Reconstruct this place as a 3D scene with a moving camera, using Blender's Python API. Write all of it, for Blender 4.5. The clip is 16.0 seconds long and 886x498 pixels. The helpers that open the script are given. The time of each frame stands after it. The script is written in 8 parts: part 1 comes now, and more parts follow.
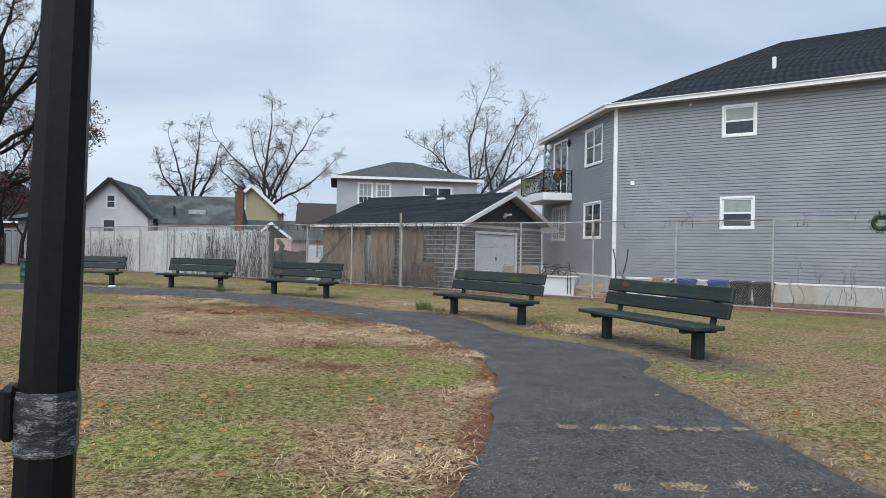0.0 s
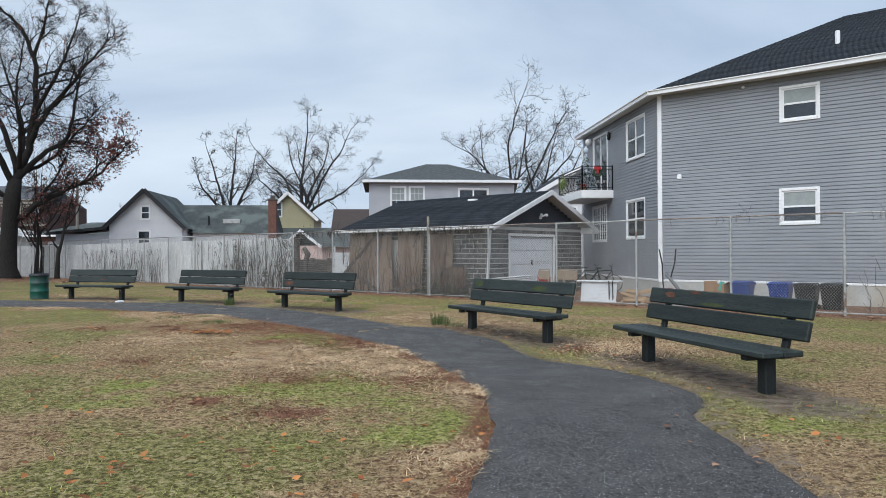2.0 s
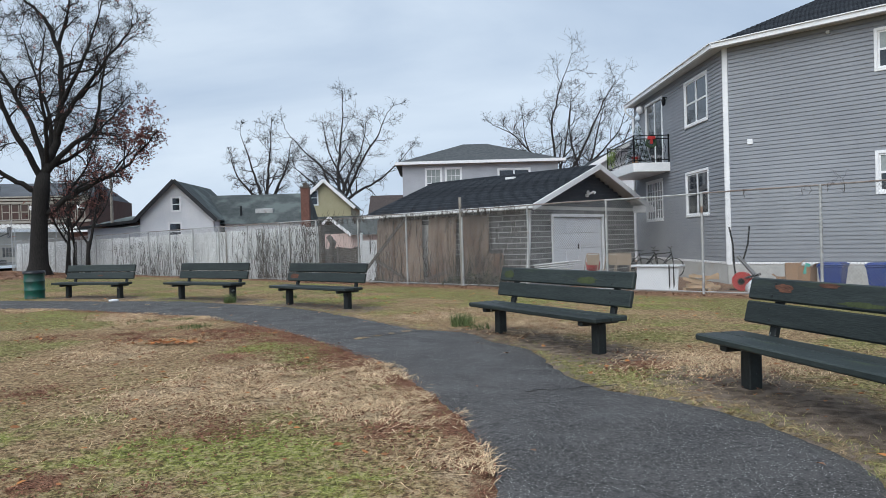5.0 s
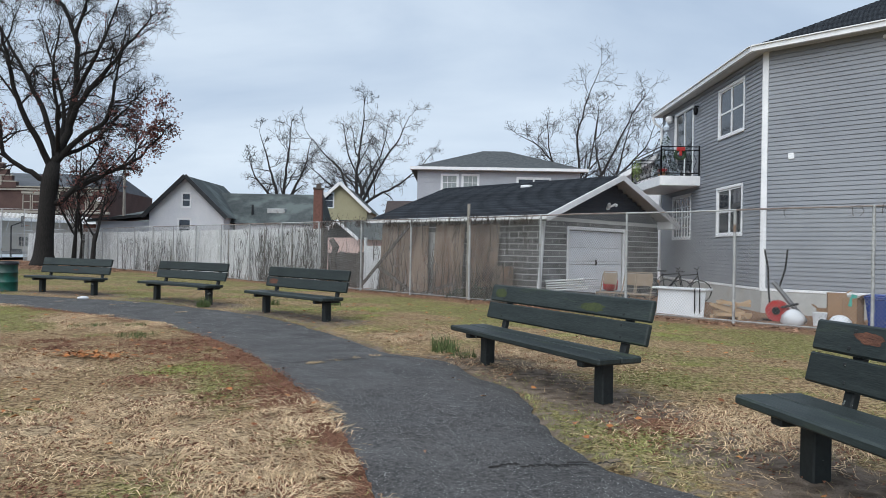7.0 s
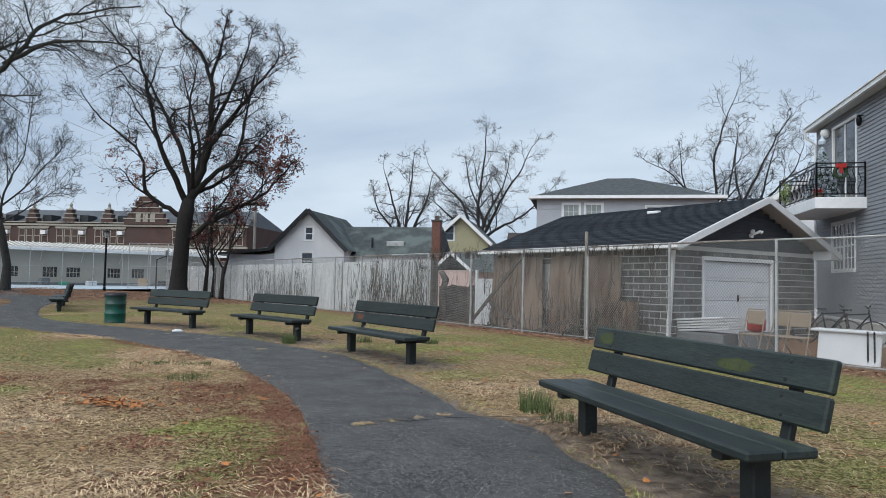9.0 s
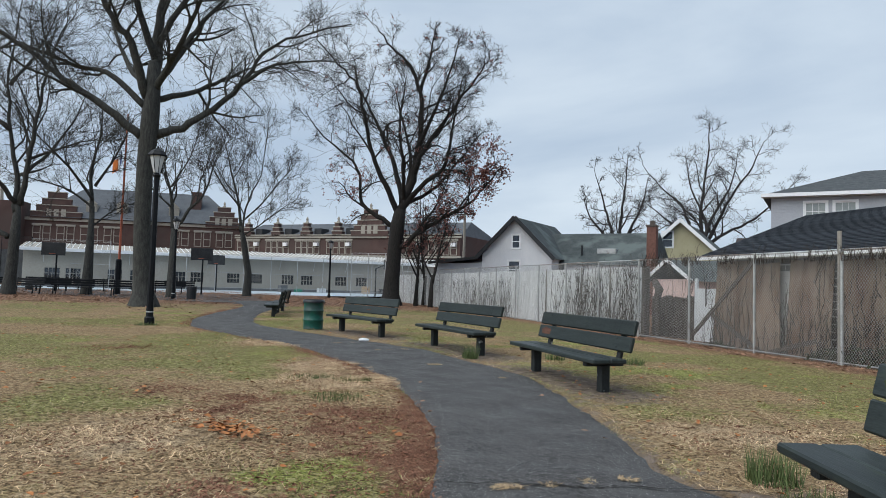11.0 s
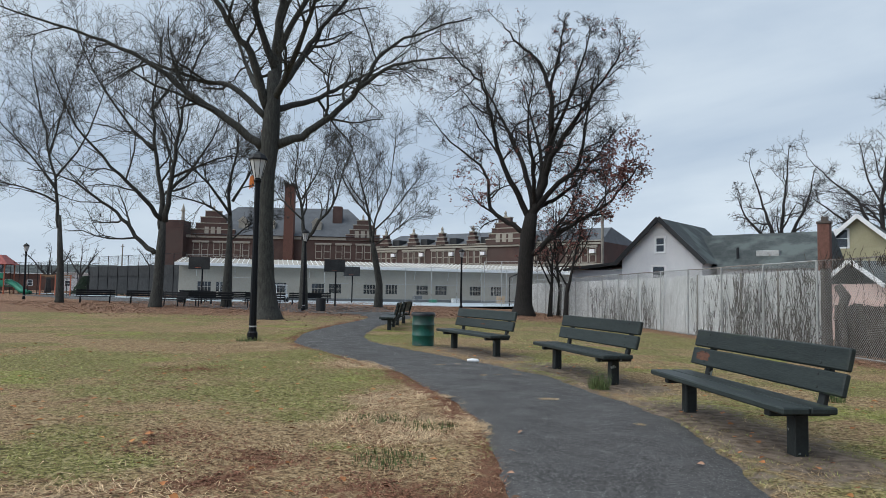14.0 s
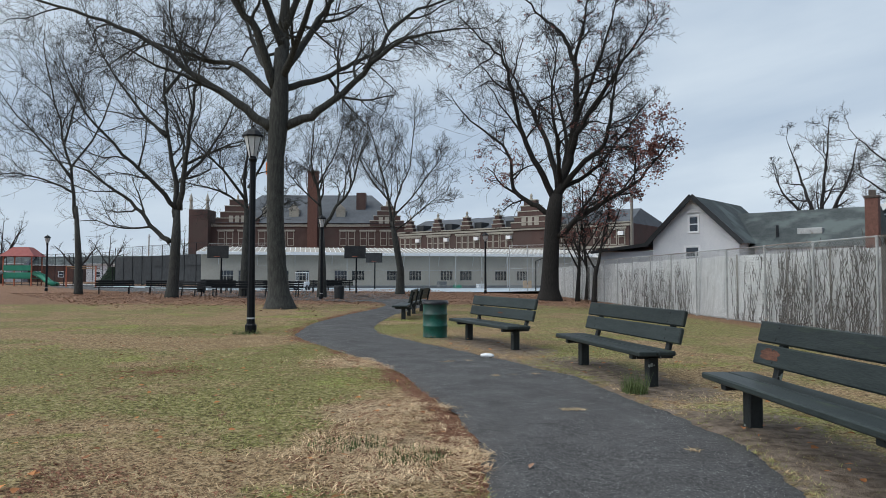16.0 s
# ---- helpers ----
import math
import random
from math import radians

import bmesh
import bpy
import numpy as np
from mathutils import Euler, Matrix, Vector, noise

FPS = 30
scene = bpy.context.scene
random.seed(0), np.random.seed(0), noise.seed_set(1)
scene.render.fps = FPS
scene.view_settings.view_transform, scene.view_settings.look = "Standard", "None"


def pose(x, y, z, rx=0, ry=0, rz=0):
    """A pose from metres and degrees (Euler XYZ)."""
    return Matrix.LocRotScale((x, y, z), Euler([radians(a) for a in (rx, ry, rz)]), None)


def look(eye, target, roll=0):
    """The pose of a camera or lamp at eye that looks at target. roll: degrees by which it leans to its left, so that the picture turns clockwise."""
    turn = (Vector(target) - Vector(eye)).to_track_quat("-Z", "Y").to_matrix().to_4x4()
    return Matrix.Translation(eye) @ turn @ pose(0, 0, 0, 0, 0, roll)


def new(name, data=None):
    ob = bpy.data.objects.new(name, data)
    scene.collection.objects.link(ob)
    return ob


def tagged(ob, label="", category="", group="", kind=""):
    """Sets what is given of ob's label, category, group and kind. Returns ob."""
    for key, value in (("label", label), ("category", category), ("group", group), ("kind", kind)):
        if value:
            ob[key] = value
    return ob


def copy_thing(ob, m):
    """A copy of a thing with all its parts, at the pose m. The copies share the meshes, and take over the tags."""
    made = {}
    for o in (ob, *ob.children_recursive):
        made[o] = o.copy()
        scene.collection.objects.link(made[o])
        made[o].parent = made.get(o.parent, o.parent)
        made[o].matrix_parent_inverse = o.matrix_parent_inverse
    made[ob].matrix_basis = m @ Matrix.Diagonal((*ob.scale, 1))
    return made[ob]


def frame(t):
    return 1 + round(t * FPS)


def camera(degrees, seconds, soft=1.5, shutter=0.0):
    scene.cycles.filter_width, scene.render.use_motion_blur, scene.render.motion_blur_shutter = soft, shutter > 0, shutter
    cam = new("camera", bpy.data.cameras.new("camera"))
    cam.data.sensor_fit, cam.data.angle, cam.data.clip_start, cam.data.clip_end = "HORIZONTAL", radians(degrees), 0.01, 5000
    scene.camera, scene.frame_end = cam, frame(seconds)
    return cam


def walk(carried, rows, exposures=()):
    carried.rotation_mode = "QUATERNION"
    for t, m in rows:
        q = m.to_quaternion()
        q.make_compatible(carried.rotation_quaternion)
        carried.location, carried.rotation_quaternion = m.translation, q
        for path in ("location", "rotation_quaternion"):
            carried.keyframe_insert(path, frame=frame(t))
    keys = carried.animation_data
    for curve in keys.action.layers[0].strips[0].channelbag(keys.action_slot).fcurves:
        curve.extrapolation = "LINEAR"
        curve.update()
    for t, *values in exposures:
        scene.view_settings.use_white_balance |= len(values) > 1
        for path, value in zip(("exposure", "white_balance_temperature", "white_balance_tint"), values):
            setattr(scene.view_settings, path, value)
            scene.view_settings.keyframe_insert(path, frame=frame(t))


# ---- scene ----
cam = camera(65.4, 16.0, soft=0.5)
PATH = [
    (0, (0.022, 0.047, 1.471), (0.02, 2.047, 1.473), 1.0),
    (0.5, (0.173, 0.495, 1.508), (0.151, 2.494, 1.491), 0.4),
    (1, (0.397, 1.075, 1.52), (0.247, 3.07, 1.511), 1.0),
    (1.5, (0.475, 1.47, 1.535), (0.31, 3.463, 1.517), -0.3),
    (2, (0.64, 2.068, 1.528), (0.505, 4.063, 1.54), -0.3),
    (2.5, (0.705, 2.473, 1.525), (0.53, 4.465, 1.563), 0.0),
    (3, (0.738, 3.012, 1.533), (0.55, 5.003, 1.549), -0.1),
    (3.5, (0.81, 3.529, 1.514), (0.561, 5.512, 1.451), -0.1),
    (4, (0.784, 4.061, 1.512), (0.545, 6.044, 1.41), -1.3),
    (4.5, (0.851, 4.649, 1.499), (0.576, 6.63, 1.44), -1.7),
    (4.7, (0.864, 4.821, 1.483), (0.591, 6.802, 1.441), -1.8),
    (6.8, (1.143, 6.897, 1.463), (0.867, 8.878, 1.463), 0.9),
    (7, (1.174, 7.042, 1.463), (0.841, 9.014, 1.465), 1.0),
    (7.5, (1.183, 7.57, 1.464), (0.783, 9.53, 1.486), 0.9),
    (8, (1.29, 8.118, 1.447), (0.728, 10.036, 1.501), 2.1),
    (8.5, (1.28, 8.563, 1.457), (0.687, 10.472, 1.524), 1.4),
    (9, (1.266, 9.08, 1.443), (0.576, 10.955, 1.536), 1.2),
    (9.5, (1.14, 9.584, 1.394), (0.278, 11.387, 1.483), 1.0),
    (10, (1.014, 10.075, 1.403), (0.057, 11.829, 1.503), 1.0),
    (10.2, (0.998, 10.297, 1.399), (-0.037, 12.005, 1.511), 1.6),
    (12.3, (0.278, 11.988, 1.483), (-1.071, 13.462, 1.569), 0.9),
    (12.5, (0.179, 12.138, 1.443), (-1.196, 13.588, 1.532), 1.4),
    (13, (-0.059, 12.643, 1.44), (-1.516, 14.009, 1.548), 1.2),
    (13.5, (-0.343, 13.005, 1.456), (-1.811, 14.357, 1.582), 0.3),
    (14, (-0.597, 13.468, 1.451), (-2.116, 14.764, 1.574), 1.0),
    (14.5, (-0.913, 13.791, 1.472), (-2.474, 15.038, 1.573), -0.4),
    (15, (-1.173, 14.2, 1.458), (-2.735, 15.445, 1.56), 1.3),
    (15.5, (-1.455, 14.595, 1.446), (-3.042, 15.809, 1.539), 1.0),
    (16, (-1.753, 14.913, 1.464), (-3.323, 16.15, 1.544), 0.1),
]
walk(cam, [(t, look(eye, target, roll)) for t, eye, target, roll in PATH], [(0.0, 0.0, 6250, 10), (4.0, -0.02, 6200, 10), (7.0, 0.0, 6250, 10), (9.0, -0.08, 6250, 9), (12.5, -0.1, 6350, 9), (16.0, -0.14, 6350, 9)])

# ---- world, sun, exposure ----
SUN_EL, SUN_AZ = 48.0, 200.0
world = bpy.data.worlds.new("overcast_sky")
scene.world = world
world.use_nodes = True
wt = world.node_tree
wt.nodes.clear()
w_out = wt.nodes.new("ShaderNodeOutputWorld")
w_bg = wt.nodes.new("ShaderNodeBackground")
w_sky = wt.nodes.new("ShaderNodeTexSky")
w_sky.sky_type = "NISHITA"
w_sky.sun_disc = False
w_sky.sun_elevation, w_sky.sun_rotation = radians(SUN_EL), radians(SUN_AZ)
w_scale = wt.nodes.new("ShaderNodeVectorMath")
w_scale.operation = "SCALE"
w_scale.inputs["Scale"].default_value = 0.05
wt.links.new(w_sky.outputs[0], w_scale.inputs[0])
w_co = wt.nodes.new("ShaderNodeTexCoord")
w_map = wt.nodes.new("ShaderNodeMapping")
w_map.inputs["Scale"].default_value = (1.0, 1.0, 3.2)
wt.links.new(w_co.outputs["Generated"], w_map.inputs[0])
w_n = wt.nodes.new("ShaderNodeTexNoise")
w_n.inputs["Scale"].default_value, w_n.inputs["Detail"].default_value, w_n.inputs["Roughness"].default_value = 1.25, 7.0, 0.52
w_n.inputs["Distortion"].default_value = 0.35
wt.links.new(w_map.outputs[0], w_n.inputs["Vector"])
w_ramp = wt.nodes.new("ShaderNodeValToRGB")
w_ramp.color_ramp.elements[0].position, w_ramp.color_ramp.elements[0].color = 0.33, (0.42, 0.52, 0.67, 1)
w_ramp.color_ramp.elements[1].position, w_ramp.color_ramp.elements[1].color = 0.68, (0.76, 0.84, 0.93, 1)
wt.links.new(w_n.outputs["Fac"], w_ramp.inputs[0])
w_mix = wt.nodes.new("ShaderNodeMixRGB")
w_mix.inputs[0].default_value = 0.9
wt.links.new(w_scale.outputs[0], w_mix.inputs[1])
wt.links.new(w_ramp.outputs[0], w_mix.inputs[2])
# the cloud is thinner and whiter to the west, heavier and bluer to the east
w_dot = wt.nodes.new("ShaderNodeVectorMath")
w_dot.operation = "DOT_PRODUCT"
w_dot.inputs[1].default_value = (-0.9, 0.43, 0.0)
wt.links.new(w_co.outputs["Generated"], w_dot.inputs[0])
w_west = wt.nodes.new("ShaderNodeMapRange")
w_west.interpolation_type = "SMOOTHSTEP"
w_west.inputs["From Min"].default_value, w_west.inputs["From Max"].default_value = -0.3, 1.0
wt.links.new(w_dot.outputs["Value"], w_west.inputs["Value"])
w_tint = wt.nodes.new("ShaderNodeMixRGB")
w_tint.inputs[1].default_value, w_tint.inputs[2].default_value = (0.75, 0.82, 0.9, 1), (1.16, 1.16, 1.13, 1)
wt.links.new(w_west.outputs["Result"], w_tint.inputs[0])
w_mul = wt.nodes.new("ShaderNodeMixRGB")
w_mul.blend_type = "MULTIPLY"
w_mul.inputs[0].default_value = 1.0
wt.links.new(w_mix.outputs[0], w_mul.inputs[1])
wt.links.new(w_tint.outputs[0], w_mul.inputs[2])
wt.links.new(w_mul.outputs[0], w_bg.inputs["Color"])
w_bg.inputs["Strength"].default_value = 1.0
wt.links.new(w_bg.outputs[0], w_out.inputs["Surface"])

sun_data = bpy.data.lights.new("sun", "SUN")
sun_data.energy, sun_data.angle, sun_data.color = 3.5, radians(75), (1.0, 0.99, 0.95)
sun_ob = new("sun", sun_data)
sun_ob.rotation_euler = (radians(90 - SUN_EL), 0, radians(180 - SUN_AZ))

# ---- materials ----


def mat(name, dark, light, scale=8.0, rough=0.8, bump=0.2, metal=0.0, stretch=(1, 1, 1), coords="Position", fine=6.0, lo=0.35, hi=0.65, spec=0.4, third=None, third_scale=0.7, third_lo=0.5, third_hi=0.62, random_mix=0.0, per="object", bump_dist=0.01):
    """Two colours mixed by noise at two scales, with an optional third in patches, some change from piece to piece, and fine relief."""
    m = bpy.data.materials.new(name)
    m.use_nodes = True
    t = m.node_tree
    b = t.nodes["Principled BSDF"]
    b.inputs["Roughness"].default_value, b.inputs["Metallic"].default_value = rough, metal
    b.inputs["Specular IOR Level"].default_value = spec
    if coords == "Position":
        co = t.nodes.new("ShaderNodeNewGeometry").outputs["Position"]
    else:
        co = t.nodes.new("ShaderNodeTexCoord").outputs["Object"]
    mp = t.nodes.new("ShaderNodeMapping")
    mp.inputs["Scale"].default_value = stretch
    t.links.new(co, mp.inputs[0])

    def noise_at(s, detail=4.0):
        n = t.nodes.new("ShaderNodeTexNoise")
        n.inputs["Scale"].default_value, n.inputs["Detail"].default_value = s, detail
        t.links.new(mp.outputs[0], n.inputs["Vector"])
        return n.outputs["Fac"]

    def ramp(fac, a, z):
        r = t.nodes.new("ShaderNodeMapRange")
        r.inputs["From Min"].default_value, r.inputs["From Max"].default_value = a, z
        t.links.new(fac, r.inputs["Value"])
        return r.outputs["Result"]

    def mix(fac, a, z):
        x = t.nodes.new("ShaderNodeMixRGB")
        if isinstance(fac, float):
            x.inputs[0].default_value = fac
        else:
            t.links.new(fac, x.inputs[0])
        for slot, v in ((1, a), (2, z)):
            if isinstance(v, tuple):
                x.inputs[slot].default_value = (*v, 1)
            else:
                t.links.new(v, x.inputs[slot])
        return x.outputs[0]

    big, small = noise_at(scale), noise_at(scale * fine, 6.0)
    add = t.nodes.new("ShaderNodeMath")
    add.operation = "MULTIPLY_ADD"
    add.inputs[1].default_value = 0.5
    half = t.nodes.new("ShaderNodeMath")
    half.operation = "MULTIPLY"
    half.inputs[1].default_value = 0.5
    t.links.new(big, half.inputs[0])
    t.links.new(small, add.inputs[0])
    t.links.new(half.outputs[0], add.inputs[2])
    fac = ramp(add.outputs[0], lo, hi)
    colour = mix(fac, dark, light)
    if third:
        colour = mix(ramp(noise_at(third_scale, 5.0), third_lo, third_hi), colour, third)
    if random_mix:
        if per == "object":
            rnd = t.nodes.new("ShaderNodeObjectInfo").outputs["Random"]
        else:
            rnd = t.nodes.new("ShaderNodeNewGeometry").outputs["Random Per Island"]
        hs = t.nodes.new("ShaderNodeHueSaturation")
        mr = t.nodes.new("ShaderNodeMapRange")
        mr.inputs["To Min"].default_value, mr.inputs["To Max"].default_value = 1 - random_mix, 1 + random_mix
        t.links.new(rnd, mr.inputs["Value"])
        t.links.new(mr.outputs["Result"], hs.inputs["Value"])
        t.links.new(colour, hs.inputs["Color"])
        colour = hs.outputs[0]
    t.links.new(colour, b.inputs["Base Color"])
    if bump:
        bp = t.nodes.new("ShaderNodeBump")
        bp.inputs["Strength"].default_value, bp.inputs["Distance"].default_value = bump, bump_dist
        t.links.new(add.outputs[0], bp.inputs["Height"])
        t.links.new(bp.outputs[0], b.inputs["Normal"])
    return m


M_BENCH = mat("bench_paint", (0.016, 0.022, 0.022), (0.034, 0.043, 0.041), 2.2, 0.5, 0.5, stretch=(1, 6, 6), coords="Object", third=(0.045, 0.06, 0.03), third_scale=1.1, third_lo=0.62, third_hi=0.78, random_mix=0.2, spec=0.25)
M_BENCH_LEG = mat("bench_leg_paint", (0.008, 0.01, 0.011), (0.018, 0.023, 0.022), 5, 0.6, 0.4, third=(0.25, 0.27, 0.25), third_scale=9, third_lo=0.66, third_hi=0.69)
M_STEEL_DARK = mat("black_painted_steel", (0.003, 0.0035, 0.005), (0.007, 0.008, 0.01), 6, 0.45, 0.15, spec=0.2)
M_POST = mat("galvanised_steel", (0.3, 0.31, 0.31), (0.5, 0.5, 0.49), 4, 0.55, 0.15, metal=0.3, third=(0.2, 0.13, 0.09), third_scale=2.5, third_lo=0.6, third_hi=0.7)
M_RUST = mat("rusty_rail", (0.1, 0.06, 0.04), (0.33, 0.3, 0.28), 3, 0.75, 0.3, metal=0.2)
M_WIRE = mat("fence_wire", (0.22, 0.22, 0.21), (0.42, 0.42, 0.41), 2, 0.5, 0.0, metal=0.3)
M_SIDING = mat("grey_vinyl_siding", (0.235, 0.25, 0.275), (0.275, 0.29, 0.315), 0.8, 0.55, 0.08, fine=14, third=(0.29, 0.305, 0.33), third_scale=0.35)
M_SIDING_DARK = mat("dark_grey_siding", (0.055, 0.062, 0.075), (0.075, 0.08, 0.092), 1.5, 0.55, 0.08, fine=14)
M_SIDING_LIGHT = mat("pale_grey_siding", (0.36, 0.37, 0.4), (0.43, 0.44, 0.47), 1, 0.6, 0.08, fine=14)
M_SIDING_WHITE = mat("white_siding", (0.6, 0.61, 0.63), (0.72, 0.72, 0.73), 1, 0.6, 0.1, fine=14)
M_SIDING_YELLOW = mat("pale_yellow_siding", (0.36, 0.33, 0.2), (0.44, 0.4, 0.26), 1, 0.6, 0.1, fine=14)
M_TRIM = mat("white_trim", (0.7, 0.71, 0.72), (0.82, 0.82, 0.82), 3, 0.45, 0.05)
M_SOFFIT = mat("grey_soffit", (0.5, 0.5, 0.49), (0.6, 0.6, 0.58), 3, 0.6, 0.05)
M_BLACK_TRIM = mat("black_bargeboard", (0.012, 0.014, 0.016), (0.025, 0.027, 0.03), 4, 0.5, 0.1)
M_SHINGLE = mat("dark_shingles", (0.014, 0.017, 0.022), (0.046, 0.052, 0.06), 9, 0.95, 0.6, spec=0.12, fine=5, random_mix=0.3)
M_SHINGLE_OLD = mat("weathered_green_grey_shingles", (0.038, 0.048, 0.049), (0.08, 0.09, 0.088), 2.5, 0.9, 0.4, fine=8, third=(0.11, 0.13, 0.125), third_scale=0.6)
M_SHINGLE_GREY = mat("faded_grey_shingles", (0.05, 0.056, 0.06), (0.1, 0.107, 0.11), 4, 0.95, 0.4, spec=0.15, fine=7)
M_PINK_WALL = mat("faded_pink_siding", (0.56, 0.4, 0.35), (0.66, 0.5, 0.45), 2, 0.8, 0.1, fine=10)
M_SHINGLE_BROWN = mat("brown_shingles", (0.04, 0.03, 0.028), (0.07, 0.055, 0.05), 6, 0.9, 0.4)
M_SLATE = mat("school_slate", (0.06, 0.066, 0.074), (0.1, 0.108, 0.12), 0.6, 0.8, 0.1, fine=12)
M_CONCRETE = mat("foundation_concrete", (0.36, 0.36, 0.34), (0.48, 0.48, 0.46), 1.8, 0.85, 0.25, third=(0.36, 0.29, 0.2), third_scale=0.8, third_lo=0.55, third_hi=0.75)
M_BLOCK = mat("concrete_block", (0.085, 0.083, 0.082), (0.155, 0.152, 0.15), 7, 0.9, 0.5, random_mix=0.35)
M_MORTAR = mat("mortar", (0.46, 0.46, 0.44), (0.58, 0.57, 0.55), 9, 0.95, 0.4)
M_PLY = mat("weathered_plywood", (0.16, 0.115, 0.085), (0.31, 0.235, 0.18), 2.2, 0.85, 0.4, stretch=(3, 3, 0.5), fine=10, third=(0.17, 0.11, 0.08), third_scale=0.9, random_mix=0.16)
M_WOOD_RAW = mat("raw_lumber", (0.42, 0.28, 0.16), (0.55, 0.4, 0.25), 4, 0.75, 0.3, stretch=(3, 3, 3), random_mix=0.2)
M_WOOD_OLD = mat("old_grey_wood", (0.055, 0.045, 0.04), (0.12, 0.1, 0.085), 4, 0.9, 0.5, stretch=(4, 4, 0.6), random_mix=0.25)
M_WOOD_SILVER = mat("bleached_post", (0.22, 0.2, 0.17), (0.34, 0.31, 0.27), 5, 0.85, 0.4, stretch=(3, 3, 0.4))
M_PANEL = mat("stained_white_panel", (0.58, 0.59, 0.59), (0.76, 0.77, 0.77), 0.9, 0.7, 0.2, stretch=(1.6, 1.6, 0.35), fine=10, third=(0.3, 0.3, 0.29), third_scale=1.6, third_lo=0.58, third_hi=0.8, random_mix=0.08)
M_VINE = mat("dead_vine", (0.028, 0.022, 0.018), (0.07, 0.055, 0.045), 9, 0.9, 0.3)
M_DOOR_WHITE = mat("white_garage_door", (0.66, 0.69, 0.73), (0.74, 0.76, 0.79), 2, 0.4, 0.05)
M_GLASS = mat("window_glass", (0.02, 0.023, 0.027), (0.035, 0.04, 0.045), 0.8, 0.03, 0.0, spec=1.0)
# pale panes: drawn blinds, and sky reflection painted as flat colour
M_BLIND_SKY = mat("blind_and_sky_reflection", (0.24, 0.27, 0.27), (0.32, 0.35, 0.34), 4, 0.7, 0.1)
M_BRICK = mat("school_brick", (0.062, 0.037, 0.033), (0.1, 0.062, 0.053), 0.6, 0.9, 0.1, fine=30, third=(0.08, 0.055, 0.048), third_scale=0.2)
M_BRICK_RED = mat("chimney_brick", (0.095, 0.045, 0.034), (0.16, 0.08, 0.062), 5, 0.9, 0.4, random_mix=0.2)
M_STONE = mat("pale_stone", (0.27, 0.25, 0.21), (0.36, 0.34, 0.29), 2, 0.8, 0.1)
M_ANNEX = mat("cream_annex_wall", (0.32, 0.295, 0.25), (0.39, 0.365, 0.315), 0.5, 0.75, 0.05, fine=12)
M_GREY_PAINT = mat("grey_panel", (0.11, 0.115, 0.12), (0.17, 0.175, 0.18), 3, 0.6, 0.1)
M_BARK = mat("oak_bark", (0.009, 0.008, 0.007), (0.03, 0.026, 0.023), 5, 0.95, 0.9, stretch=(3, 3, 0.7), fine=5, bump_dist=0.04)
M_BARK_GREY = mat("grey_bark", (0.02, 0.02, 0.018), (0.072, 0.071, 0.063), 4, 0.95, 0.9, stretch=(3, 3, 0.7), fine=5, bump_dist=0.04)
M_BARK_FAR = mat("far_bark", (0.022, 0.02, 0.02), (0.045, 0.041, 0.04), 2, 0.95, 0.2)
M_LEAF_RED = mat("dry_red_leaf", (0.13, 0.045, 0.038), (0.26, 0.11, 0.09), 2, 0.8, 0.1, random_mix=0.45, per="island")
M_LEAF_GROUND = mat("fallen_leaf", (0.24, 0.075, 0.022), (0.42, 0.18, 0.055), 3, 0.75, 0.1, random_mix=0.5, per="island")
M_LEAF_DULL = mat("dull_fallen_leaf", (0.19, 0.1, 0.065), (0.34, 0.2, 0.125), 3, 0.8, 0.1, random_mix=0.5, per="island")
M_EVERGREEN = mat("evergreen", (0.015, 0.03, 0.015), (0.04, 0.07, 0.035), 3, 0.8, 0.2, random_mix=0.4, per="island")
M_DRUM = mat("green_painted_drum", (0.006, 0.062, 0.045), (0.012, 0.1, 0.072), 3, 0.42, 0.12, third=(0.02, 0.05, 0.04), third_scale=2.0)
M_BAG = mat("black_plastic_bag", (0.01, 0.011, 0.013), (0.025, 0.026, 0.03), 12, 0.35, 0.9)
M_BAG_WHITE = mat("white_plastic_bag", (0.6, 0.62, 0.64), (0.75, 0.76, 0.78), 12, 0.4, 0.9)
M_BIN_BLUE = mat("blue_plastic", (0.012, 0.04, 0.2), (0.02, 0.06, 0.28), 3, 0.45, 0.05)
M_BIN_BLACK = mat("black_plastic", (0.012, 0.013, 0.014), (0.024, 0.025, 0.027), 3, 0.5, 0.05)
M_RED = mat("red_plastic", (0.35, 0.02, 0.02), (0.45, 0.04, 0.035), 3, 0.45, 0.05)
M_TEAL = mat("teal_plastic", (0.04, 0.3, 0.24), (0.08, 0.4, 0.32), 3, 0.5, 0.05)
M_TAN = mat("tan_painted_metal", (0.25, 0.19, 0.135), (0.33, 0.26, 0.19), 4, 0.5, 0.1)
M_CARD = mat("brown_cardboard", (0.24, 0.14, 0.075), (0.34, 0.21, 0.12), 5, 0.85, 0.2)
M_WHITE_PLASTIC = mat("white_plastic", (0.62, 0.64, 0.66), (0.74, 0.75, 0.76), 3, 0.4, 0.1)
M_LAMP_GLASS = mat("frosted_lantern_glass", (0.5, 0.52, 0.53), (0.62, 0.63, 0.63), 5, 0.35, 0.05)
M_COURT = mat("pale_blue_court", (0.36, 0.42, 0.46), (0.46, 0.52, 0.56), 0.4, 0.45, 0.05, fine=20)
M_ORANGE = mat("orange_cloth", (0.75, 0.2, 0.04), (0.85, 0.28, 0.07), 4, 0.8, 0.1)
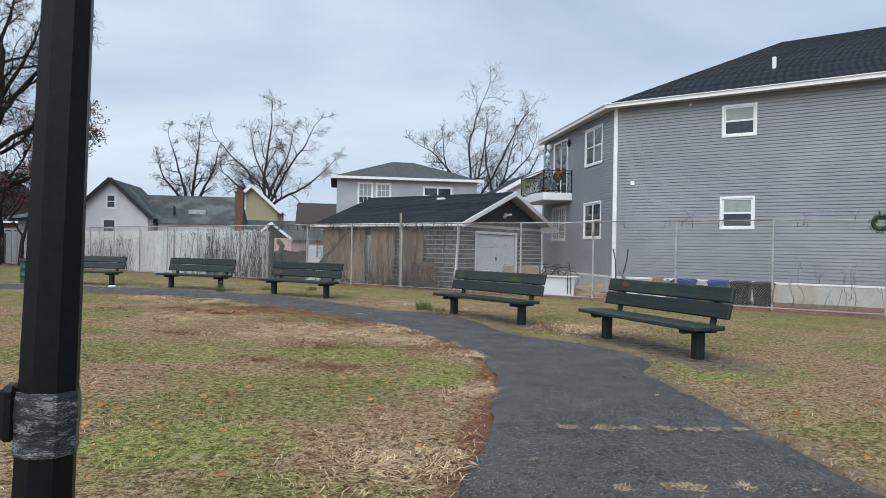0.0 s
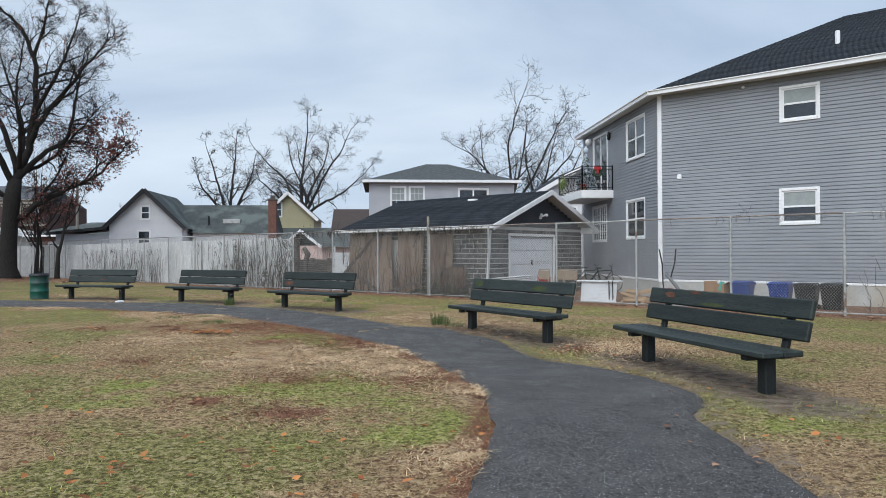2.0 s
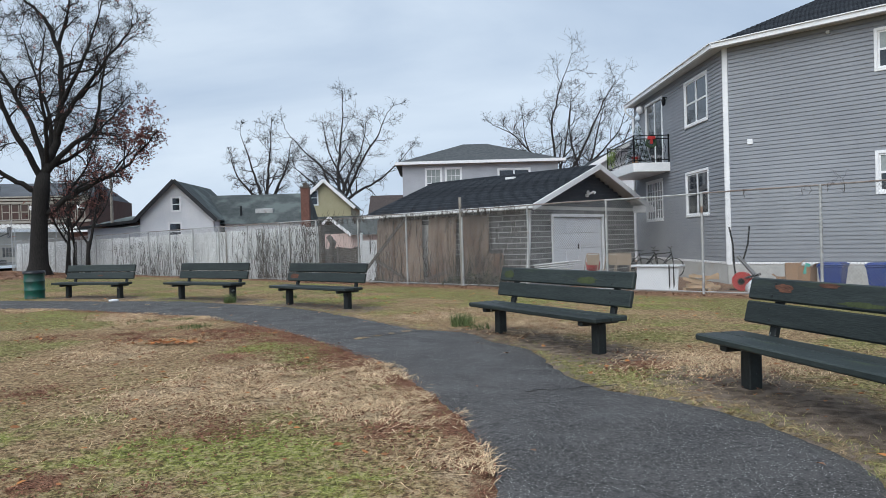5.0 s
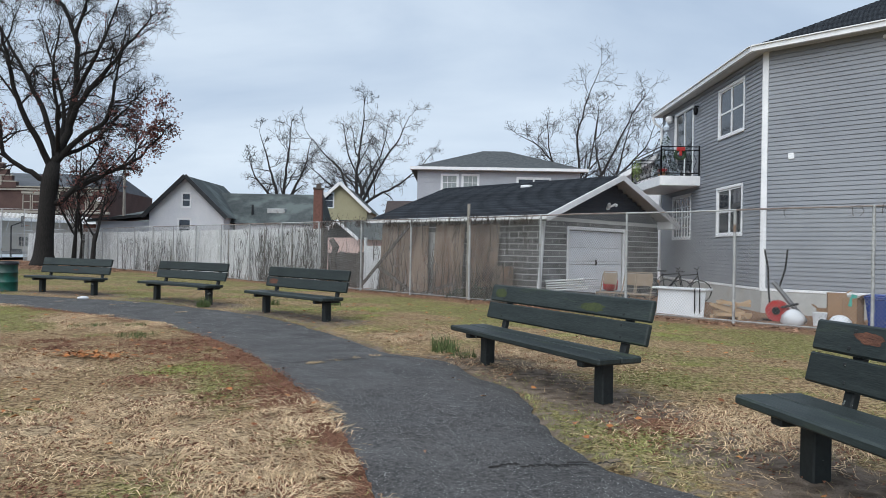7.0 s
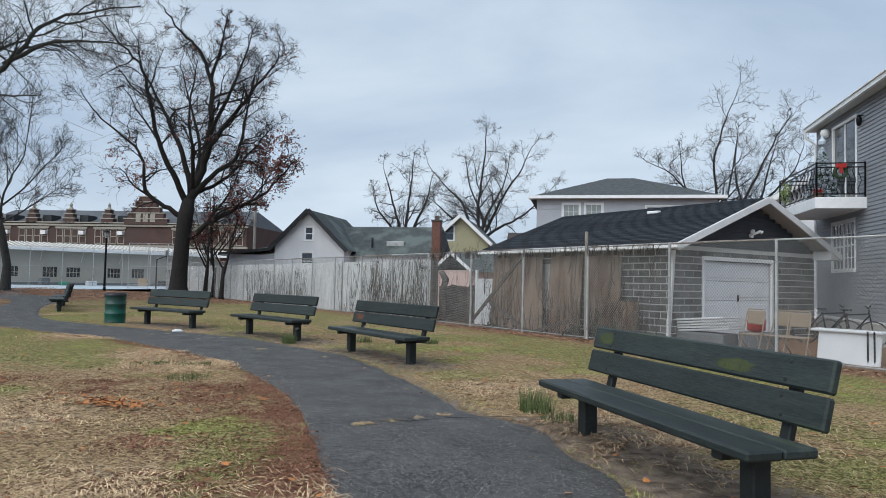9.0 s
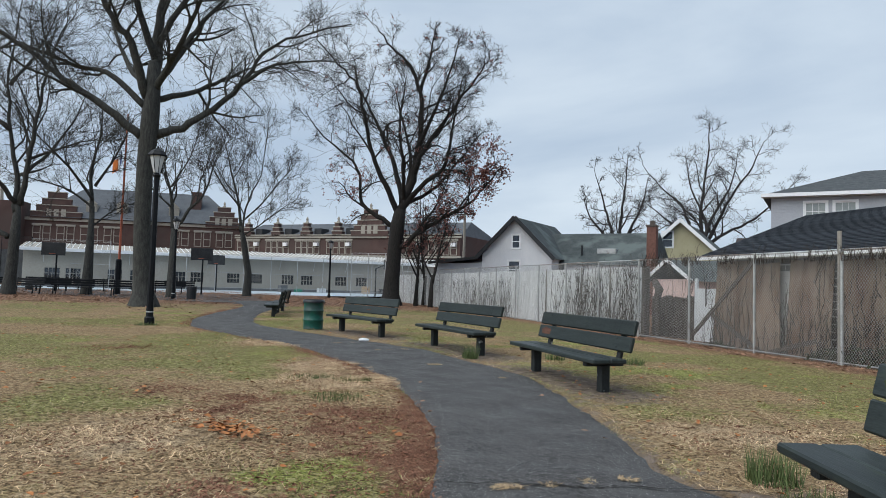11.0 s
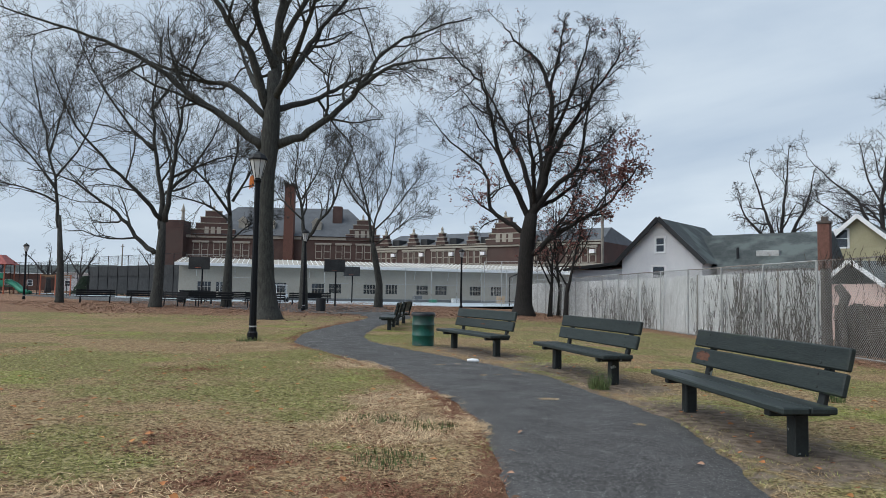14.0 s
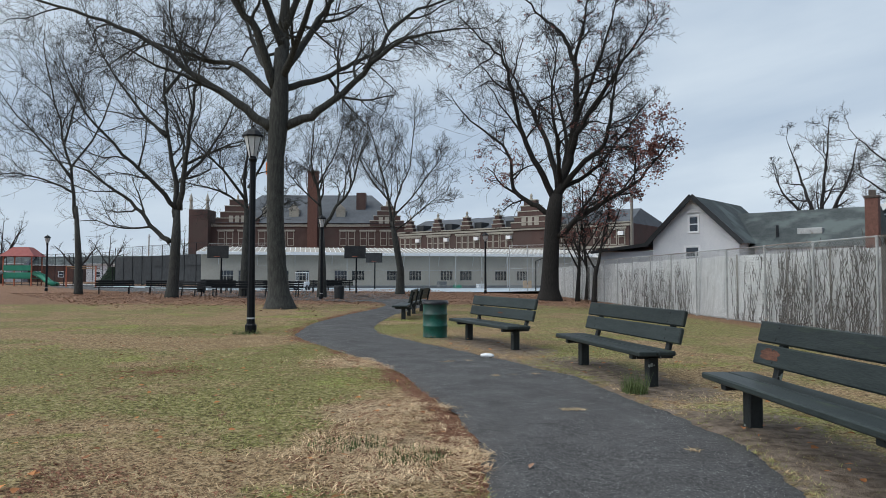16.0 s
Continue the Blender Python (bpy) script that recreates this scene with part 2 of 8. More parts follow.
M_GREEN_PLAY = mat("green_play_plastic", (0.02, 0.2, 0.12), (0.04, 0.27, 0.17), 2, 0.5, 0.05)
M_ORANGE_POST = mat("orange_play_post", (0.4, 0.1, 0.05), (0.5, 0.15, 0.08), 2, 0.5, 0.05)
M_PLAY_ROOF = mat("red_play_roof", (0.22, 0.03, 0.025), (0.29, 0.05, 0.04), 2, 0.55, 0.05)
M_SCREEN = mat("dark_windscreen_mesh", (0.02, 0.022, 0.024), (0.045, 0.047, 0.05), 2, 0.8, 0.1)
M_TAPE = mat("grey_tape", (0.02, 0.022, 0.025), (0.3, 0.31, 0.32), 14, 0.35, 0.4, stretch=(1, 1, 4), lo=0.5, hi=0.68)
M_GRASS_BLADE = mat("grass_blade", (0.13, 0.14, 0.04), (0.36, 0.37, 0.13), 1.2, 0.7, 0.0, fine=8, random_mix=0.55, per="island", spec=0.2)
M_STRAW = mat("dry_grass_blade", (0.22, 0.145, 0.08), (0.54, 0.41, 0.24), 1.2, 0.8, 0.0, fine=8, random_mix=0.6, per="island", spec=0.2)
M_TUFT = mat("tall_grass_blade", (0.05, 0.075, 0.025), (0.16, 0.2, 0.08), 1.2, 0.7, 0.0, fine=8, random_mix=0.4, per="island", spec=0.2)
M_STRAW_PALE = mat("bleached_grass_blade", (0.4, 0.27, 0.15), (0.74, 0.56, 0.35), 1.5, 0.8, 0.0, fine=8, random_mix=0.4, per="island", spec=0.2)
M_NEEDLE = mat("red_brown_litter", (0.12, 0.05, 0.03), (0.28, 0.135, 0.085), 2, 0.9, 0.0, random_mix=0.45, per="island", spec=0.2)


def ground_material():
    m = bpy.data.materials.new("winter_lawn")
    m.use_nodes = True
    t = m.node_tree
    b = t.nodes["Principled BSDF"]
    b.inputs["Roughness"].default_value = 0.95
    b.inputs["Specular IOR Level"].default_value = 0.15
    co = t.nodes.new("ShaderNodeNewGeometry").outputs["Position"]

    def nz(s, detail=5.0, dist=0.0):
        n = t.nodes.new("ShaderNodeTexNoise")
        n.inputs["Scale"].default_value, n.inputs["Detail"].default_value, n.inputs["Distortion"].default_value = s, detail, dist
        t.links.new(co, n.inputs["Vector"])
        return n.outputs["Fac"]

    def rng(f, a, z, c=0.0, d=1.0):
        r = t.nodes.new("ShaderNodeMapRange")
        for k, v in (("From Min", a), ("From Max", z), ("To Min", c), ("To Max", d)):
            r.inputs[k].default_value = v
        t.links.new(f, r.inputs["Value"])
        return r.outputs["Result"]

    def mix(f, a, z):
        x = t.nodes.new("ShaderNodeMixRGB")
        t.links.new(f, x.inputs[0])
        for slot, v in ((1, a), (2, z)):
            if isinstance(v, tuple):
                x.inputs[slot].default_value = (*v, 1)
            else:
                t.links.new(v, x.inputs[slot])
        return x.outputs[0]

    def math2(op, a, z):
        x = t.nodes.new("ShaderNodeMath")
        x.operation = op
        for slot, v in ((0, a), (1, z)):
            if isinstance(v, float):
                x.inputs[slot].default_value = v
            else:
                t.links.new(v, x.inputs[slot])
        return x.outputs[0]

    def attr(name):
        a = t.nodes.new("ShaderNodeAttribute")
        a.attribute_name = name
        return a.outputs["Fac"]

    fine, mid = nz(45, 7, 0.6), nz(7, 6, 0.5)
    needles = mix(rng(nz(90, 5), 0.35, 0.65), (0.075, 0.034, 0.02), (0.32, 0.165, 0.1))
    # the straw's dark tone paints in the shade of gaps between blades
    straw = mix(rng(fine, 0.35, 0.68), (0.105, 0.062, 0.032), (0.52, 0.36, 0.195))
    green = mix(rng(fine, 0.35, 0.68), (0.07, 0.066, 0.022), (0.35, 0.32, 0.11))
    bright = mix(rng(fine, 0.35, 0.68), (0.1, 0.115, 0.025), (0.38, 0.4, 0.1))
    pale = mix(rng(nz(60, 6, 1.5), 0.38, 0.62), (0.12, 0.07, 0.04), (0.62, 0.47, 0.3))
    grass = mix(rng(math2("ADD", math2("MULTIPLY", attr("green"), 0.7), math2("MULTIPLY", mid, 0.3)), 0.455, 0.58), straw, green)
    grass = mix(rng(math2("ADD", math2("MULTIPLY", attr("bright"), 0.8), math2("MULTIPLY", mid, 0.2)), 0.58, 0.68), grass, bright)
    grass = mix(rng(nz(2.3, 6, 1.2), 0.58, 0.7, 0.0, 0.8), grass, needles)
    grass = mix(rng(math2("ADD", attr("straw"), math2("MULTIPLY", math2("SUBTRACT", mid, 0.5), 1.4)), 0.3, 0.75), grass, pale)
    soil = mix(rng(mid, 0.35, 0.65), (0.1, 0.075, 0.055), (0.24, 0.19, 0.15))
    leaves = mix(rng(nz(28, 6, 1.0), 0.38, 0.62), (0.09, 0.048, 0.03), (0.36, 0.215, 0.135))

    def masked(name, low=0.35, high=0.65):
        return rng(math2("ADD", attr(name), math2("MULTIPLY", math2("SUBTRACT", mid, 0.5), 1.2)), low, high)

    clump = nz(17, 5, 0.8)
    grass = mix(rng(clump, 0.36, 0.48, 0.72, 0.0), grass, (0.05, 0.033, 0.018))
    grass = mix(rng(clump, 0.52, 0.62, 0.0, 0.42), grass, (0.56, 0.45, 0.27))
    c = mix(masked("leafy"), grass, leaves)
    c = mix(masked("dirt"), c, soil)
    c = mix(masked("needle"), c, needles)
    t.links.new(c, b.inputs["Base Color"])
    bp = t.nodes.new("ShaderNodeBump")
    bp.inputs["Strength"].default_value, bp.inputs["Distance"].default_value = 0.9, 0.055
    t.links.new(math2("ADD", fine, mid), bp.inputs["Height"])
    t.links.new(bp.outputs[0], b.inputs["Normal"])
    return m


def asphalt_material():
    m = bpy.data.materials.new("worn_asphalt")
    m.use_nodes = True
    t = m.node_tree
    b = t.nodes["Principled BSDF"]
    b.inputs["Specular IOR Level"].default_value = 0.3
    co = t.nodes.new("ShaderNodeNewGeometry").outputs["Position"]

    def nz(s, detail=5.0, dist=0.0):
        n = t.nodes.new("ShaderNodeTexNoise")
        n.inputs["Scale"].default_value, n.inputs["Detail"].default_value, n.inputs["Distortion"].default_value = s, detail, dist
        t.links.new(co, n.inputs["Vector"])
        return n.outputs["Fac"]

    def rng(f, a, z, c=0.0, d=1.0):
        r = t.nodes.new("ShaderNodeMapRange")
        for k, v in (("From Min", a), ("From Max", z), ("To Min", c), ("To Max", d)):
            r.inputs[k].default_value = v
        t.links.new(f, r.inputs["Value"])
        return r.outputs["Result"]

    def mix(f, a, z):
        x = t.nodes.new("ShaderNodeMixRGB")
        t.links.new(f, x.inputs[0])
        for slot, v in ((1, a), (2, z)):
            if isinstance(v, tuple):
                x.inputs[slot].default_value = (*v, 1)
            else:
                t.links.new(v, x.inputs[slot])
        return x.outputs[0]

    base = mix(rng(nz(1.3, 6, 0.4), 0.35, 0.65), (0.0155, 0.0148, 0.0145), (0.048, 0.046, 0.0445))
    base = mix(rng(nz(75, 4), 0.4, 0.62), base, (0.095, 0.09, 0.086))
    base = mix(rng(nz(26, 5, 0.6), 0.52, 0.66, 0.0, 0.75), base, (0.012, 0.012, 0.013))
    base = mix(rng(nz(11, 6, 1.0), 0.56, 0.7, 0.0, 0.45), base, (0.1, 0.098, 0.094))
    v = t.nodes.new("ShaderNodeTexVoronoi")
    v.inputs["Scale"].default_value = 62
    t.links.new(co, v.inputs["Vector"])
    speck = rng(v.outputs["Distance"], 0.15, 0.27, 1.0, 0.0)
    pick = rng(v.outputs["Color"], 0.5, 0.62)
    both = t.nodes.new("ShaderNodeMath")
    both.operation = "MULTIPLY"
    t.links.new(speck, both.inputs[0])
    t.links.new(pick, both.inputs[1])
    base = mix(both.outputs[0], base, (0.62, 0.62, 0.6))
    warp = t.nodes.new("ShaderNodeTexNoise")
    warp.inputs["Scale"].default_value, warp.inputs["Detail"].default_value = 2.5, 6
    t.links.new(co, warp.inputs["Vector"])
    ad = t.nodes.new("ShaderNodeMixRGB")
    ad.blend_type = "ADD"
    ad.inputs[0].default_value = 0.55
    t.links.new(co, ad.inputs[1])
    t.links.new(warp.outputs["Color"], ad.inputs[2])
    cr = t.nodes.new("ShaderNodeTexVoronoi")
    cr.feature = "DISTANCE_TO_EDGE"
    cr.inputs["Scale"].default_value = 0.3
    t.links.new(ad.outputs[0], cr.inputs["Vector"])
    crack = rng(cr.outputs["Distance"], 0.0005, 0.0028, 0.75, 0.0)
    base = mix(crack, base, (0.022, 0.02, 0.018))
    t.links.new(base, b.inputs["Base Color"])
    t.links.new(rng(nz(2, 4), 0.3, 0.7, 0.62, 0.85), b.inputs["Roughness"])
    bp = t.nodes.new("ShaderNodeBump")
    bp.inputs["Strength"].default_value, bp.inputs["Distance"].default_value = 0.5, 0.006
    t.links.new(nz(110, 3), bp.inputs["Height"])
    t.links.new(bp.outputs[0], b.inputs["Normal"])
    return m


M_GROUND, M_ASPHALT = ground_material(), asphalt_material()

# ---- mesh building ----


class MB:
    """Collects vertices and faces of one mesh."""

    def __init__(self):
        self.v, self.f = [], []

    def quad(self, a, b, c, d):
        n = len(self.v)
        self.v += [tuple(a), tuple(b), tuple(c), tuple(d)]
        self.f.append((n, n + 1, n + 2, n + 3))
        return self

    def poly(self, pts):
        n = len(self.v)
        self.v += [tuple(p) for p in pts]
        self.f.append(tuple(range(n, n + len(pts))))
        return self

    def box(self, x0, y0, z0, x1, y1, z1, m=None):
        n = len(self.v)
        pts = [(x, y, z) for z in (z0, z1) for y in (y0, y1) for x in (x0, x1)]
        self.v += [tuple(m @ Vector(p)) for p in pts] if m else pts
        self.f += [tuple(n + i for i in q) for q in ((0, 2, 3, 1), (4, 5, 7, 6), (0, 1, 5, 4), (2, 6, 7, 3), (0, 4, 6, 2), (1, 3, 7, 5))]
        return self

    def cbox(self, x0, y0, z0, x1, y1, z1, b=0.01, m=None):
        """A box with bevelled edges."""
        n = len(self.v)
        c, h = Vector(((x0 + x1) / 2, (y0 + y1) / 2, (z0 + z1) / 2)), Vector(((x1 - x0) / 2, (y1 - y0) / 2, (z1 - z0) / 2))
        ids = {}
        for sx in (-1, 1):
            for sy in (-1, 1):
                for sz in (-1, 1):
                    for ax in range(3):
                        p = [sx * (h[0] - b), sy * (h[1] - b), sz * (h[2] - b)]
                        p[ax] = (sx, sy, sz)[ax] * h[ax]
                        p = c + Vector(p)
                        ids[sx, sy, sz, ax] = len(self.v)
                        self.v.append(tuple(m @ p) if m else tuple(p))
        S = ((-1, -1), (1, -1), (1, 1), (-1, 1))
        for ax in range(3):
            for s in (-1, 1):
                q = []
                for a, d in S:
                    k = [0, 0, 0]
                    k[ax], k[(ax + 1) % 3], k[(ax + 2) % 3] = s, a, d
                    q.append(ids[k[0], k[1], k[2], ax])
                self.f.append(tuple(q if s > 0 else q[::-1]))
        for ax in range(3):
            o, r = (ax + 1) % 3, (ax + 2) % 3
            for so in (-1, 1):
                for sr in (-1, 1):
                    k0, k1 = [0, 0, 0], [0, 0, 0]
                    k0[ax], k1[ax] = -1, 1
                    k0[o] = k1[o] = so
                    k0[r] = k1[r] = sr
                    q = [ids[(*k0, o)], ids[(*k1, o)], ids[(*k1, r)], ids[(*k0, r)]]
                    self.f.append(tuple(q if so * sr < 0 else q[::-1]))
        for sx in (-1, 1):
            for sy in (-1, 1):
                for sz in (-1, 1):
                    q = [ids[sx, sy, sz, a] for a in range(3)]
                    self.f.append(tuple(q if sx * sy * sz > 0 else q[::-1]))
        return self

    def beam(self, a, b, w, h=None, up=(0, 0, 1)):
        """A square bar from a to b."""
        a, b = Vector(a), Vector(b)
        d = (b - a).normalized()
        s = d.cross(Vector(up))
        s = s.normalized() if s.length > 1e-4 else Vector((1, 0, 0))
        u = s.cross(d)
        s, u = s * w / 2, u * (h or w) / 2
        n = len(self.v)
        self.v += [tuple(p + i * s + j * u) for p in (a, b) for i, j in ((-1, -1), (1, -1), (1, 1), (-1, 1))]
        self.f += [tuple(n + i for i in q) for q in ((3, 2, 1, 0), (4, 5, 6, 7), (0, 1, 5, 4), (1, 2, 6, 5), (2, 3, 7, 6), (3, 0, 4, 7))]
        return self

    def tube(self, pts, radii, sides=6, cap=True):
        pts = [Vector(p) for p in pts]
        n = len(self.v)
        ref = Vector((0, 0, 1)) if abs((pts[-1] - pts[0]).normalized().z) < 0.9 else Vector((1, 0, 0))
        last = len(pts) - 1
        for i, p in enumerate(pts):
            d = (pts[min(i + 1, last)] - pts[max(i - 1, 0)]).normalized()
            s = d.cross(ref)
            s = s.normalized() if s.length > 1e-5 else Vector((0, 1, 0))
            u = s.cross(d)
            r = radii[i] if not isinstance(radii, float) else radii
            for k in range(sides):
                a = 2 * math.pi * k / sides
                q = p + s * (r * math.cos(a)) + u * (r * math.sin(a))
                self.v.append((q.x, q.y, q.z))
        for i in range(last):
            for k in range(sides):
                k2 = (k + 1) % sides
                self.f.append((n + i * sides + k, n + i * sides + k2, n + (i + 1) * sides + k2, n + (i + 1) * sides + k))
        if cap:
            self.f.append(tuple(n + k for k in range(sides))[::-1])
            self.f.append(tuple(n + last * sides + k for k in range(sides)))
        return self

    def lathe(self, profile, sides=16, centre=(0, 0), cap=True):
        """Rings of (radius, z) about the vertical."""
        n = len(self.v)
        for r, z in profile:
            for k in range(sides):
                a = 2 * math.pi * (k + 0.5) / sides
                self.v.append((centre[0] + r * math.cos(a), centre[1] + r * math.sin(a), z))
        for i in range(len(profile) - 1):
            for k in range(sides):
                k2 = (k + 1) % sides
                self.f.append((n + i * sides + k, n + i * sides + k2, n + (i + 1) * sides + k2, n + (i + 1) * sides + k))
        if cap:
            self.f.append(tuple(n + k for k in range(sides))[::-1])
            self.f.append(tuple(n + (len(profile) - 1) * sides + k for k in range(sides)))
        return self

    def mesh(self, name, material, smooth=False):
        me = bpy.data.meshes.new(name)
        me.from_pydata(self.v, [], self.f)
        if material:
            me.materials.append(material)
        if smooth:
            me.shade_smooth()
        me.update()
        return me


def thing(name, m=None, label="", category="", group="", kind=""):
    ob = new(name)
    ob.empty_display_size = 0.2
    if m is not None:
        ob.matrix_basis = m
    return tagged(ob, label, category, group, kind)


def part(name, mb, material, parent=None, label="", smooth=False, kind=""):
    """One mesh object under a thing or a part, in the thing's own axes."""
    ob = new(name, mb.mesh(name, material, smooth))
    ob.parent = parent
    return tagged(ob, label, kind=kind)


def solo(name, mb, material, label="", category="", group="", kind="", smooth=False, m=None):
    """A thing of one mesh."""
    ob = new(name, mb.mesh(name, material, smooth))
    if m is not None:
        ob.matrix_basis = m
    return tagged(ob, label, category, group, kind)


# The property line runs along U; N points away from the park, behind the fence.
UX, UY, NX, NY = 0.8090, -0.5878, 0.5878, 0.8090
FENCE_D = 23.3


def lot(s, d, z=0.0):
    return Vector((s * UX + d * NX, s * UY + d * NY, z))


def lot_pose(s, d, z=0.0, turn=0.0):
    p = lot(s, d, z)
    return pose(p.x, p.y, p.z, 0, 0, -36.0 + turn)


LEFT_EDGE = [(-0.3, -30), (-0.3, -6), (-0.1, 0), (0.13, 4.14), (0.33, 5.39), (0.56, 7.06), (0.64, 8.55), (0.42, 10.2), (-0.28, 11.9), (-1.0, 13.2), (-2.2, 14.9), (-3.0, 15.95), (-4.2, 17.2), (-5.9, 18.6), (-7.3, 19.5), (-9.2, 20.4), (-11.46, 21.3), (-13.9, 21.8), (-16.1, 22.25), (-18.3, 23.1), (-21.9, 25.6), (-25.8, 29.3), (-29.0, 32.5), (-33.0, 35.5), (-38.0, 36.5)]
RIGHT_EDGE = [(2.6, -30), (2.7, -6), (2.85, 0), (2.78, 4.5), (2.7, 6.2), (2.64, 7.5), (2.55, 8.6), (2.8, 9.3), (2.75, 10.3), (2.35, 11.1), (1.6, 11.85), (1.1, 12.9), (0.8, 14.2), (0.25, 15.1), (-0.3, 15.95), (-1.15, 16.6), (-2.3, 17.95), (-3.75, 19.6), (-5.4, 21.1), (-7.4, 22.2), (-8.9, 22.9), (-10.9, 23.45), (-13.5, 24.0), (-16.0, 24.5), (-18.6, 25.7), (-22.4, 28.7), (-26.5, 32.5), (-31.0, 37.2), (-37.0, 41.0)]


def resample(pts, n):
    p = np.array(pts, float)
    q = [p[0]]
    for i in range(len(p) - 1):
        a, b, c, d = p[max(i - 1, 0)], p[i], p[i + 1], p[min(i + 2, len(p) - 1)]
        for k in range(1, 9):
            t = k / 8
            q.append(0.5 * (2 * b + (c - a) * t + (2 * a - 5 * b + 4 * c - d) * t * t + (3 * b - a - 3 * c + d) * t ** 3))
    q = np.array(q)
    l = np.r_[0, np.cumsum(np.linalg.norm(np.diff(q, axis=0), axis=1))]
    s = np.linspace(0, l[-1], n)
    return np.c_[np.interp(s, l, q[:, 0]), np.interp(s, l, q[:, 1])]


EDGE_L, EDGE_R = resample(LEFT_EDGE, 700), resample(RIGHT_EDGE, 700)
PATH_RING = np.r_[EDGE_L, EDGE_R[::-1]]


def edge_distance(px, py):
    """Signed distance to the path's nearest edge: below 0 on the asphalt."""
    best, inside = np.full(px.shape, 1e9), np.zeros(px.shape, bool)
    ring = PATH_RING
    for i in range(len(ring)):
        (ax, ay), (bx, by) = ring[i - 1], ring[i]
        hit = ((ay > py) != (by > py)) & (px < (bx - ax) * (py - ay) / ((by - ay) or 1e-9) + ax)
        inside ^= hit
    for i in range(0, len(ring)):
        best = np.minimum(best, (px - ring[i][0]) ** 2 + (py - ring[i][1]) ** 2)
    best = np.sqrt(best)
    return np.where(inside, -best, best)


def smooth01(x):
    x = np.clip(x, 0, 1)
    return x * x * (3 - 2 * x)


def lattice(ix, iy, seed):
    h = (ix * 374761393 + iy * 668265263 + seed * 974634773) & 0x7FFFFFFF
    h = ((h ^ (h >> 13)) * 1274126177) & 0x7FFFFFFF
    return ((h ^ (h >> 16)) & 0xFFFF) / 65535.0


def value_noise(x, y, seed):
    x, y = np.asarray(x, float), np.asarray(y, float)
    ix, iy = np.floor(x).astype(np.int64), np.floor(y).astype(np.int64)
    fx, fy = smooth01(x - ix), smooth01(y - iy)
    a, b = lattice(ix, iy, seed), lattice(ix + 1, iy, seed)
    c, d = lattice(ix, iy + 1, seed), lattice(ix + 1, iy + 1, seed)
    return (a * (1 - fx) + b * fx) * (1 - fy) + (c * (1 - fx) + d * fx) * fy


def fbm(x, y, scale, seed, octaves=4):
    total, amp, out = 0.0, 1.0, 0.0
    for k in range(octaves):
        out = out + amp * value_noise(x * scale * 2 ** k + 17.3 * k, y * scale * 2 ** k + 9.1 * k, seed + k)
        total += amp
        amp *= 0.55
    return out / total


# Patches of the lawn: x, y and radius of lush new grass, older green, bleached straw and red-brown leaf crumbs.
LUSH = [(0.0, 7.9, 0.5), (0.4, 8.1, 0.3), (-3.2, 14.5, 0.5), (-3.8, 10.0, 0.45), (-2.3, 7.3, 0.7), (-1.3, 7.5, 0.45), (-2.6, 13.4, 0.3), (-3.3, 13.1, 0.4), (-4.4, 13.4, 0.5), (-6.4, 17.0, 0.5), (-8.9, 15.9, 0.5), (-3.4, 8.8, 0.6), (-1.5, 6.9, 0.7), (-1.0, 6.0, 0.6), (-2.0, 5.2, 0.9), (-3.7, 7.3, 0.7)]
OLIVE = [(-8.2, 18.3, 0.45), (-8.0, 17.6, 0.4), (-6.2, 16.9, 0.4), (-15.2, 17.0, 1.4), (-10.0, 17.2, 0.6), (-13.0, 20.0, 0.9), (-13.4, 16.0, 1.2), (-6.1, 12.4, 0.9), (-5.0, 9.0, 1.0)]
BLEACHED = [(0.42, 9.5, 0.35), (-0.2, 11.1, 0.45), (-1.0, 12.8, 0.5), (-1.45, 11.8, 0.6), (-2.5, 12.5, 0.7), (-5.2, 14.3, 0.8), (-6.2, 18.6, 0.5), (-6.8, 18.3, 0.6), (-8.0, 19.2, 0.6), (-12.0, 21.2, 0.8), (-2.7, 11.6, 0.7), (-0.7, 11.3, 0.6), (0.4, 7.2, 0.3), (-0.3, 4.9, 0.5), (-6.1, 17.8, 0.5), (2.9, 13.2, 0.8), (0.9, 16.3, 0.9), (-1.2, 18.6, 0.7)]
CRUMBS = [(-1.7, 10.3, 0.5), (-1.4, 8.7, 0.35), (-2.4, 9.1, 0.3), (-4.5, 11.6, 0.4), (-3.2, 15.3, 0.7), (-2.0, 14.3, 0.6), (-1.5, 13.4, 0.5), (-2.2, 13.1, 0.4), (-3.1, 13.8, 0.35), (-4.1, 16.1, 0.6), (-5.6, 15.7, 0.4), (-6.1, 16.1, 0.45), (-4.7, 16.5, 0.5), (-7.4, 15.8, 0.4), (-12.7, 18.0, 0.5), (-0.3, 10.4, 0.35), (2.0, 13.1, 0.4)]


def blobs(spots, x, y):
    """How deep a place lies in patches of uneven outline: 1 at their middle."""
    wx, wy = fbm(x, y, 1.6, 71) - 0.5, fbm(x, y, 1.6, 83) - 0.5
    out = 0.0
    for px, py, r in spots:
        out = np.maximum(out, np.exp(-((x + 0.9 * wx - px) ** 2 + (y + 0.9 * wy - py) ** 2) / (r * r)))
    return out


def green_mask(x, y):
    return fbm(x, y, 0.55, 3) + 0.1 * smooth01((x * NX + y * NY - 15.5) / 3) - 0.04 + 0.07 * smooth01((y - 13) / 4) + 0.22 * blobs(OLIVE, x, y) - 0.3 * blobs(BLEACHED, x, y)


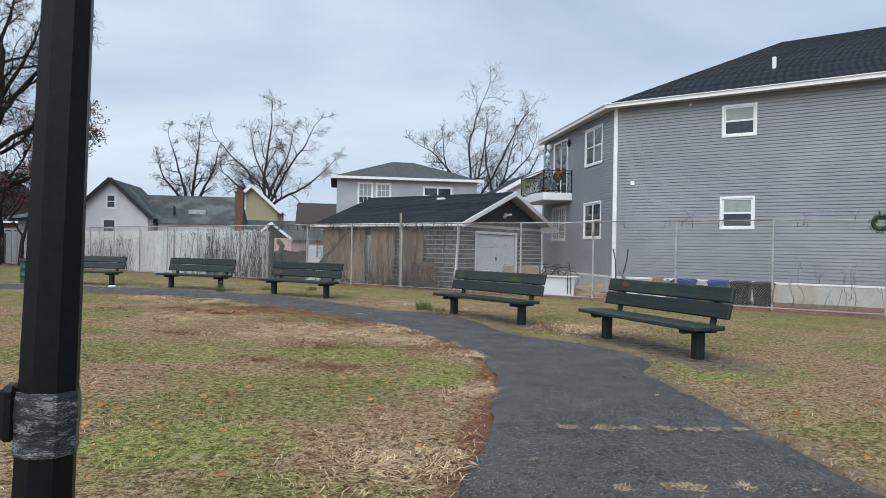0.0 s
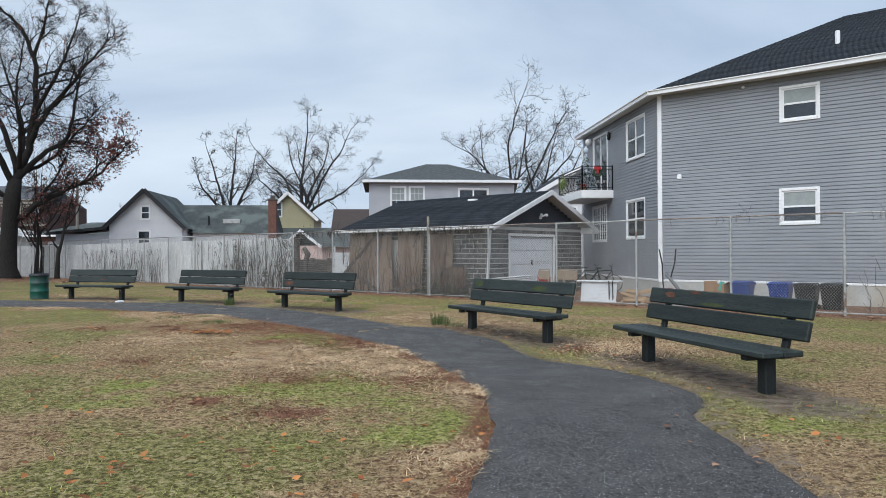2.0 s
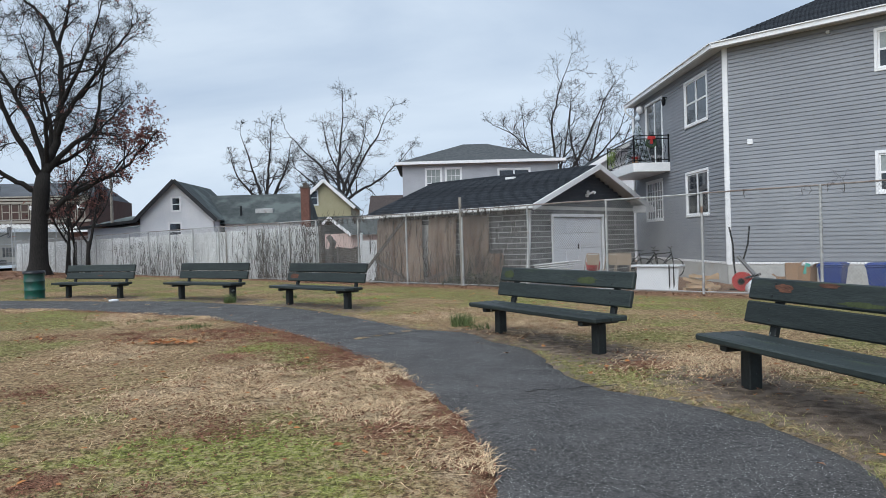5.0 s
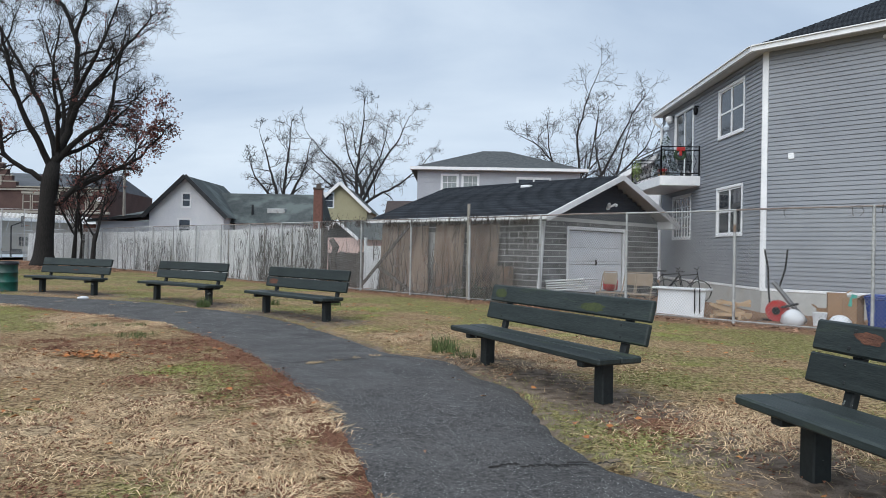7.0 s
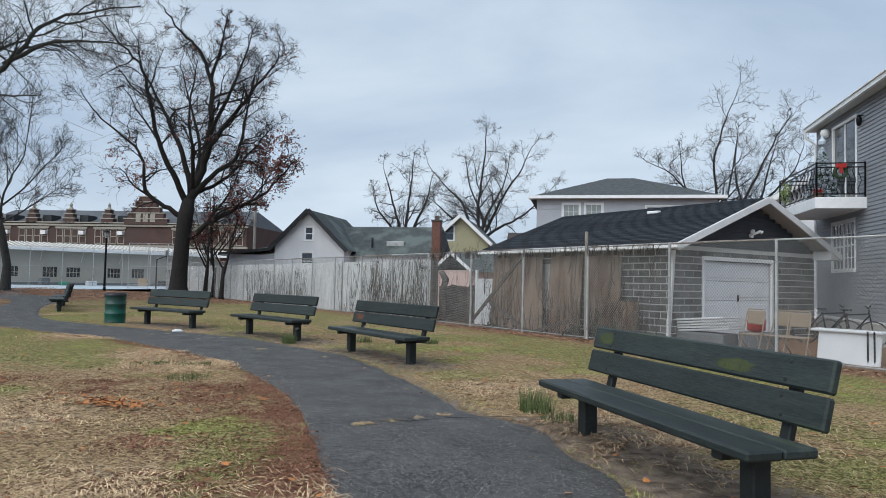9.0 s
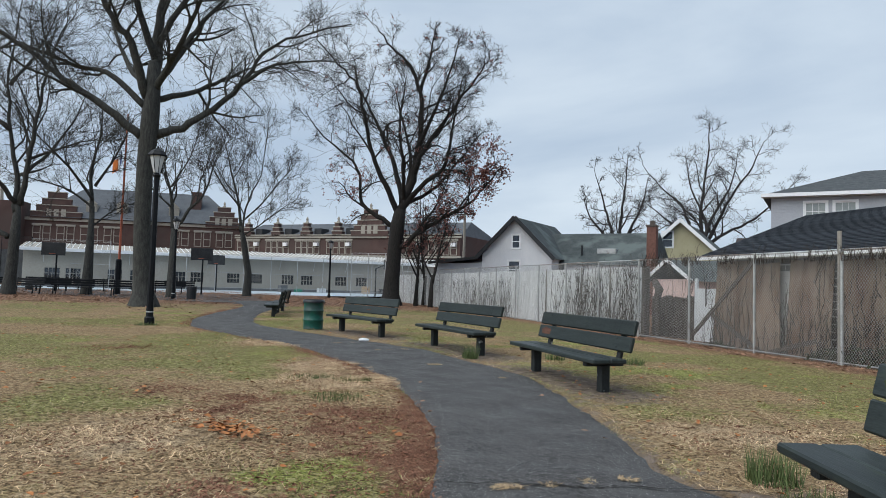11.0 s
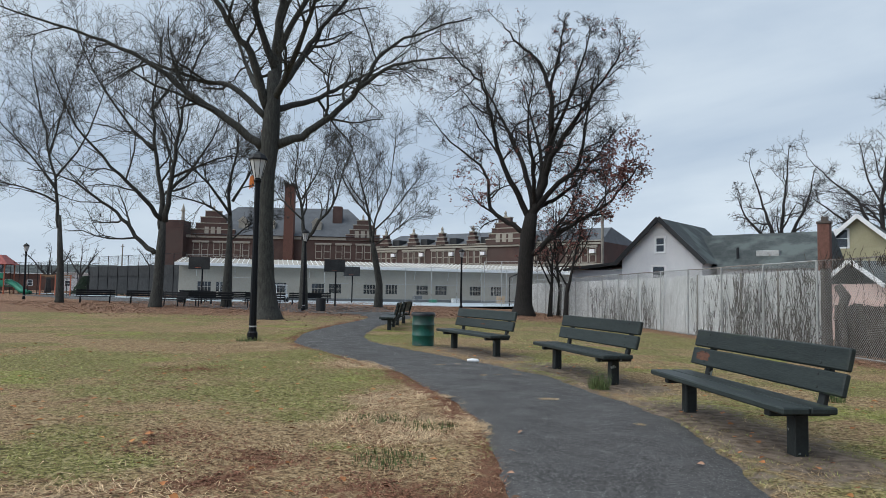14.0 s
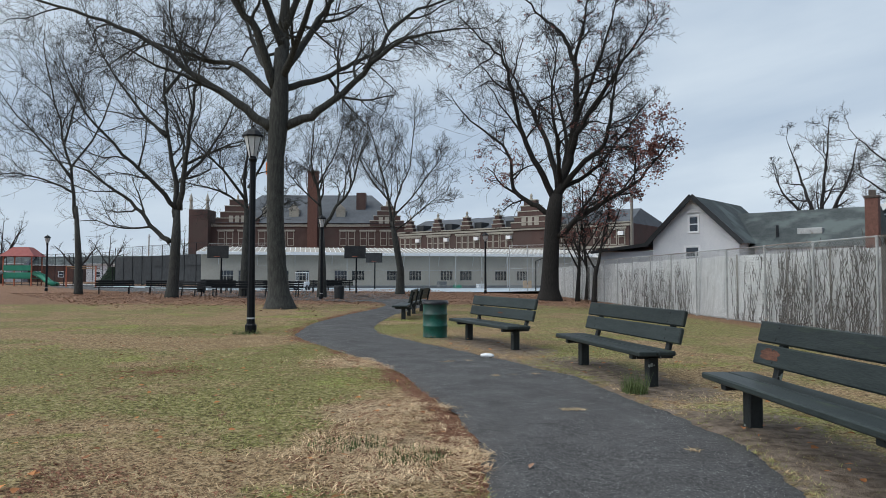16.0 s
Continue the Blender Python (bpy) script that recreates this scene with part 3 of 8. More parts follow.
def bright_mask(x, y):
    return fbm(x, y, 0.6, 11) - 0.06 + 0.3 * blobs(LUSH, x, y) - 0.25 * blobs(BLEACHED, x, y)


def crumb_mask(x, y, left):
    """Red-brown crumbs: a ragged strip along the inner edge of the path, and drifts on the lawn."""
    patch = fbm(x, y, 0.9, 23)
    strip = np.clip(0.95 - left / 0.42, 0, 1) * (0.45 + patch) + 0.5 * np.clip(1.05 - left / 1.6, 0, 1) * np.clip(patch * 2.6 - 1.1, 0, 1) * smooth01((y - 6) / 5)
    return np.clip(strip * smooth01((y - 2) / 3) + 0.6 * blobs(CRUMBS, x, y) * (0.45 + patch), 0, 1)


def ground_z(px, py):
    """The lawn lies level by the path and falls a little towards the fence."""
    d = np.asarray(px) * NX + np.asarray(py) * NY
    return -0.22 * smooth01((d - 15.0) / 8.0) + 0.015 * np.sin(np.asarray(px) * 0.9) * np.cos(np.asarray(py) * 0.7)


def gz(x, y):
    return float(ground_z(np.array(float(x)), np.array(float(y))))


BENCHES = [((3.654, 9.703), (2.828, 11.991)), ((1.612, 14.032), (0.301, 15.842)), ((-3.437, 20.259), (-5.195, 21.516)), ((-7.304, 22.867), (-9.423, 23.933)), ((-11.857, 24.704), (-13.957, 25.325))]
BENCH_MID = [((a[0] + b[0]) / 2, (a[1] + b[1]) / 2) for a, b in BENCHES]

# ---- ground and path ----


def steps(*stops):
    out = []
    for a, b, n in stops:
        out += list(np.linspace(a, b, n, endpoint=False))
    return np.array(out + [stops[-1][1]])


def build_ground():
    xs = steps((-900, -120, 14), (-120, -30, 60), (-30, -12, 70), (-12, 5, 150), (5, 30, 40), (30, 900, 14))
    ys = steps((-900, -12, 12), (-12, 2, 24), (2, 24, 190), (24, 30, 24), (30, 70, 60), (70, 900, 18))
    gx, gy = np.meshgrid(xs, ys)
    fx, fy = gx.ravel(), gy.ravel()
    z = ground_z(fx, fy)
    near = (fx > -45) & (fx < 10) & (fy > -35) & (fy < 45)
    ed = np.full(fx.shape, 50.0)
    ed[near] = edge_distance(fx[near], fy[near])
    z = z - 0.05 * smooth01((0.12 - ed) / 0.2)
    lump = np.array([noise.noise(Vector((x * 1.7, y * 1.7, 0))) if k else 0 for x, y, k in zip(fx, fy, near & (ed > 0))])
    z = z + 0.02 * lump * smooth01(ed / 0.4)
    nx, ny = len(xs), len(ys)
    idx = np.arange(nx * ny).reshape(ny, nx)
    faces = np.stack([idx[:-1, :-1], idx[:-1, 1:], idx[1:, 1:], idx[1:, :-1]], -1).reshape(-1, 4)
    me = bpy.data.meshes.new("ground")
    me.from_pydata(np.c_[fx, fy, z].tolist(), [], faces.tolist())
    me.materials.append(M_GROUND)
    left = np.array([np.min((EDGE_L[:, 0] - x) ** 2 + (EDGE_L[:, 1] - y) ** 2) if k else 900 for x, y, k in zip(fx, fy, near)]) ** 0.5
    needle = crumb_mask(fx, fy, left)
    right = np.array([np.min((EDGE_R[:, 0] - x) ** 2 + (EDGE_R[:, 1] - y) ** 2) if k else 900 for x, y, k in zip(fx, fy, near)]) ** 0.5
    dirt = 0.62 * np.clip(1 - right / 0.6, 0, 1)
    for (ax, ay), (bx, by) in BENCHES:
        t = np.clip(((fx - ax) * (bx - ax) + (fy - ay) * (by - ay)) / ((bx - ax) ** 2 + (by - ay) ** 2), -0.2, 1.2)
        q = np.hypot(fx - ax - t * (bx - ax), fy - ay - t * (by - ay))
        dirt = np.maximum(dirt, np.clip(1.15 - q / 0.95, 0, 0.85))
    along = fx * UX + fy * UY
    dist = fx * NX + fy * NY
    leafy = smooth01((-along - 43) / 7) * 1.0
    leafy = np.maximum(leafy, 0.85 * smooth01((dist - 21.4) / 1.6))
    leafy = np.maximum(leafy, 0.75 * np.clip(1.3 - np.hypot(fx + 34, fy - 49) / 12, 0, 1))
    leafy = np.where((fx > -22), np.minimum(leafy, 0.55 + 0.4 * smooth01((dist - 22) / 1)), leafy)
    for key, value in (("needle", needle), ("dirt", dirt), ("leafy", leafy), ("green", green_mask(fx, fy)), ("bright", bright_mask(fx, fy)), ("straw", blobs(BLEACHED, fx, fy))):
        me.attributes.new(key, "FLOAT", "POINT").data.foreach_set("value", value.astype(np.float32))
    me.shade_smooth()
    return tagged(new("ground", me), "winter lawn of straw and green patches with leaf litter", "lawn", kind="structure")


def build_path():
    n, w = 700, 14
    rng = np.random.default_rng(4)
    mb = MB()
    for i in range(n):
        l, r = EDGE_L[i], EDGE_R[i]
        wl = 0.09 * noise.noise(Vector((l[0] * 1.3, l[1] * 1.3, 3))) + 0.05 * noise.noise(Vector((l[0] * 5, l[1] * 5, 3)))
        wr = 0.14 * noise.noise(Vector((r[0] * 1.1, r[1] * 1.1, 7))) + 0.07 * noise.noise(Vector((r[0] * 5, r[1] * 5, 7)))
        for k in range(w + 1):
            f = k / w
            f2 = f + (wl * (1 - f) + wr * f) / 2.6
            x, y = l[0] + (r[0] - l[0]) * f2, l[1] + (r[1] - l[1]) * f2
            z = gz(x, y) + 0.012 + 0.02 * math.sin(math.pi * f) - (0.035 if k in (0, w) else 0) + 0.006 * noise.noise(Vector((x * 1.5, y * 1.5, 1)))
            mb.v.append((x, y, z))
    for i in range(n - 1):
        for k in range(w):
            a = i * (w + 1) + k
            mb.f.append((a, a + 1, a + w + 2, a + w + 1))
    return solo("path", mb, M_ASPHALT, "worn dark asphalt footpath winding through the lawn", "path", kind="structure", smooth=True)


build_ground()
build_path()


def path_crack(a, b, seed, label):
    """An open crack across the asphalt, ragged and filled with dark dirt."""
    rng = random.Random(seed)
    mb, n = MB(), 40
    edge = []
    for i in range(n + 1):
        f = i / n
        x = a[0] + (b[0] - a[0]) * f + 0.07 * noise.noise(Vector((f * 4, seed, 0))) + rng.gauss(0, 0.012)
        y = a[1] + (b[1] - a[1]) * f + 0.12 * noise.noise(Vector((f * 5, seed, 4))) + rng.gauss(0, 0.015)
        edge.append((x, y, 0.006 + 0.012 * rng.random()))
    for (x0, y0, w0), (x1, y1, w1) in zip(edge, edge[1:]):
        z0, z1 = gz(x0, y0) + 0.038, gz(x1, y1) + 0.038
        mb.quad((x0, y0 - w0, z0), (x1, y1 - w1, z1), (x1, y1 + w1, z1), (x0, y0 + w0, z0))
    solo("path_crack", mb, M_CRACK, label, "crack", "cracks across the path")


M_CRACK = mat("crack_dirt", (0.008, 0.007, 0.006), (0.03, 0.025, 0.02), 20, 0.95, 0.3)
path_crack((-2.2, 15.0), (-0.5, 16.3), 2, "dark ragged crack across the asphalt beside straw")
path_crack((0.75, 11.6), (1.6, 11.9), 5, "short dark crack in the asphalt near the bench")


def far_asphalt():
    """The wide walk in front of the far benches, and the pale ball court behind it."""
    mb = MB()
    mb.poly([(-36, 35, 0.03), (-34.6, 39.5, 0.03), (-46, 46, 0.03), (-48, 49, 0.03), (-110, 36, 0.03), (-110, 30, 0.03), (-60, 31.5, 0.03), (-45, 33, 0.03)])
    solo("pavement", mb, M_ASPHALT, "dark asphalt walk in front of the benches", "walk", kind="structure")
    mb = MB()
    mb.poly([(-50, 56, 0.045), (-49, 85, 0.045), (-72, 88, 0.045), (-78, 60, 0.045), (-84, 44, 0.045), (-130, 40, 0.045), (-130, 33, 0.045), (-70, 41, 0.045)])
    solo("court", mb, M_COURT, "pale blue painted ball court", "court", kind="structure")


far_asphalt()
# ---- houses ----


def lapped(mb, x0, x1, z0, z1, holes=(), step=0.125, out=-1.0, depth=0.03, top=None, y=0.0, wall=None):
    """Lapped boards on a wall along local x; out: the side of y that they face. top: a function of x-limits for gables."""
    z = z0
    while z < z1 - 0.01:
        zt = min(z + step, z1)
        a, b = (x0, x1) if top is None else top((z + zt) / 2)
        cuts = [(a, b)]
        for hx0, hx1, hz0, hz1 in holes:
            if zt > hz0 + 0.01 and z < hz1 - 0.01:
                nxt = []
                for p, q in cuts:
                    if hx1 <= p or hx0 >= q:
                        nxt.append((p, q))
                    else:
                        if hx0 > p:
                            nxt.append((p, hx0))
                        if hx1 < q:
                            nxt.append((hx1, q))
                cuts = nxt
        if wall:
            mb = MB()
        for p, q in cuts:
            yo, zc = y + out * depth, z + 0.028
            rows = [(y + out * 0.003, z), (y + out * 0.003, zc), (yo, zc), (yo, zt)]
            for (ya, za), (yb, zb) in zip(rows, rows[1:]):
                pts = [(p, ya, za), (q, ya, za), (q, yb, zb), (p, yb, zb)]
                mb.poly(pts if out < 0 else pts[::-1])
            cap = [(p, yo, zt), (q, yo, zt), (q, y + out * 0.003, zt), (p, y + out * 0.003, zt)]
            mb.poly(cap if out < 0 else cap[::-1])
        if wall and mb.f:
            part("siding_board", mb, M_SIDING, wall)
        z = zt


def wall_with_holes(mb, x0, x1, z0, z1, holes, y0, y1):
    """A thick wall along x, cut by openings that do not overlap in x."""
    holes = sorted(holes)
    xs = sorted({x0, x1, *[h[0] for h in holes], *[h[1] for h in holes]})
    for a, b in zip(xs, xs[1:]):
        mid = (a + b) / 2
        zs = [z0]
        for h in sorted((h for h in holes if h[0] < mid < h[1]), key=lambda h: h[2]):
            zs += [h[2], h[3]]
        zs.append(z1)
        for k in range(0, len(zs) - 1, 2):
            if zs[k + 1] - zs[k] > 0.01:
                mb.box(a, y0, zs[k], b, y1, zs[k + 1])


def window(parent, x, z, w, h, out=-1.0, y=0.0, lights=1, hung=True, grid=False, blind_sky=0.0, label="white double-hung window", trim=0.09):
    """A window in a wall along x: a frame with a sill, sashes and panes. x, z: its lower left corner."""
    fr = MB()
    o0, o1 = sorted((y - out * 0.06, y + out * 0.045))
    fr.cbox(x - trim, o0, z - trim, x, o1, z + h + trim, 0.008)
    fr.cbox(x + w, o0, z - trim, x + w + trim, o1, z + h + trim, 0.008)
    fr.cbox(x, o0, z + h, x + w, o1, z + h + trim, 0.008)
    s0, s1 = sorted((y - out * 0.06, y + out * 0.07))
    fr.cbox(x, s0, z - trim, x + w, s1, z, 0.008)
    f = part("window", fr, M_TRIM, parent, label)
    p0, p1 = sorted((y - out * 0.03, y + out * 0.01))
    sash = MB()
    for k in range(lights):
        a, b = x + w * k / lights, x + w * (k + 1) / lights
        for r0, r1 in ((a, a + 0.05), (b - 0.05, b)):
            sash.box(r0, p0, z, r1, p1, z + h)
        rails = [(z, z + 0.05), (z + h - 0.05, z + h)] + ([(z + h / 2 - 0.03, z + h / 2 + 0.03)] if hung else [])
        for r0, r1 in rails:
            sash.box(a + 0.05, p0, r0, b - 0.05, p1, r1)
        if grid:
            for g in (1, 2):
                sash.box(a + 0.05 + (b - a - 0.1) * g / 3 - 0.012, p0, z + 0.05, a + 0.05 + (b - a - 0.1) * g / 3 + 0.012, p1, z + h - 0.05)
            for g in (1, 2, 3):
                sash.box(a + 0.05, p0, z + h * g / 4 - 0.012, b - 0.05, p1, z + h * g / 4 + 0.012)
    part("sash", sash, M_TRIM, f)
    yg = y - out * 0.015
    for k in range(lights):
        a, b = x + w * k / lights + 0.05, x + w * (k + 1) / lights - 0.05
        for c, d in (((z + 0.05, z + h / 2 - 0.03), (z + h / 2 + 0.03, z + h - 0.05)) if hung else ((z + 0.05, z + h - 0.05),)):
            pane = MB()
            pane.box(a, yg - 0.004, c, b, yg + 0.004, d)
            part("pane", pane, M_BLIND_SKY if blind_sky and c > z + h * (1 - blind_sky) - 0.1 else M_GLASS, f)
    return f


def roof_sheet(parent, quad, course=0.15, lift=0.015, label=""):
    """A roof slope from (eave left, eave right, ridge right, ridge left), laid in lapped shingle courses."""
    a, b, c, d = [Vector(p) for p in quad]
    deck = MB()
    deck.poly([a, b, c, d])
    roof = part("roof", deck, M_SHINGLE, parent, label)
    n = max(1, int(((a + b) / 2 - (c + d) / 2).length / course))
    nrm = (b - a).cross(d - a).normalized() * lift
    for i in range(n):
        t0, t1 = i / n, (i + 1) / n
        l0, r0, l1, r1 = a.lerp(d, t0), b.lerp(c, t0), a.lerp(d, t1), b.lerp(c, t1)
        mb = MB()
        mb.v = [tuple(p) for p in (l0, r0, l0 + nrm, r0 + nrm, r1 + nrm * 0.15, l1 + nrm * 0.15)]
        mb.f = [(0, 1, 3, 2), (2, 3, 4, 5)]
        part("shingle_course", mb, M_SHINGLE, roof)
    return roof


# Grey house: a long wall beside the fence, and a wall turned 45 degrees from its corner.
def grey_house():
    h = thing("house", lot_pose(-11.1, 27.3, 0), "two-storey grey vinyl-sided house with white trim and balcony", "house")
    EAVE, BASE = 7.44, 0.45
    wins = [(4.29, 5.96, 1.06, 1.04), (4.26, 2.5, 1.06, 1.06)]
    holes = [(x - 0.05, x + w + 0.05, z - 0.05, z + hh + 0.05) for x, z, w, hh in wins]
    core = MB()
    wall_with_holes(core, 0, 17, BASE, EAVE, holes, 0, 0.2)
    wall = part("wall", core, M_SIDING, h)
    lapped(None, 0.1, 17, BASE + 0.05, EAVE, [(a - 0.04, b + 0.04, c - 0.04, d + 0.04) for a, b, c, d in holes], wall=wall)
    # top window: its upper pane's pale colour paints reflected sky; lower window: a blind
    for x, z, w, hh in wins:
        window(h, x, z, w, hh, blind_sky=0.5)
    fnd = MB()
    fnd.box(0.0, -0.04, -0.7, 17, 0.25, BASE)
    part("foundation", fnd, M_CONCRETE, h, "stained concrete foundation")
    trim = MB()
    trim.cbox(-0.06, -0.06, BASE - 0.05, 0.1, 0.05, EAVE, 0.01)
    part("corner_trim", trim, M_TRIM, h)
    trim = MB()
    trim.cbox(0.1, -0.055, BASE - 0.03, 17, 0.0, BASE + 0.05, 0.01)
    part("base_trim", trim, M_TRIM, h)
    vent = MB()
    vent.cbox(0.67, -0.06, 4.22, 0.84, 0.0, 4.4, 0.015)
    part("wall_vent", vent, M_TRIM, h)
    knob = MB()
    knob.cbox(3.0, -0.12, 7.2, 3.1, 0.0, 7.3, 0.02)
    part("camera_box", knob, M_TRIM, h)
    # turned wall: its own axes, x along the wall away from the park, outward is +y
    tm = thing("side_wing", None)
    side = Matrix.Rotation(radians(135), 4, "Z")
    tm.parent, tm.matrix_basis = h, side
    tm.name = "side_wall"
    wl = 9.75
    sw = [(1.45, 5.45, 1.95, 1.55, 2), (1.5, 2.15, 1.95, 1.5, 2), (6.15, 2.1, 2.0, 1.6, 2)]
    door = (6.0, 8.0, 4.4, 7.05)
    holes = [(x - 0.05, x + w + 0.05, z - 0.05, z + hh + 0.05) for x, z, w, hh, _ in sw] + [(door[0] - 0.05, door[1] + 0.05, door[2], door[3])]
    core = MB()
    wall_with_holes(core, 0, wl, BASE, EAVE, holes, -0.2, 0)
    part("wall", core, M_SIDING, tm)
    lap = MB()
    lapped(lap, 0.1, wl, BASE + 0.05, EAVE, [(a - 0.04, b + 0.04, c - 0.04, d + 0.04) for a, b, c, d in holes], out=1.0)
    part("siding", lap, M_SIDING, tm)
    for x, z, w, hh, n in sw:
        window(tm, x, z, w, hh, out=1.0, lights=n, grid=(x > 5), label="white paired double-hung window")
    fnd = MB()
    fnd.box(0, -0.25, -0.7, wl, 0.04, BASE)
    part("foundation", fnd, M_CONCRETE, tm)
    trim = MB()
    trim.cbox(0.0, 0.0, BASE - 0.05, 0.09, 0.06, EAVE, 0.01)
    part("corner_trim", trim, M_TRIM, tm)
    trim = MB()
    trim.cbox(0.1, 0.0, BASE - 0.03, wl, 0.055, BASE + 0.05, 0.01)
    part("base_trim", trim, M_TRIM, tm)
    dr = MB()
    dr.cbox(door[0] - 0.1, -0.05, door[2], door[0], 0.05, door[3] + 0.1, 0.01).cbox(door[1], -0.05, door[2], door[1] + 0.1, 0.05, door[3] + 0.1, 0.01).cbox(door[0], -0.05, door[3], door[1], 0.05, door[3] + 0.1, 0.01)
    dr.box(6.95, -0.04, door[2], 7.05, 0.0, door[3])
    dd = part("balcony_door", dr, M_TRIM, tm, "white sliding balcony door")
    for a, b in ((6.0, 6.95), (7.05, 8.0)):
        g = MB()
        g.box(a, -0.03, door[2], b, -0.02, door[3])
        part("pane", g, M_GLASS, dd)
    lamp = MB()
    lamp.lathe([(0.02, 6.62), (0.07, 6.66), (0.09, 6.85), (0.03, 6.98)], 8, (5.35, 0.16))
    lamp.beam((5.35, 0, 6.95), (5.35, 0.17, 6.95), 0.03)
    part("wall_lamp", lamp, M_STEEL_DARK, tm, smooth=True)
    globe = MB()
    globe.lathe([(0.03, 6.85), (0.13, 6.9), (0.17, 7.02), (0.13, 7.14), (0.03, 7.18)], 12, (8.35, 0.18))
    part("globe_lamp", globe, M_TRIM, tm, smooth=True)
    # roof
    ov = 0.5
    k = ov * 0.4142
    A, B, C, D, E2 = [(x, y, EAVE + 0.1) for x, y in ((-k, -ov), (17.5, -ov), (17.5, 14.2), (-0.2, 14.2), (-7.36, 6.86))]
    R1, R2 = (5.06, 6.72, 11.08), (12.0, 6.72, 11.08)
    roof_sheet(h, (A, B, R2, R1), 0.16, label="dark shingle hip roof")
    roof = MB()
    roof.poly([B, C, R2]).poly([C, D, R1, R2]).poly([D, E2, R1]).poly([E2, A, R1])
    part("roof", roof, M_SHINGLE, h)
    soff = MB()
    soff.poly([(p[0], p[1], EAVE - 0.02) for p in (A, E2, D, C, B)])
    part("soffit", soff, M_SOFFIT, h)
    for p, q in ((A, B), (E2, A)):
        g = MB()
        g.beam((p[0], p[1], EAVE + 0.03), (q[0], q[1], EAVE + 0.03), 0.1, 0.17)
        gut = part("gutter", g, M_TRIM, h, "white gutter")
        lip = MB()
        d = (Vector(q) - Vector(p)).normalized()
        o = Vector((d.y, -d.x, 0)) * 0.07
        lip.beam(Vector((p[0], p[1], EAVE + 0.1)) + o, Vector((q[0], q[1], EAVE + 0.1)) + o, 0.05, 0.03)
        part("gutter_lip", lip, M_TRIM, gut)
    pipe = MB()
    pipe.tube([(5.6, 2.0, 8.2), (5.6, 2.0, 9.2)], 0.08, 10)
    part("vent_pipe", pipe, M_TRIM, h, "white roof vent pipe")
    ds = MB()
    x, y = wl, 0.3
    ds.tube([(wl - 0.0, 0.45, EAVE - 0.05), (wl - 0.0, 0.4, EAVE - 0.3), (wl - 0.02, 0.08, EAVE - 0.55), (wl - 0.02, 0.08, 1.2), (wl - 0.02, 0.1, 0.8), (wl - 0.3, 0.45, 0.45)], 0.05, 8)
    part("downspout", ds, M_TRIM, tm)
    return h, tm


HOUSE, SIDE = grey_house()


def balcony(tm):
    """The balcony that juts from the side wall, with its black iron railing."""
    x0, x1, out, z = 5.15, 9.3, 1.5, 3.98
    slab = MB()
    slab.cbox(x0, 0.0, z, x1, out, z + 0.36, 0.015)
    b = part("balcony", slab, M_TRIM, tm, "white balcony slab with black iron railing")
    zr = z + 0.36
    runs = [((x0 + 0.05, 0.05), (x0 + 0.05, out - 0.05)), ((x0 + 0.05, out - 0.05), (x1 - 0.05, out - 0.05)), ((x1 - 0.05, out - 0.05), (x1 - 0.05, 0.05))]
    for (ax, ay), (bx, by) in runs:
        r = MB()
        for zz in (0.1, 0.95, 1.08):
            r.beam((ax, ay, zr + zz), (bx, by, zr + zz), 0.035)
        for px, py in ((ax, ay), (bx, by)):
            r.beam((px, py, zr), (px, py, zr + 1.12), 0.05)
        l = math.hypot(bx - ax, by - ay)
        n = max(3, int(l / 0.14))
        for i in range(1, n):
            f = i / n
            cx, cy = ax + (bx - ax) * f, ay + (by - ay) * f
            dx, dy = (bx - ax) / l, (by - ay) / l
            pts = [(cx + dx * 0.05 * math.sin(t * 9), cy + dy * 0.05 * math.sin(t * 9), zr + 0.1 + 0.85 * t) for t in np.linspace(0, 1, 7)]
            r.tube(pts, 0.011, 4, False)
        part("railing", r, M_STEEL_DARK, b)
    return zr


BALCONY_Z = balcony(SIDE)


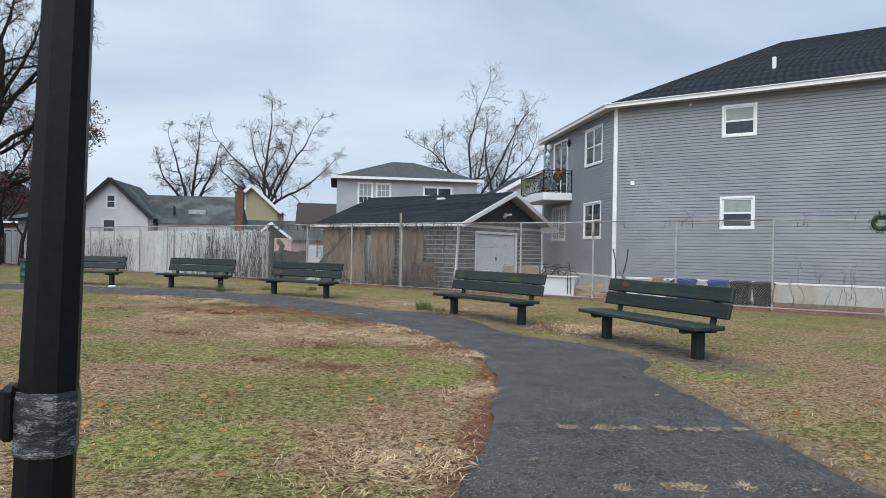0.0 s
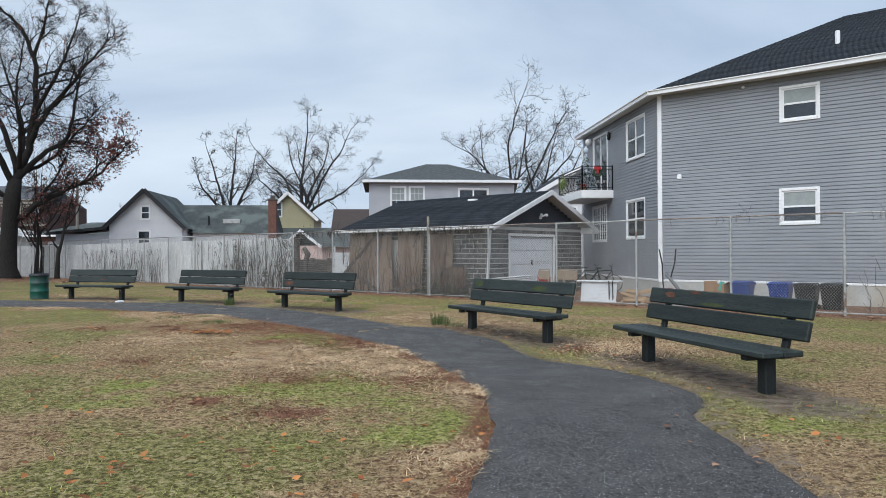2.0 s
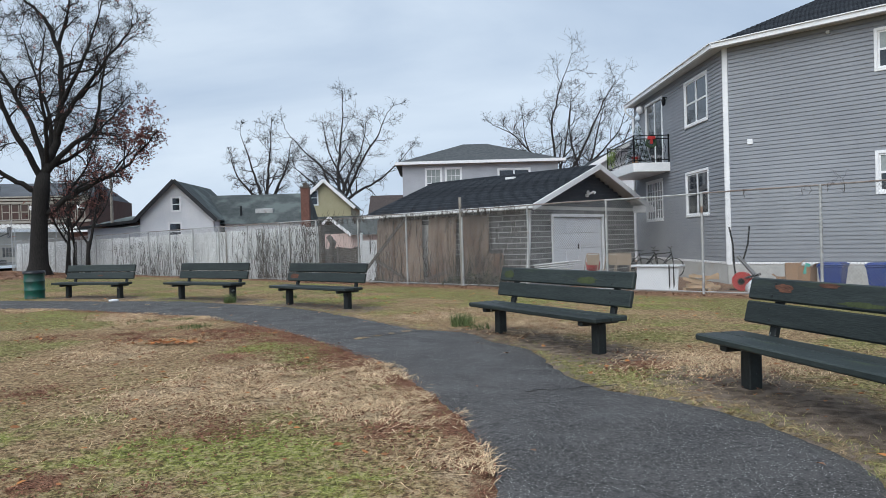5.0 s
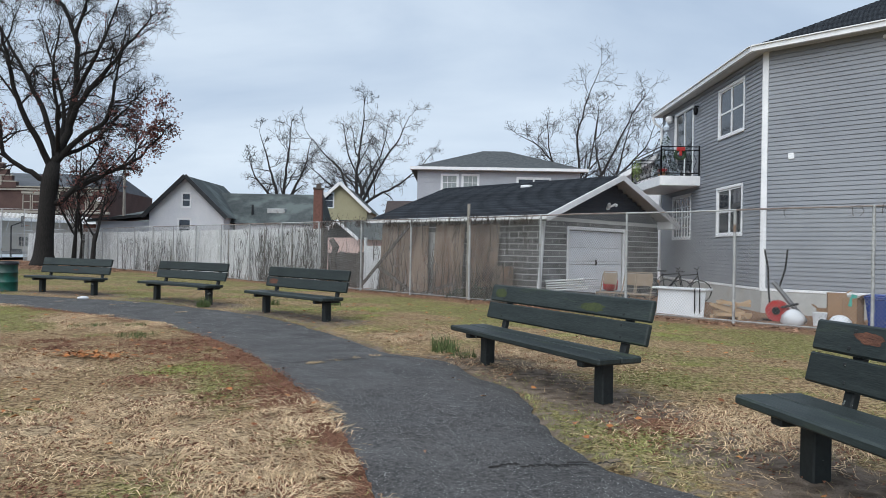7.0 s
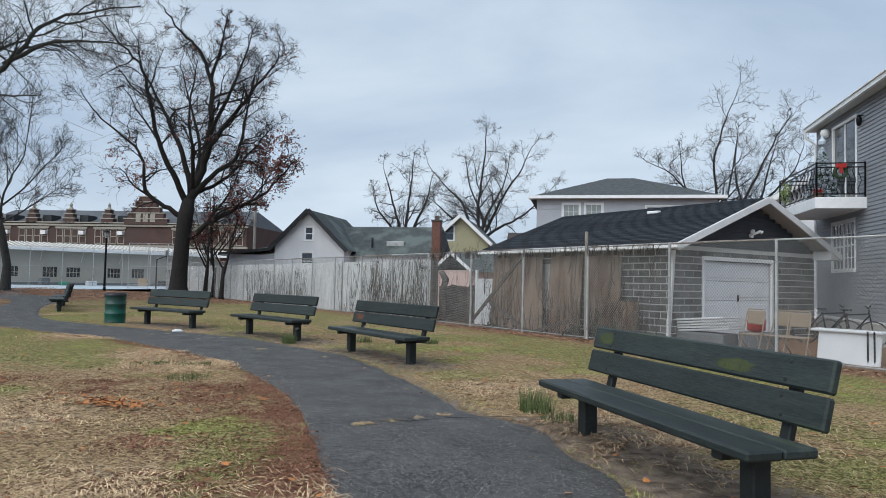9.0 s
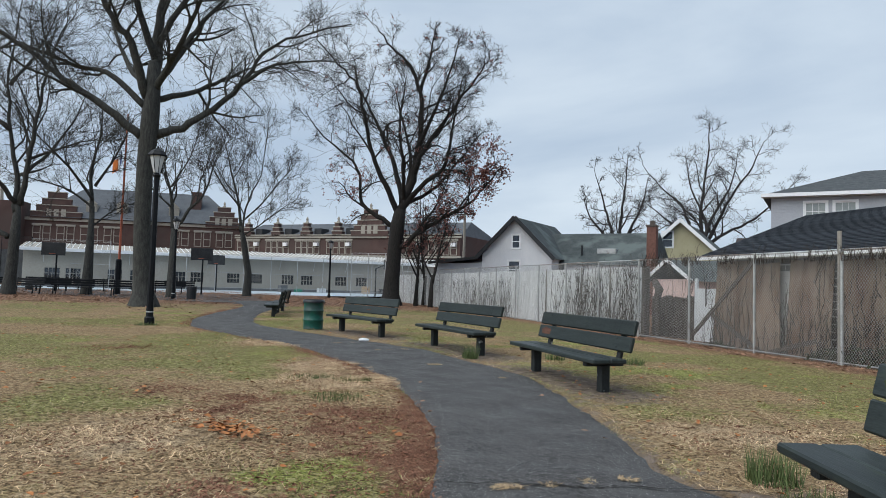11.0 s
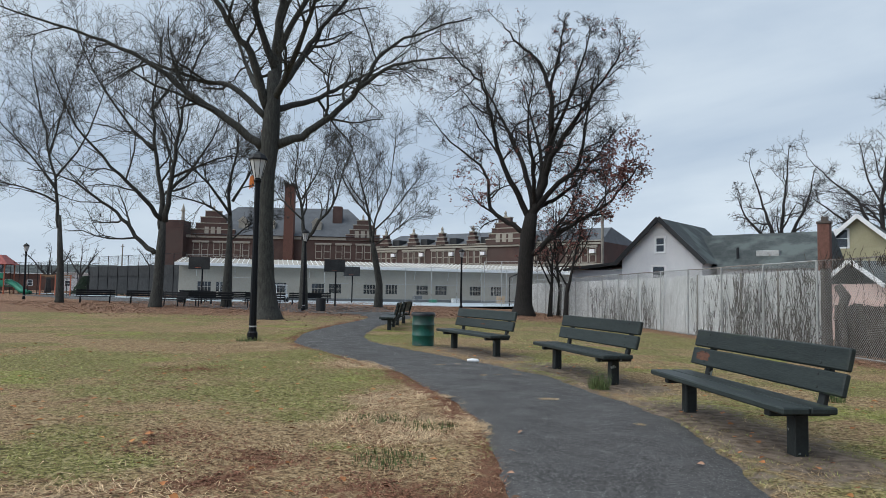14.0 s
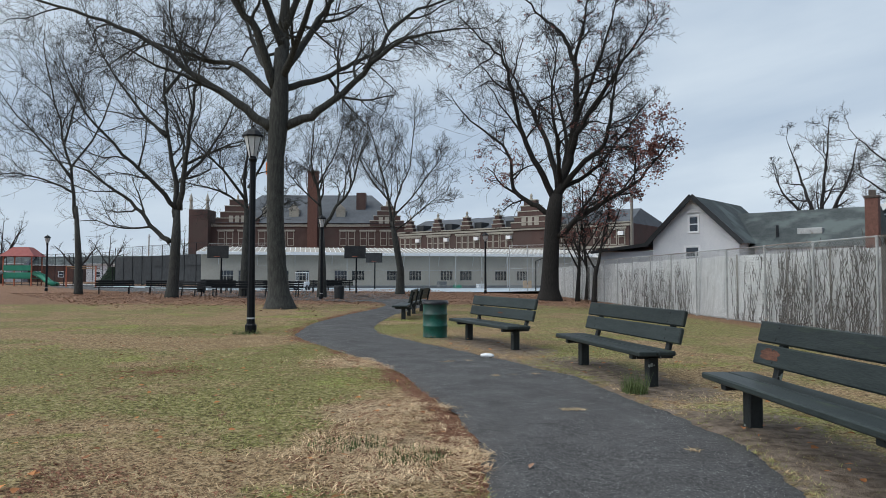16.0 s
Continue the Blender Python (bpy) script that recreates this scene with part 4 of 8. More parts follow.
def garage():
    g = thing("garage", lot_pose(-16.9, 24.3, 0), "concrete-block garage with dark shingle gable roof", "garage")
    W, D, T, z0 = 8.0, 7.6, 2.62, -0.3
    core = MB()
    core.box(-W, 0.03, z0, -0.03, 0.25, T)
    core.box(-W, D - 0.25, z0, -0.03, D, T)
    core.box(-W, 0.25, z0, -W + 0.22, D - 0.25, T)
    part("wall", core, M_MORTAR, g)
    dx0, dx1, dz = 1.5, 4.95, 2.22
    front = MB()
    front.box(-0.25, 0.25, z0, -0.03, dx0, T).box(-0.25, dx1, z0, -0.03, D - 0.25, T).box(-0.25, dx0, dz, -0.03, dx1, T)
    part("front_wall", front, M_MORTAR, g)
    gab = MB()
    peak, ridge = 4.05, 3.85
    gab.poly([(-0.03, 0, T), (-0.03, D, T), (-0.03, ridge, peak)]).poly([(-W, D, T), (-W, 0, T), (-W, ridge, peak)])
    part("gable", gab, M_SIDING_DARK, g)
    lap = MB()
    z = T
    while z < peak - 0.1:
        f = (z - T) / (peak - T)
        a, b = ridge * f, D - (D - ridge) * f
        lap.quad((0.0, a, z), (0.0, b, z), (-0.028, b, z + 0.13), (-0.028, a, z + 0.13))
        lap.quad((-0.03, a, z), (-0.03, b, z), (0.0, b, z), (0.0, a, z))
        z += 0.13
    part("gable_siding", lap, M_SIDING_DARK, g, "dark grey gable siding")
    # door
    fr = MB()
    fr.cbox(-0.1, dx0 - 0.1, z0, 0.03, dx0, dz + 0.12, 0.01).cbox(-0.1, dx1, z0, 0.03, dx1 + 0.1, dz + 0.12, 0.01).cbox(-0.1, dx0, dz, 0.03, dx1, dz + 0.12, 0.01)
    d = part("garage_door", fr, M_TRIM, g, "white panelled garage door")
    for r in range(4):
        pz = -0.15 + r * 0.59
        leaf = MB()
        leaf.cbox(-0.14, dx0, pz, -0.08, dx1, pz + 0.58, 0.008)
        for c in range(4):
            py = dx0 + 0.08 + c * 0.83
            leaf.cbox(-0.09, py, pz + 0.1, -0.068, py + 0.72, pz + 0.48, 0.01)
        part("panel", leaf, M_DOOR_WHITE, d)
    hd = MB()
    hd.cbox(-0.075, 3.2, 1.0, -0.04, 3.27, 1.2, 0.01)
    part("handle", hd, M_STEEL_DARK, d)
    # roof: long slopes with overhangs
    oe, og = 0.5, 0.6
    sl = (peak - T) / ridge
    ez = T - oe * sl + 0.18
    pk = peak + 0.18
    sl2 = (peak - T) / (D - ridge)
    roof_sheet(g, ((-W - 0.4, -oe, ez), (og, -oe, ez), (og, ridge, pk), (-W - 0.4, ridge, pk)), 0.14, label="dark shingle roof slope")
    roof_sheet(g, ((og, D + oe, ez), (-W - 0.4, D + oe, ez), (-W - 0.4, ridge, pk), (og, ridge, pk)), 0.14)
    under = MB()
    under.poly([(-W - 0.4, -oe, ez - 0.03), (-W - 0.4, ridge, pk - 0.03), (og, ridge, pk - 0.03), (og, -oe, ez - 0.03)])
    under.poly([(-W - 0.4, D + oe, ez - 0.03), (og, D + oe, ez - 0.03), (og, ridge, pk - 0.03), (-W - 0.4, ridge, pk - 0.03)])
    part("soffit", under, M_SOFFIT, g)
    for a, b in (((og + 0.01, -oe - 0.05, ez - 0.1), (og + 0.01, ridge, pk - 0.08)), ((og + 0.01, D + oe + 0.05, ez - 0.1), (og + 0.01, ridge, pk - 0.08))):
        rake = MB()
        rake.beam(a, b, 0.05, 0.2)
        part("bargeboard", rake, M_TRIM, g, "white bargeboard")
    gut = MB()
    gut.beam((-W - 0.45, -oe - 0.06, ez - 0.06), (og + 0.05, -oe - 0.06, ez - 0.06), 0.12, 0.13)
    part("gutter", gut, M_TRIM, g, "white gutter")
    ret = MB()
    ret.cbox(-0.03, D - 0.1, T - 0.2, og, D + oe, T + 0.1, 0.01)
    part("eave_return", ret, M_TRIM, g)
    ds = MB()
    ds.beam((0.12, -0.08, 2.45), (-0.05, -0.1, z0), 0.09)
    part("downspout", ds, M_WHITE_PLASTIC, g, "leaning white downspout")
    fl = MB()
    fl.cbox(0.0, 3.72, 3.0, 0.08, 3.86, 3.12, 0.01)
    fl.tube([(0.08, 3.75, 3.1), (0.22, 3.6, 3.2), (0.24, 3.55, 3.16)], [0.03, 0.05, 0.07], 8)
    fl.tube([(0.08, 3.83, 3.1), (0.22, 3.98, 3.2), (0.24, 4.03, 3.16)], [0.03, 0.05, 0.07], 8)
    part("floodlight", fl, M_TRIM, g, "white twin floodlight")
    v = MB()
    v.cbox(-3.4, 3.0, 3.92, -2.95, 3.2, 4.02, 0.02)
    part("roof_vent", v, M_TRIM, g)
    return g


GARAGE = garage()


def simple_house(name, m, w, d, eave, rise, wall_m, roof_m, label, windows=(), hip=True, ov=0.45, trim_m=None, gable_front=False):
    """A house with its front along local x at y=0, facing -y."""
    h = thing(name, m, label, "house")
    core = MB()
    holes = [(a - 0.02, a + c + 0.02, b - 0.02, b + e + 0.02) for a, b, c, e, *_ in windows]
    xs = sorted(holes)
    wall_with_holes(core, 0, w, -0.3, eave, holes, 0, 0.2)
    core.box(0, 0.2, -0.3, 0.2, d, eave).box(w - 0.2, 0.2, -0.3, w, d, eave).box(0.2, d - 0.2, -0.3, w - 0.2, d, eave)
    part("wall", core, wall_m, h)
    lap = MB()
    lapped(lap, 0, w, 0.3, eave, [(a - 0.06, b + 0.06, c - 0.06, e + 0.06) for a, b, c, e in holes], step=0.15)
    part("siding", lap, wall_m, h)
    for a, b, c, e, n in windows:
        window(h, a, b, c, e, lights=abs(n), grid=n < 0, blind_sky=0.9 if n < 0 else 0.0)
    roof = MB()
    if hip:
        r = d / 2
        A, B, C, D2 = (-ov, -ov, eave), (w + ov, -ov, eave), (w + ov, d + ov, eave), (-ov, d + ov, eave)
        k = min(r, w / 2 - 0.01)
        P, Q = (k, d / 2, eave + rise), (w - k, d / 2, eave + rise)
        roof.poly([A, B, Q, P]).poly([B, C, Q]).poly([C, D2, P, Q]).poly([D2, A, P])
    elif gable_front:
        pk, c = eave + rise, w / 2
        for a, s in ((-ov, 1), (w + ov, -1)):
            lo = eave - ov * rise / c
            q = [(a, -ov, lo), (c, -ov, pk), (c, d + ov, pk), (a, d + ov, lo)]
            roof.poly(q[::-1] if s > 0 else q)
            rk = MB()
            rk.beam((a, -ov - 0.13, lo - 0.02), (c, -ov - 0.13, pk - 0.02), 0.1, 0.3)
            part("bargeboard", rk, trim_m or M_TRIM, h)
        gb = MB()
        gb.poly([(0, 0.055, eave), (w, 0.055, eave), (c, 0.055, pk - 0.05)])
        lapped(gb, 0, w, eave, pk - 0.1, [(a - 0.08, b + 0.08, c2 - 0.08, e + 0.08) for a, b, c2, e in holes], step=0.15, top=lambda zz: (c * (zz - eave) / rise, w - c * (zz - eave) / rise))
        part("gable", gb, wall_m, h)
    else:
        A, B, P, Q = (-ov, -ov, eave - 0.1), (w + ov, -ov, eave - 0.1), (w + ov, d / 2, eave + rise), (-ov, d / 2, eave + rise)
        roof.poly([A, B, P, Q])
        roof.poly([(w + ov, d + ov, eave - 0.1), (-ov, d + ov, eave - 0.1), Q, P])
        gb = MB()
        for x in (0.0, w):
            gb.poly([(x, 0, eave), (x, d, eave), (x, d / 2, eave + rise)])
        part("gable", gb, wall_m, h)
    part("roof", roof, roof_m, h)
    if not gable_front:
        gt = MB()
        gt.beam((-ov, -ov, eave - 0.02), (w + ov, -ov, eave - 0.02), 0.1, 0.18)
        part("gutter", gt, trim_m or M_TRIM, h)
        sf = MB()
        sf.quad((-ov, -ov, eave - 0.12), (-ov, 0, eave - 0.12), (w + ov, 0, eave - 0.12), (w + ov, -ov, eave - 0.12))
        part("soffit", sf, M_SOFFIT, h)
    return h


BLUE = simple_house("house", pose(-7.7, 49.5, -0.2, 0, 0, 9), 10.2, 8.5, 6.75, 1.75, M_SIDING_LIGHT, M_SHINGLE_GREY, "pale grey two-storey house with low hip roof", [(1.55, 4.5, 0.95, 1.85, -1), (2.85, 4.5, 0.95, 1.85, -1), (6.3, 5.0, 2.0, 1.2, 2)])
WHITE = simple_house("house", pose(-29.2, 54.4, -0.2, 0, 0, 9), 5.6, 8.0, 4.1, 2.75, M_SIDING_WHITE, M_SHINGLE_OLD, "white cape house with black bargeboards and old shingle roof", [(2.45, 4.85 - 0.3, 0.62, 1.0, 1), (2.2, 2.3, 0.9, 1.3, 1)], hip=False, trim_m=M_BLACK_TRIM, gable_front=True, ov=0.35)


def white_house_wing():
    h = thing("house_wing", pose(-23.6, 57.0, -0.2, 0, 0, 9), "long shingled side wing of the white cape house", "house")
    mb = MB()
    mb.box(0, 0, -0.3, 6.1, 7, 3.6)
    part("wall", mb, M_SIDING_WHITE, h)
    r = MB()
    r.poly([(-2.5, -0.3, 3.45), (6.4, -0.3, 3.45), (6.2, 3.5, 6.0), (-2.5, 3.5, 6.0)]).poly([(6.4, 7.3, 3.45), (-2.5, 7.3, 3.45), (-2.5, 3.5, 6.0), (6.2, 3.5, 6.0)]).poly([(6.4, -0.3, 3.45), (6.4, 7.3, 3.45), (6.2, 3.5, 6.0)])
    part("roof", r, M_SHINGLE_OLD, h, "weathered green-grey shingle roof")
    s = MB()
    s.cbox(2.2, 0.95, 4.3, 3.6, 1.55, 4.68, 0.02, None)
    part("skylight", s, M_SHINGLE_OLD if False else M_POST, h)
    p = MB()
    p.tube([(1.1, 0.8, 4.0), (1.1, 0.8, 4.9)], 0.09, 8)
    part("vent_pipe", p, M_BLACK_TRIM, h)
    c = MB()
    c.cbox(6.25, -1.1, -0.2, 6.9, -0.5, 6.05, 0.02)
    ch = part("chimney", c, M_BRICK_RED, h, "red brick chimney")
    z = 0.0
    cap = MB()
    cap.cbox(6.2, -1.15, 6.05, 6.95, -0.45, 6.2, 0.02).cbox(6.42, -0.95, 6.2, 6.75, -0.65, 6.5, 0.02)
    part("chimney_cap", cap, M_WOOD_OLD, ch)
    return h


white_house_wing()
YELLOW = simple_house("house", pose(-22.6, 71.5, -0.2, 0, 0, 9), 5.2, 9, 5.6, 2.4, M_SIDING_YELLOW, M_SHINGLE_OLD, "pale yellow house with gable roof", [(1.0, 5.6, 0.9, 1.4, 1)], hip=False, gable_front=True)
porch = MB()
porch.poly([(-1.5, -2.6, 3.2), (7.2, -2.6, 3.2), (7.2, -0.02, 4.4), (-1.5, -0.02, 4.4)]).box(-1.5, -2.4, -0.2, 7.0, -0.1, 3.2)
part("porch", porch, M_SHINGLE_OLD, YELLOW, "grey porch with sloping roof")
BROWN = simple_house("house", pose(-13.9, 66.6, -0.2, 0, 0, 9), 7.5, 8, 3.8, 2.4, M_GREY_PAINT, M_SHINGLE_BROWN, "brown-roofed house behind the trees", [(1.5, 2.0, 1.0, 1.4, 1), (5.5, 2.0, 1.0, 1.4, 1)], hip=False)
BACKWHITE = simple_house("house", pose(4.3, 52.5, -0.2, 0, 0, 9), 7, 10, 6.2, 2.0, M_SIDING_WHITE, M_SHINGLE, "white two-storey house behind the garage", [(0.4, 5.0, 0.6, 0.9, 1), (1.9, 3.6, 0.8, 1.4, 1)], hip=False, gable_front=True)

# ---- benches ----


def bench():
    """A park bench: two back planks, two seat planks, two posts with arms. x along it, y to its front."""
    b = thing("park_bench", None, "dark green painted wooden park bench with peeling paint", "bench", "benches along the path")
    rng = random.Random(3)
    L = 1.5
    for y0, y1 in ((0.1, 0.36), (-0.16, 0.09)):
        mb = MB()
        mb.cbox(-L, y0, 0.425, L, y1, 0.49, 0.014)
        part("seat_plank", mb, M_BENCH, b)
    lean = Matrix.Translation((0, -0.2, 0.525)) @ Matrix.Rotation(radians(14), 4, "X")
    for z0, z1 in ((0.05, 0.265), (0.285, 0.5)):
        mb = MB()
        mb.cbox(-L, -0.03, z0, L, 0.035, z1, 0.014, lean)
        part("back_plank", mb, M_BENCH, b)
    for x in (-1.14, 1.14):
        mb = MB()
        mb.cbox(x - 0.07, -0.07, -0.3, x + 0.07, 0.07, 0.38, 0.012)
        leg = part("leg", mb, M_BENCH_LEG, b, "post with paint worn off near the ground")
        mb = MB()
        mb.cbox(x - 0.05, -0.3, 0.36, x + 0.05, 0.3, 0.42, 0.01)
        part("seat_arm", mb, M_BENCH_LEG, b)
        mb = MB()
        mb.cbox(x - 0.045, -0.09, -0.12, x + 0.045, -0.03, 0.45, 0.01, lean)
        bk = part("back_support", mb, M_BENCH_LEG, b)
        mb = MB()
        for z, dx in ((0.1, -0.01), (0.22, 0.015), (0.33, 0.01), (0.45, -0.015)):
            mb.cbox(x + dx - 0.013, 0.03, z - 0.013, x + dx + 0.013, 0.041, z + 0.013, 0.004, lean)
        part("bolts", mb, M_BENCH_LEG, bk)
    return b


def bench_pose(right, left):
    (rx, ry), (lx, ly) = right, left
    a = math.degrees(math.atan2(ly - ry, lx - rx))
    mx, my = (rx + lx) / 2, (ry + ly) / 2
    return pose(mx, my, gz(mx, my), 0, 0, a)


def flip(right, left):
    return bench_pose(left, right)


BENCH = bench()
BENCH.matrix_basis = bench_pose(*BENCHES[0])
for pair in BENCHES[1:]:
    copy_thing(BENCH, bench_pose(*pair))
for x, y, a in ((-22.0, 29.2, -36), (-24.6, 31.6, -40)):
    copy_thing(BENCH, pose(x, y, gz(x, y), 0, 0, 140 + (a + 36)))

# ---- trash drum ----


def drum():
    d = thing("trash_drum", pose(-15.05, 25.15, gz(-15, 25.1)), "dark green steel drum with black bin liner", "trash can")
    mb = MB()
    R = 0.29
    prof = [(0.0, 0.0), (R - 0.01, 0.0), (R + 0.008, 0.012), (R, 0.03)]
    for z in (0.28, 0.56):
        prof += [(R, z - 0.03), (R + 0.014, z - 0.012), (R + 0.014, z + 0.012), (R, z + 0.03)]
    prof += [(R, 0.83), (R + 0.012, 0.845), (R + 0.012, 0.87), (R - 0.01, 0.875), (R - 0.02, 0.8), (R - 0.02, 0.45), (0.0, 0.45)]
    mb.lathe(prof, 40, cap=False)
    part("body", mb, M_DRUM, d, smooth=True)
    mb = MB()
    rng = random.Random(5)
    n = 40
    drop = [0.06 + 0.1 * max(0, noise.noise(Vector((k * 0.35, 0, 9)))) for k in range(n)]
    rings = [(0.275, lambda k: 0.6), (0.285, lambda k: 0.86), (0.3, lambda k: 0.893), (0.318, lambda k: 0.875 - drop[k] * 0.5), (0.318, lambda k: 0.87 - drop[k])]
    for r, fz in rings:
        for k in range(n):
            a = 2 * math.pi * k / n
            rr = r + 0.008 * rng.random()
            mb.v.append((rr * math.cos(a), rr * math.sin(a), fz(k)))
    for i in range(len(rings) - 1):
        for k in range(n):
            mb.f.append((i * n + k, i * n + (k + 1) % n, (i + 1) * n + (k + 1) % n, (i + 1) * n + k))
    part("bin_liner", mb, M_BAG, d, "black plastic bin liner", True)
    return d


drum()

# ---- lamps ----


def street_lamp(m, height=4.6, tape=False, label="black park lamp post with glass lantern"):
    p = thing("park_lamp", m, label, "lamp post", "park lamps")
    mb = MB()
    mb.lathe([(0.14, -0.2), (0.14, 0.12), (0.112, 0.2), (0.104, 0.5), (0.084, 2.6), (0.08, height - 0.95), (0.1, height - 0.93), (0.12, height - 0.88), (0.09, height - 0.84), (0.075, height - 0.8)], 8)
    part("pole", mb, M_STEEL_DARK, p)
    mb = MB()
    mb.lathe([(0.11, height - 0.8), (0.24, height - 0.3), (0.24, height - 0.29)], 8)
    part("lantern_glass", mb, M_LAMP_GLASS, p)
    mb = MB()
    for k in range(8):
        a = 2 * math.pi * (k + 0.5) / 8
        mb.beam((0.113 * math.cos(a), 0.113 * math.sin(a), height - 0.8), (0.245 * math.cos(a), 0.245 * math.sin(a), height - 0.29), 0.014)
    part("lantern_frame", mb, M_STEEL_DARK, p)
    mb = MB()
    mb.lathe([(0.29, height - 0.3), (0.295, height - 0.26), (0.2, height - 0.14), (0.07, height - 0.06), (0.03, height - 0.03), (0.035, height), (0.0, height + 0.03)], 8)
    part("lantern_cap", mb, M_STEEL_DARK, p)
    return p


NEAR_LAMP = street_lamp(pose(-1.43, 2.55, 0, 0, 1.6, 20), label="black octagonal park lamp post with tape wrapped round it")
LAMP = street_lamp(pose(-18.95, 22.12, 0, 0, 0, 10), 5.4)
# ---- fence ----


def chain_fence():
    f = thing("chain_link_fence", None, "tall galvanised chain-link fence with rusty top rail", "fence")
    s_posts = [-75.6 + 2.97 * k for k in range(27)]
    zb, zt = -0.25, 2.56
    for s in s_posts:
        mb = MB()
        a = lot(s, FENCE_D)
        mb.tube([(a.x, a.y, zb - 0.3), (a.x, a.y, zt + 0.02)], 0.036, 10)
        part("post", mb, M_POST, f)
    for k in range(len(s_posts) - 1):
        a, b = lot(s_posts[k], FENCE_D, zt), lot(s_posts[k + 1], FENCE_D, zt)
        mb = MB()
        mid = (a + b) / 2 + Vector((0, 0, 0.015 * math.sin(k * 2.3)))
        mb.tube([a, mid, b], 0.022, 8, False)
        part("top_rail", mb, M_RUST if k % 3 else M_POST, f)
        mb = MB()
        mb.tube([lot(s_posts[k], FENCE_D, zb + 0.1), lot(s_posts[k + 1], FENCE_D, zb + 0.1)], 0.018, 6, False)
        part("bottom_rail", mb, M_POST, f)
    mesh = MB()
    s0, s1, pitch = s_posts[0], s_posts[-1], 0.075
    h = zt - zb - 0.05
    n = int((s1 - s0) / pitch)
    for k in range(n):
        for sign in (1, -1):
            a = s0 + k * pitch
            b = a + sign * h * 0.8
            za, zz = zb + 0.05, zt
            if b > s1:
                zz = za + (s1 - a) / 0.8
                b = s1
            if b < s0:
                zz = za + (a - s0) / 0.8
                b = s0
            mesh.beam(lot(a, FENCE_D - 0.03 + sign * 0.003, za), lot(b, FENCE_D - 0.03 + sign * 0.003, zz), 0.0042)
    part("wire_mesh", mesh, M_WIRE, f, kind="stuff")
    tall = MB()
    p = lot(-19.29, FENCE_D)
    tall.tube([(p.x + 0.04, p.y, zb), (p.x + 0.04, p.y, 3.03)], 0.05, 8)
    part("old_pole", tall, M_WOOD_SILVER, f, "grey timber pole rising above the rail")
    return f


chain_fence()


def white_fence():
    f = thing("panel_fence", None, "stained white panel fence behind the chain-link", "fence")
    rng = random.Random(8)
    s = -28.2
    while s > -75:
        w = 1.22
        lean = 0.02 + 0.02 * rng.random()
        d = FENCE_D + 0.3 + 0.05 * rng.random()
        top = 2.28 + 0.05 * rng.random()
        for z0, z1 in ((-0.27, 1.5), (1.5, top)):
            mb = MB()
            m = lot_pose(s - w / 2, d + (0.0 if z0 < 0 else 0.02), 0) @ Matrix.Rotation(-lean, 4, "X")
            mb.cbox(-w / 2 + 0.006, -0.02, z0, w / 2 - 0.006, 0.02, z1, 0.006, m)
            part("panel", mb, M_PANEL, f)
        if rng.random() < 0.35:
            mb = MB()
            m = lot_pose(s, d, 0)
            mb.cbox(-0.03, -0.055, -0.27, 0.03, -0.02, top + 0.06, 0.006, m)
            part("batten", mb, M_PANEL if rng.random() < 0.8 else M_WOOD_SILVER, f)
        s -= w
    end = MB()
    end.cbox(-0.1, -0.12, -0.3, 0.1, 0.12, 2.35, 0.02, lot_pose(-28.1, FENCE_D + 0.3, 0))
    part("end_post", end, M_WOOD_OLD, f, "dark mossy timber end post")
    return f


white_fence()

# ---- trees ----


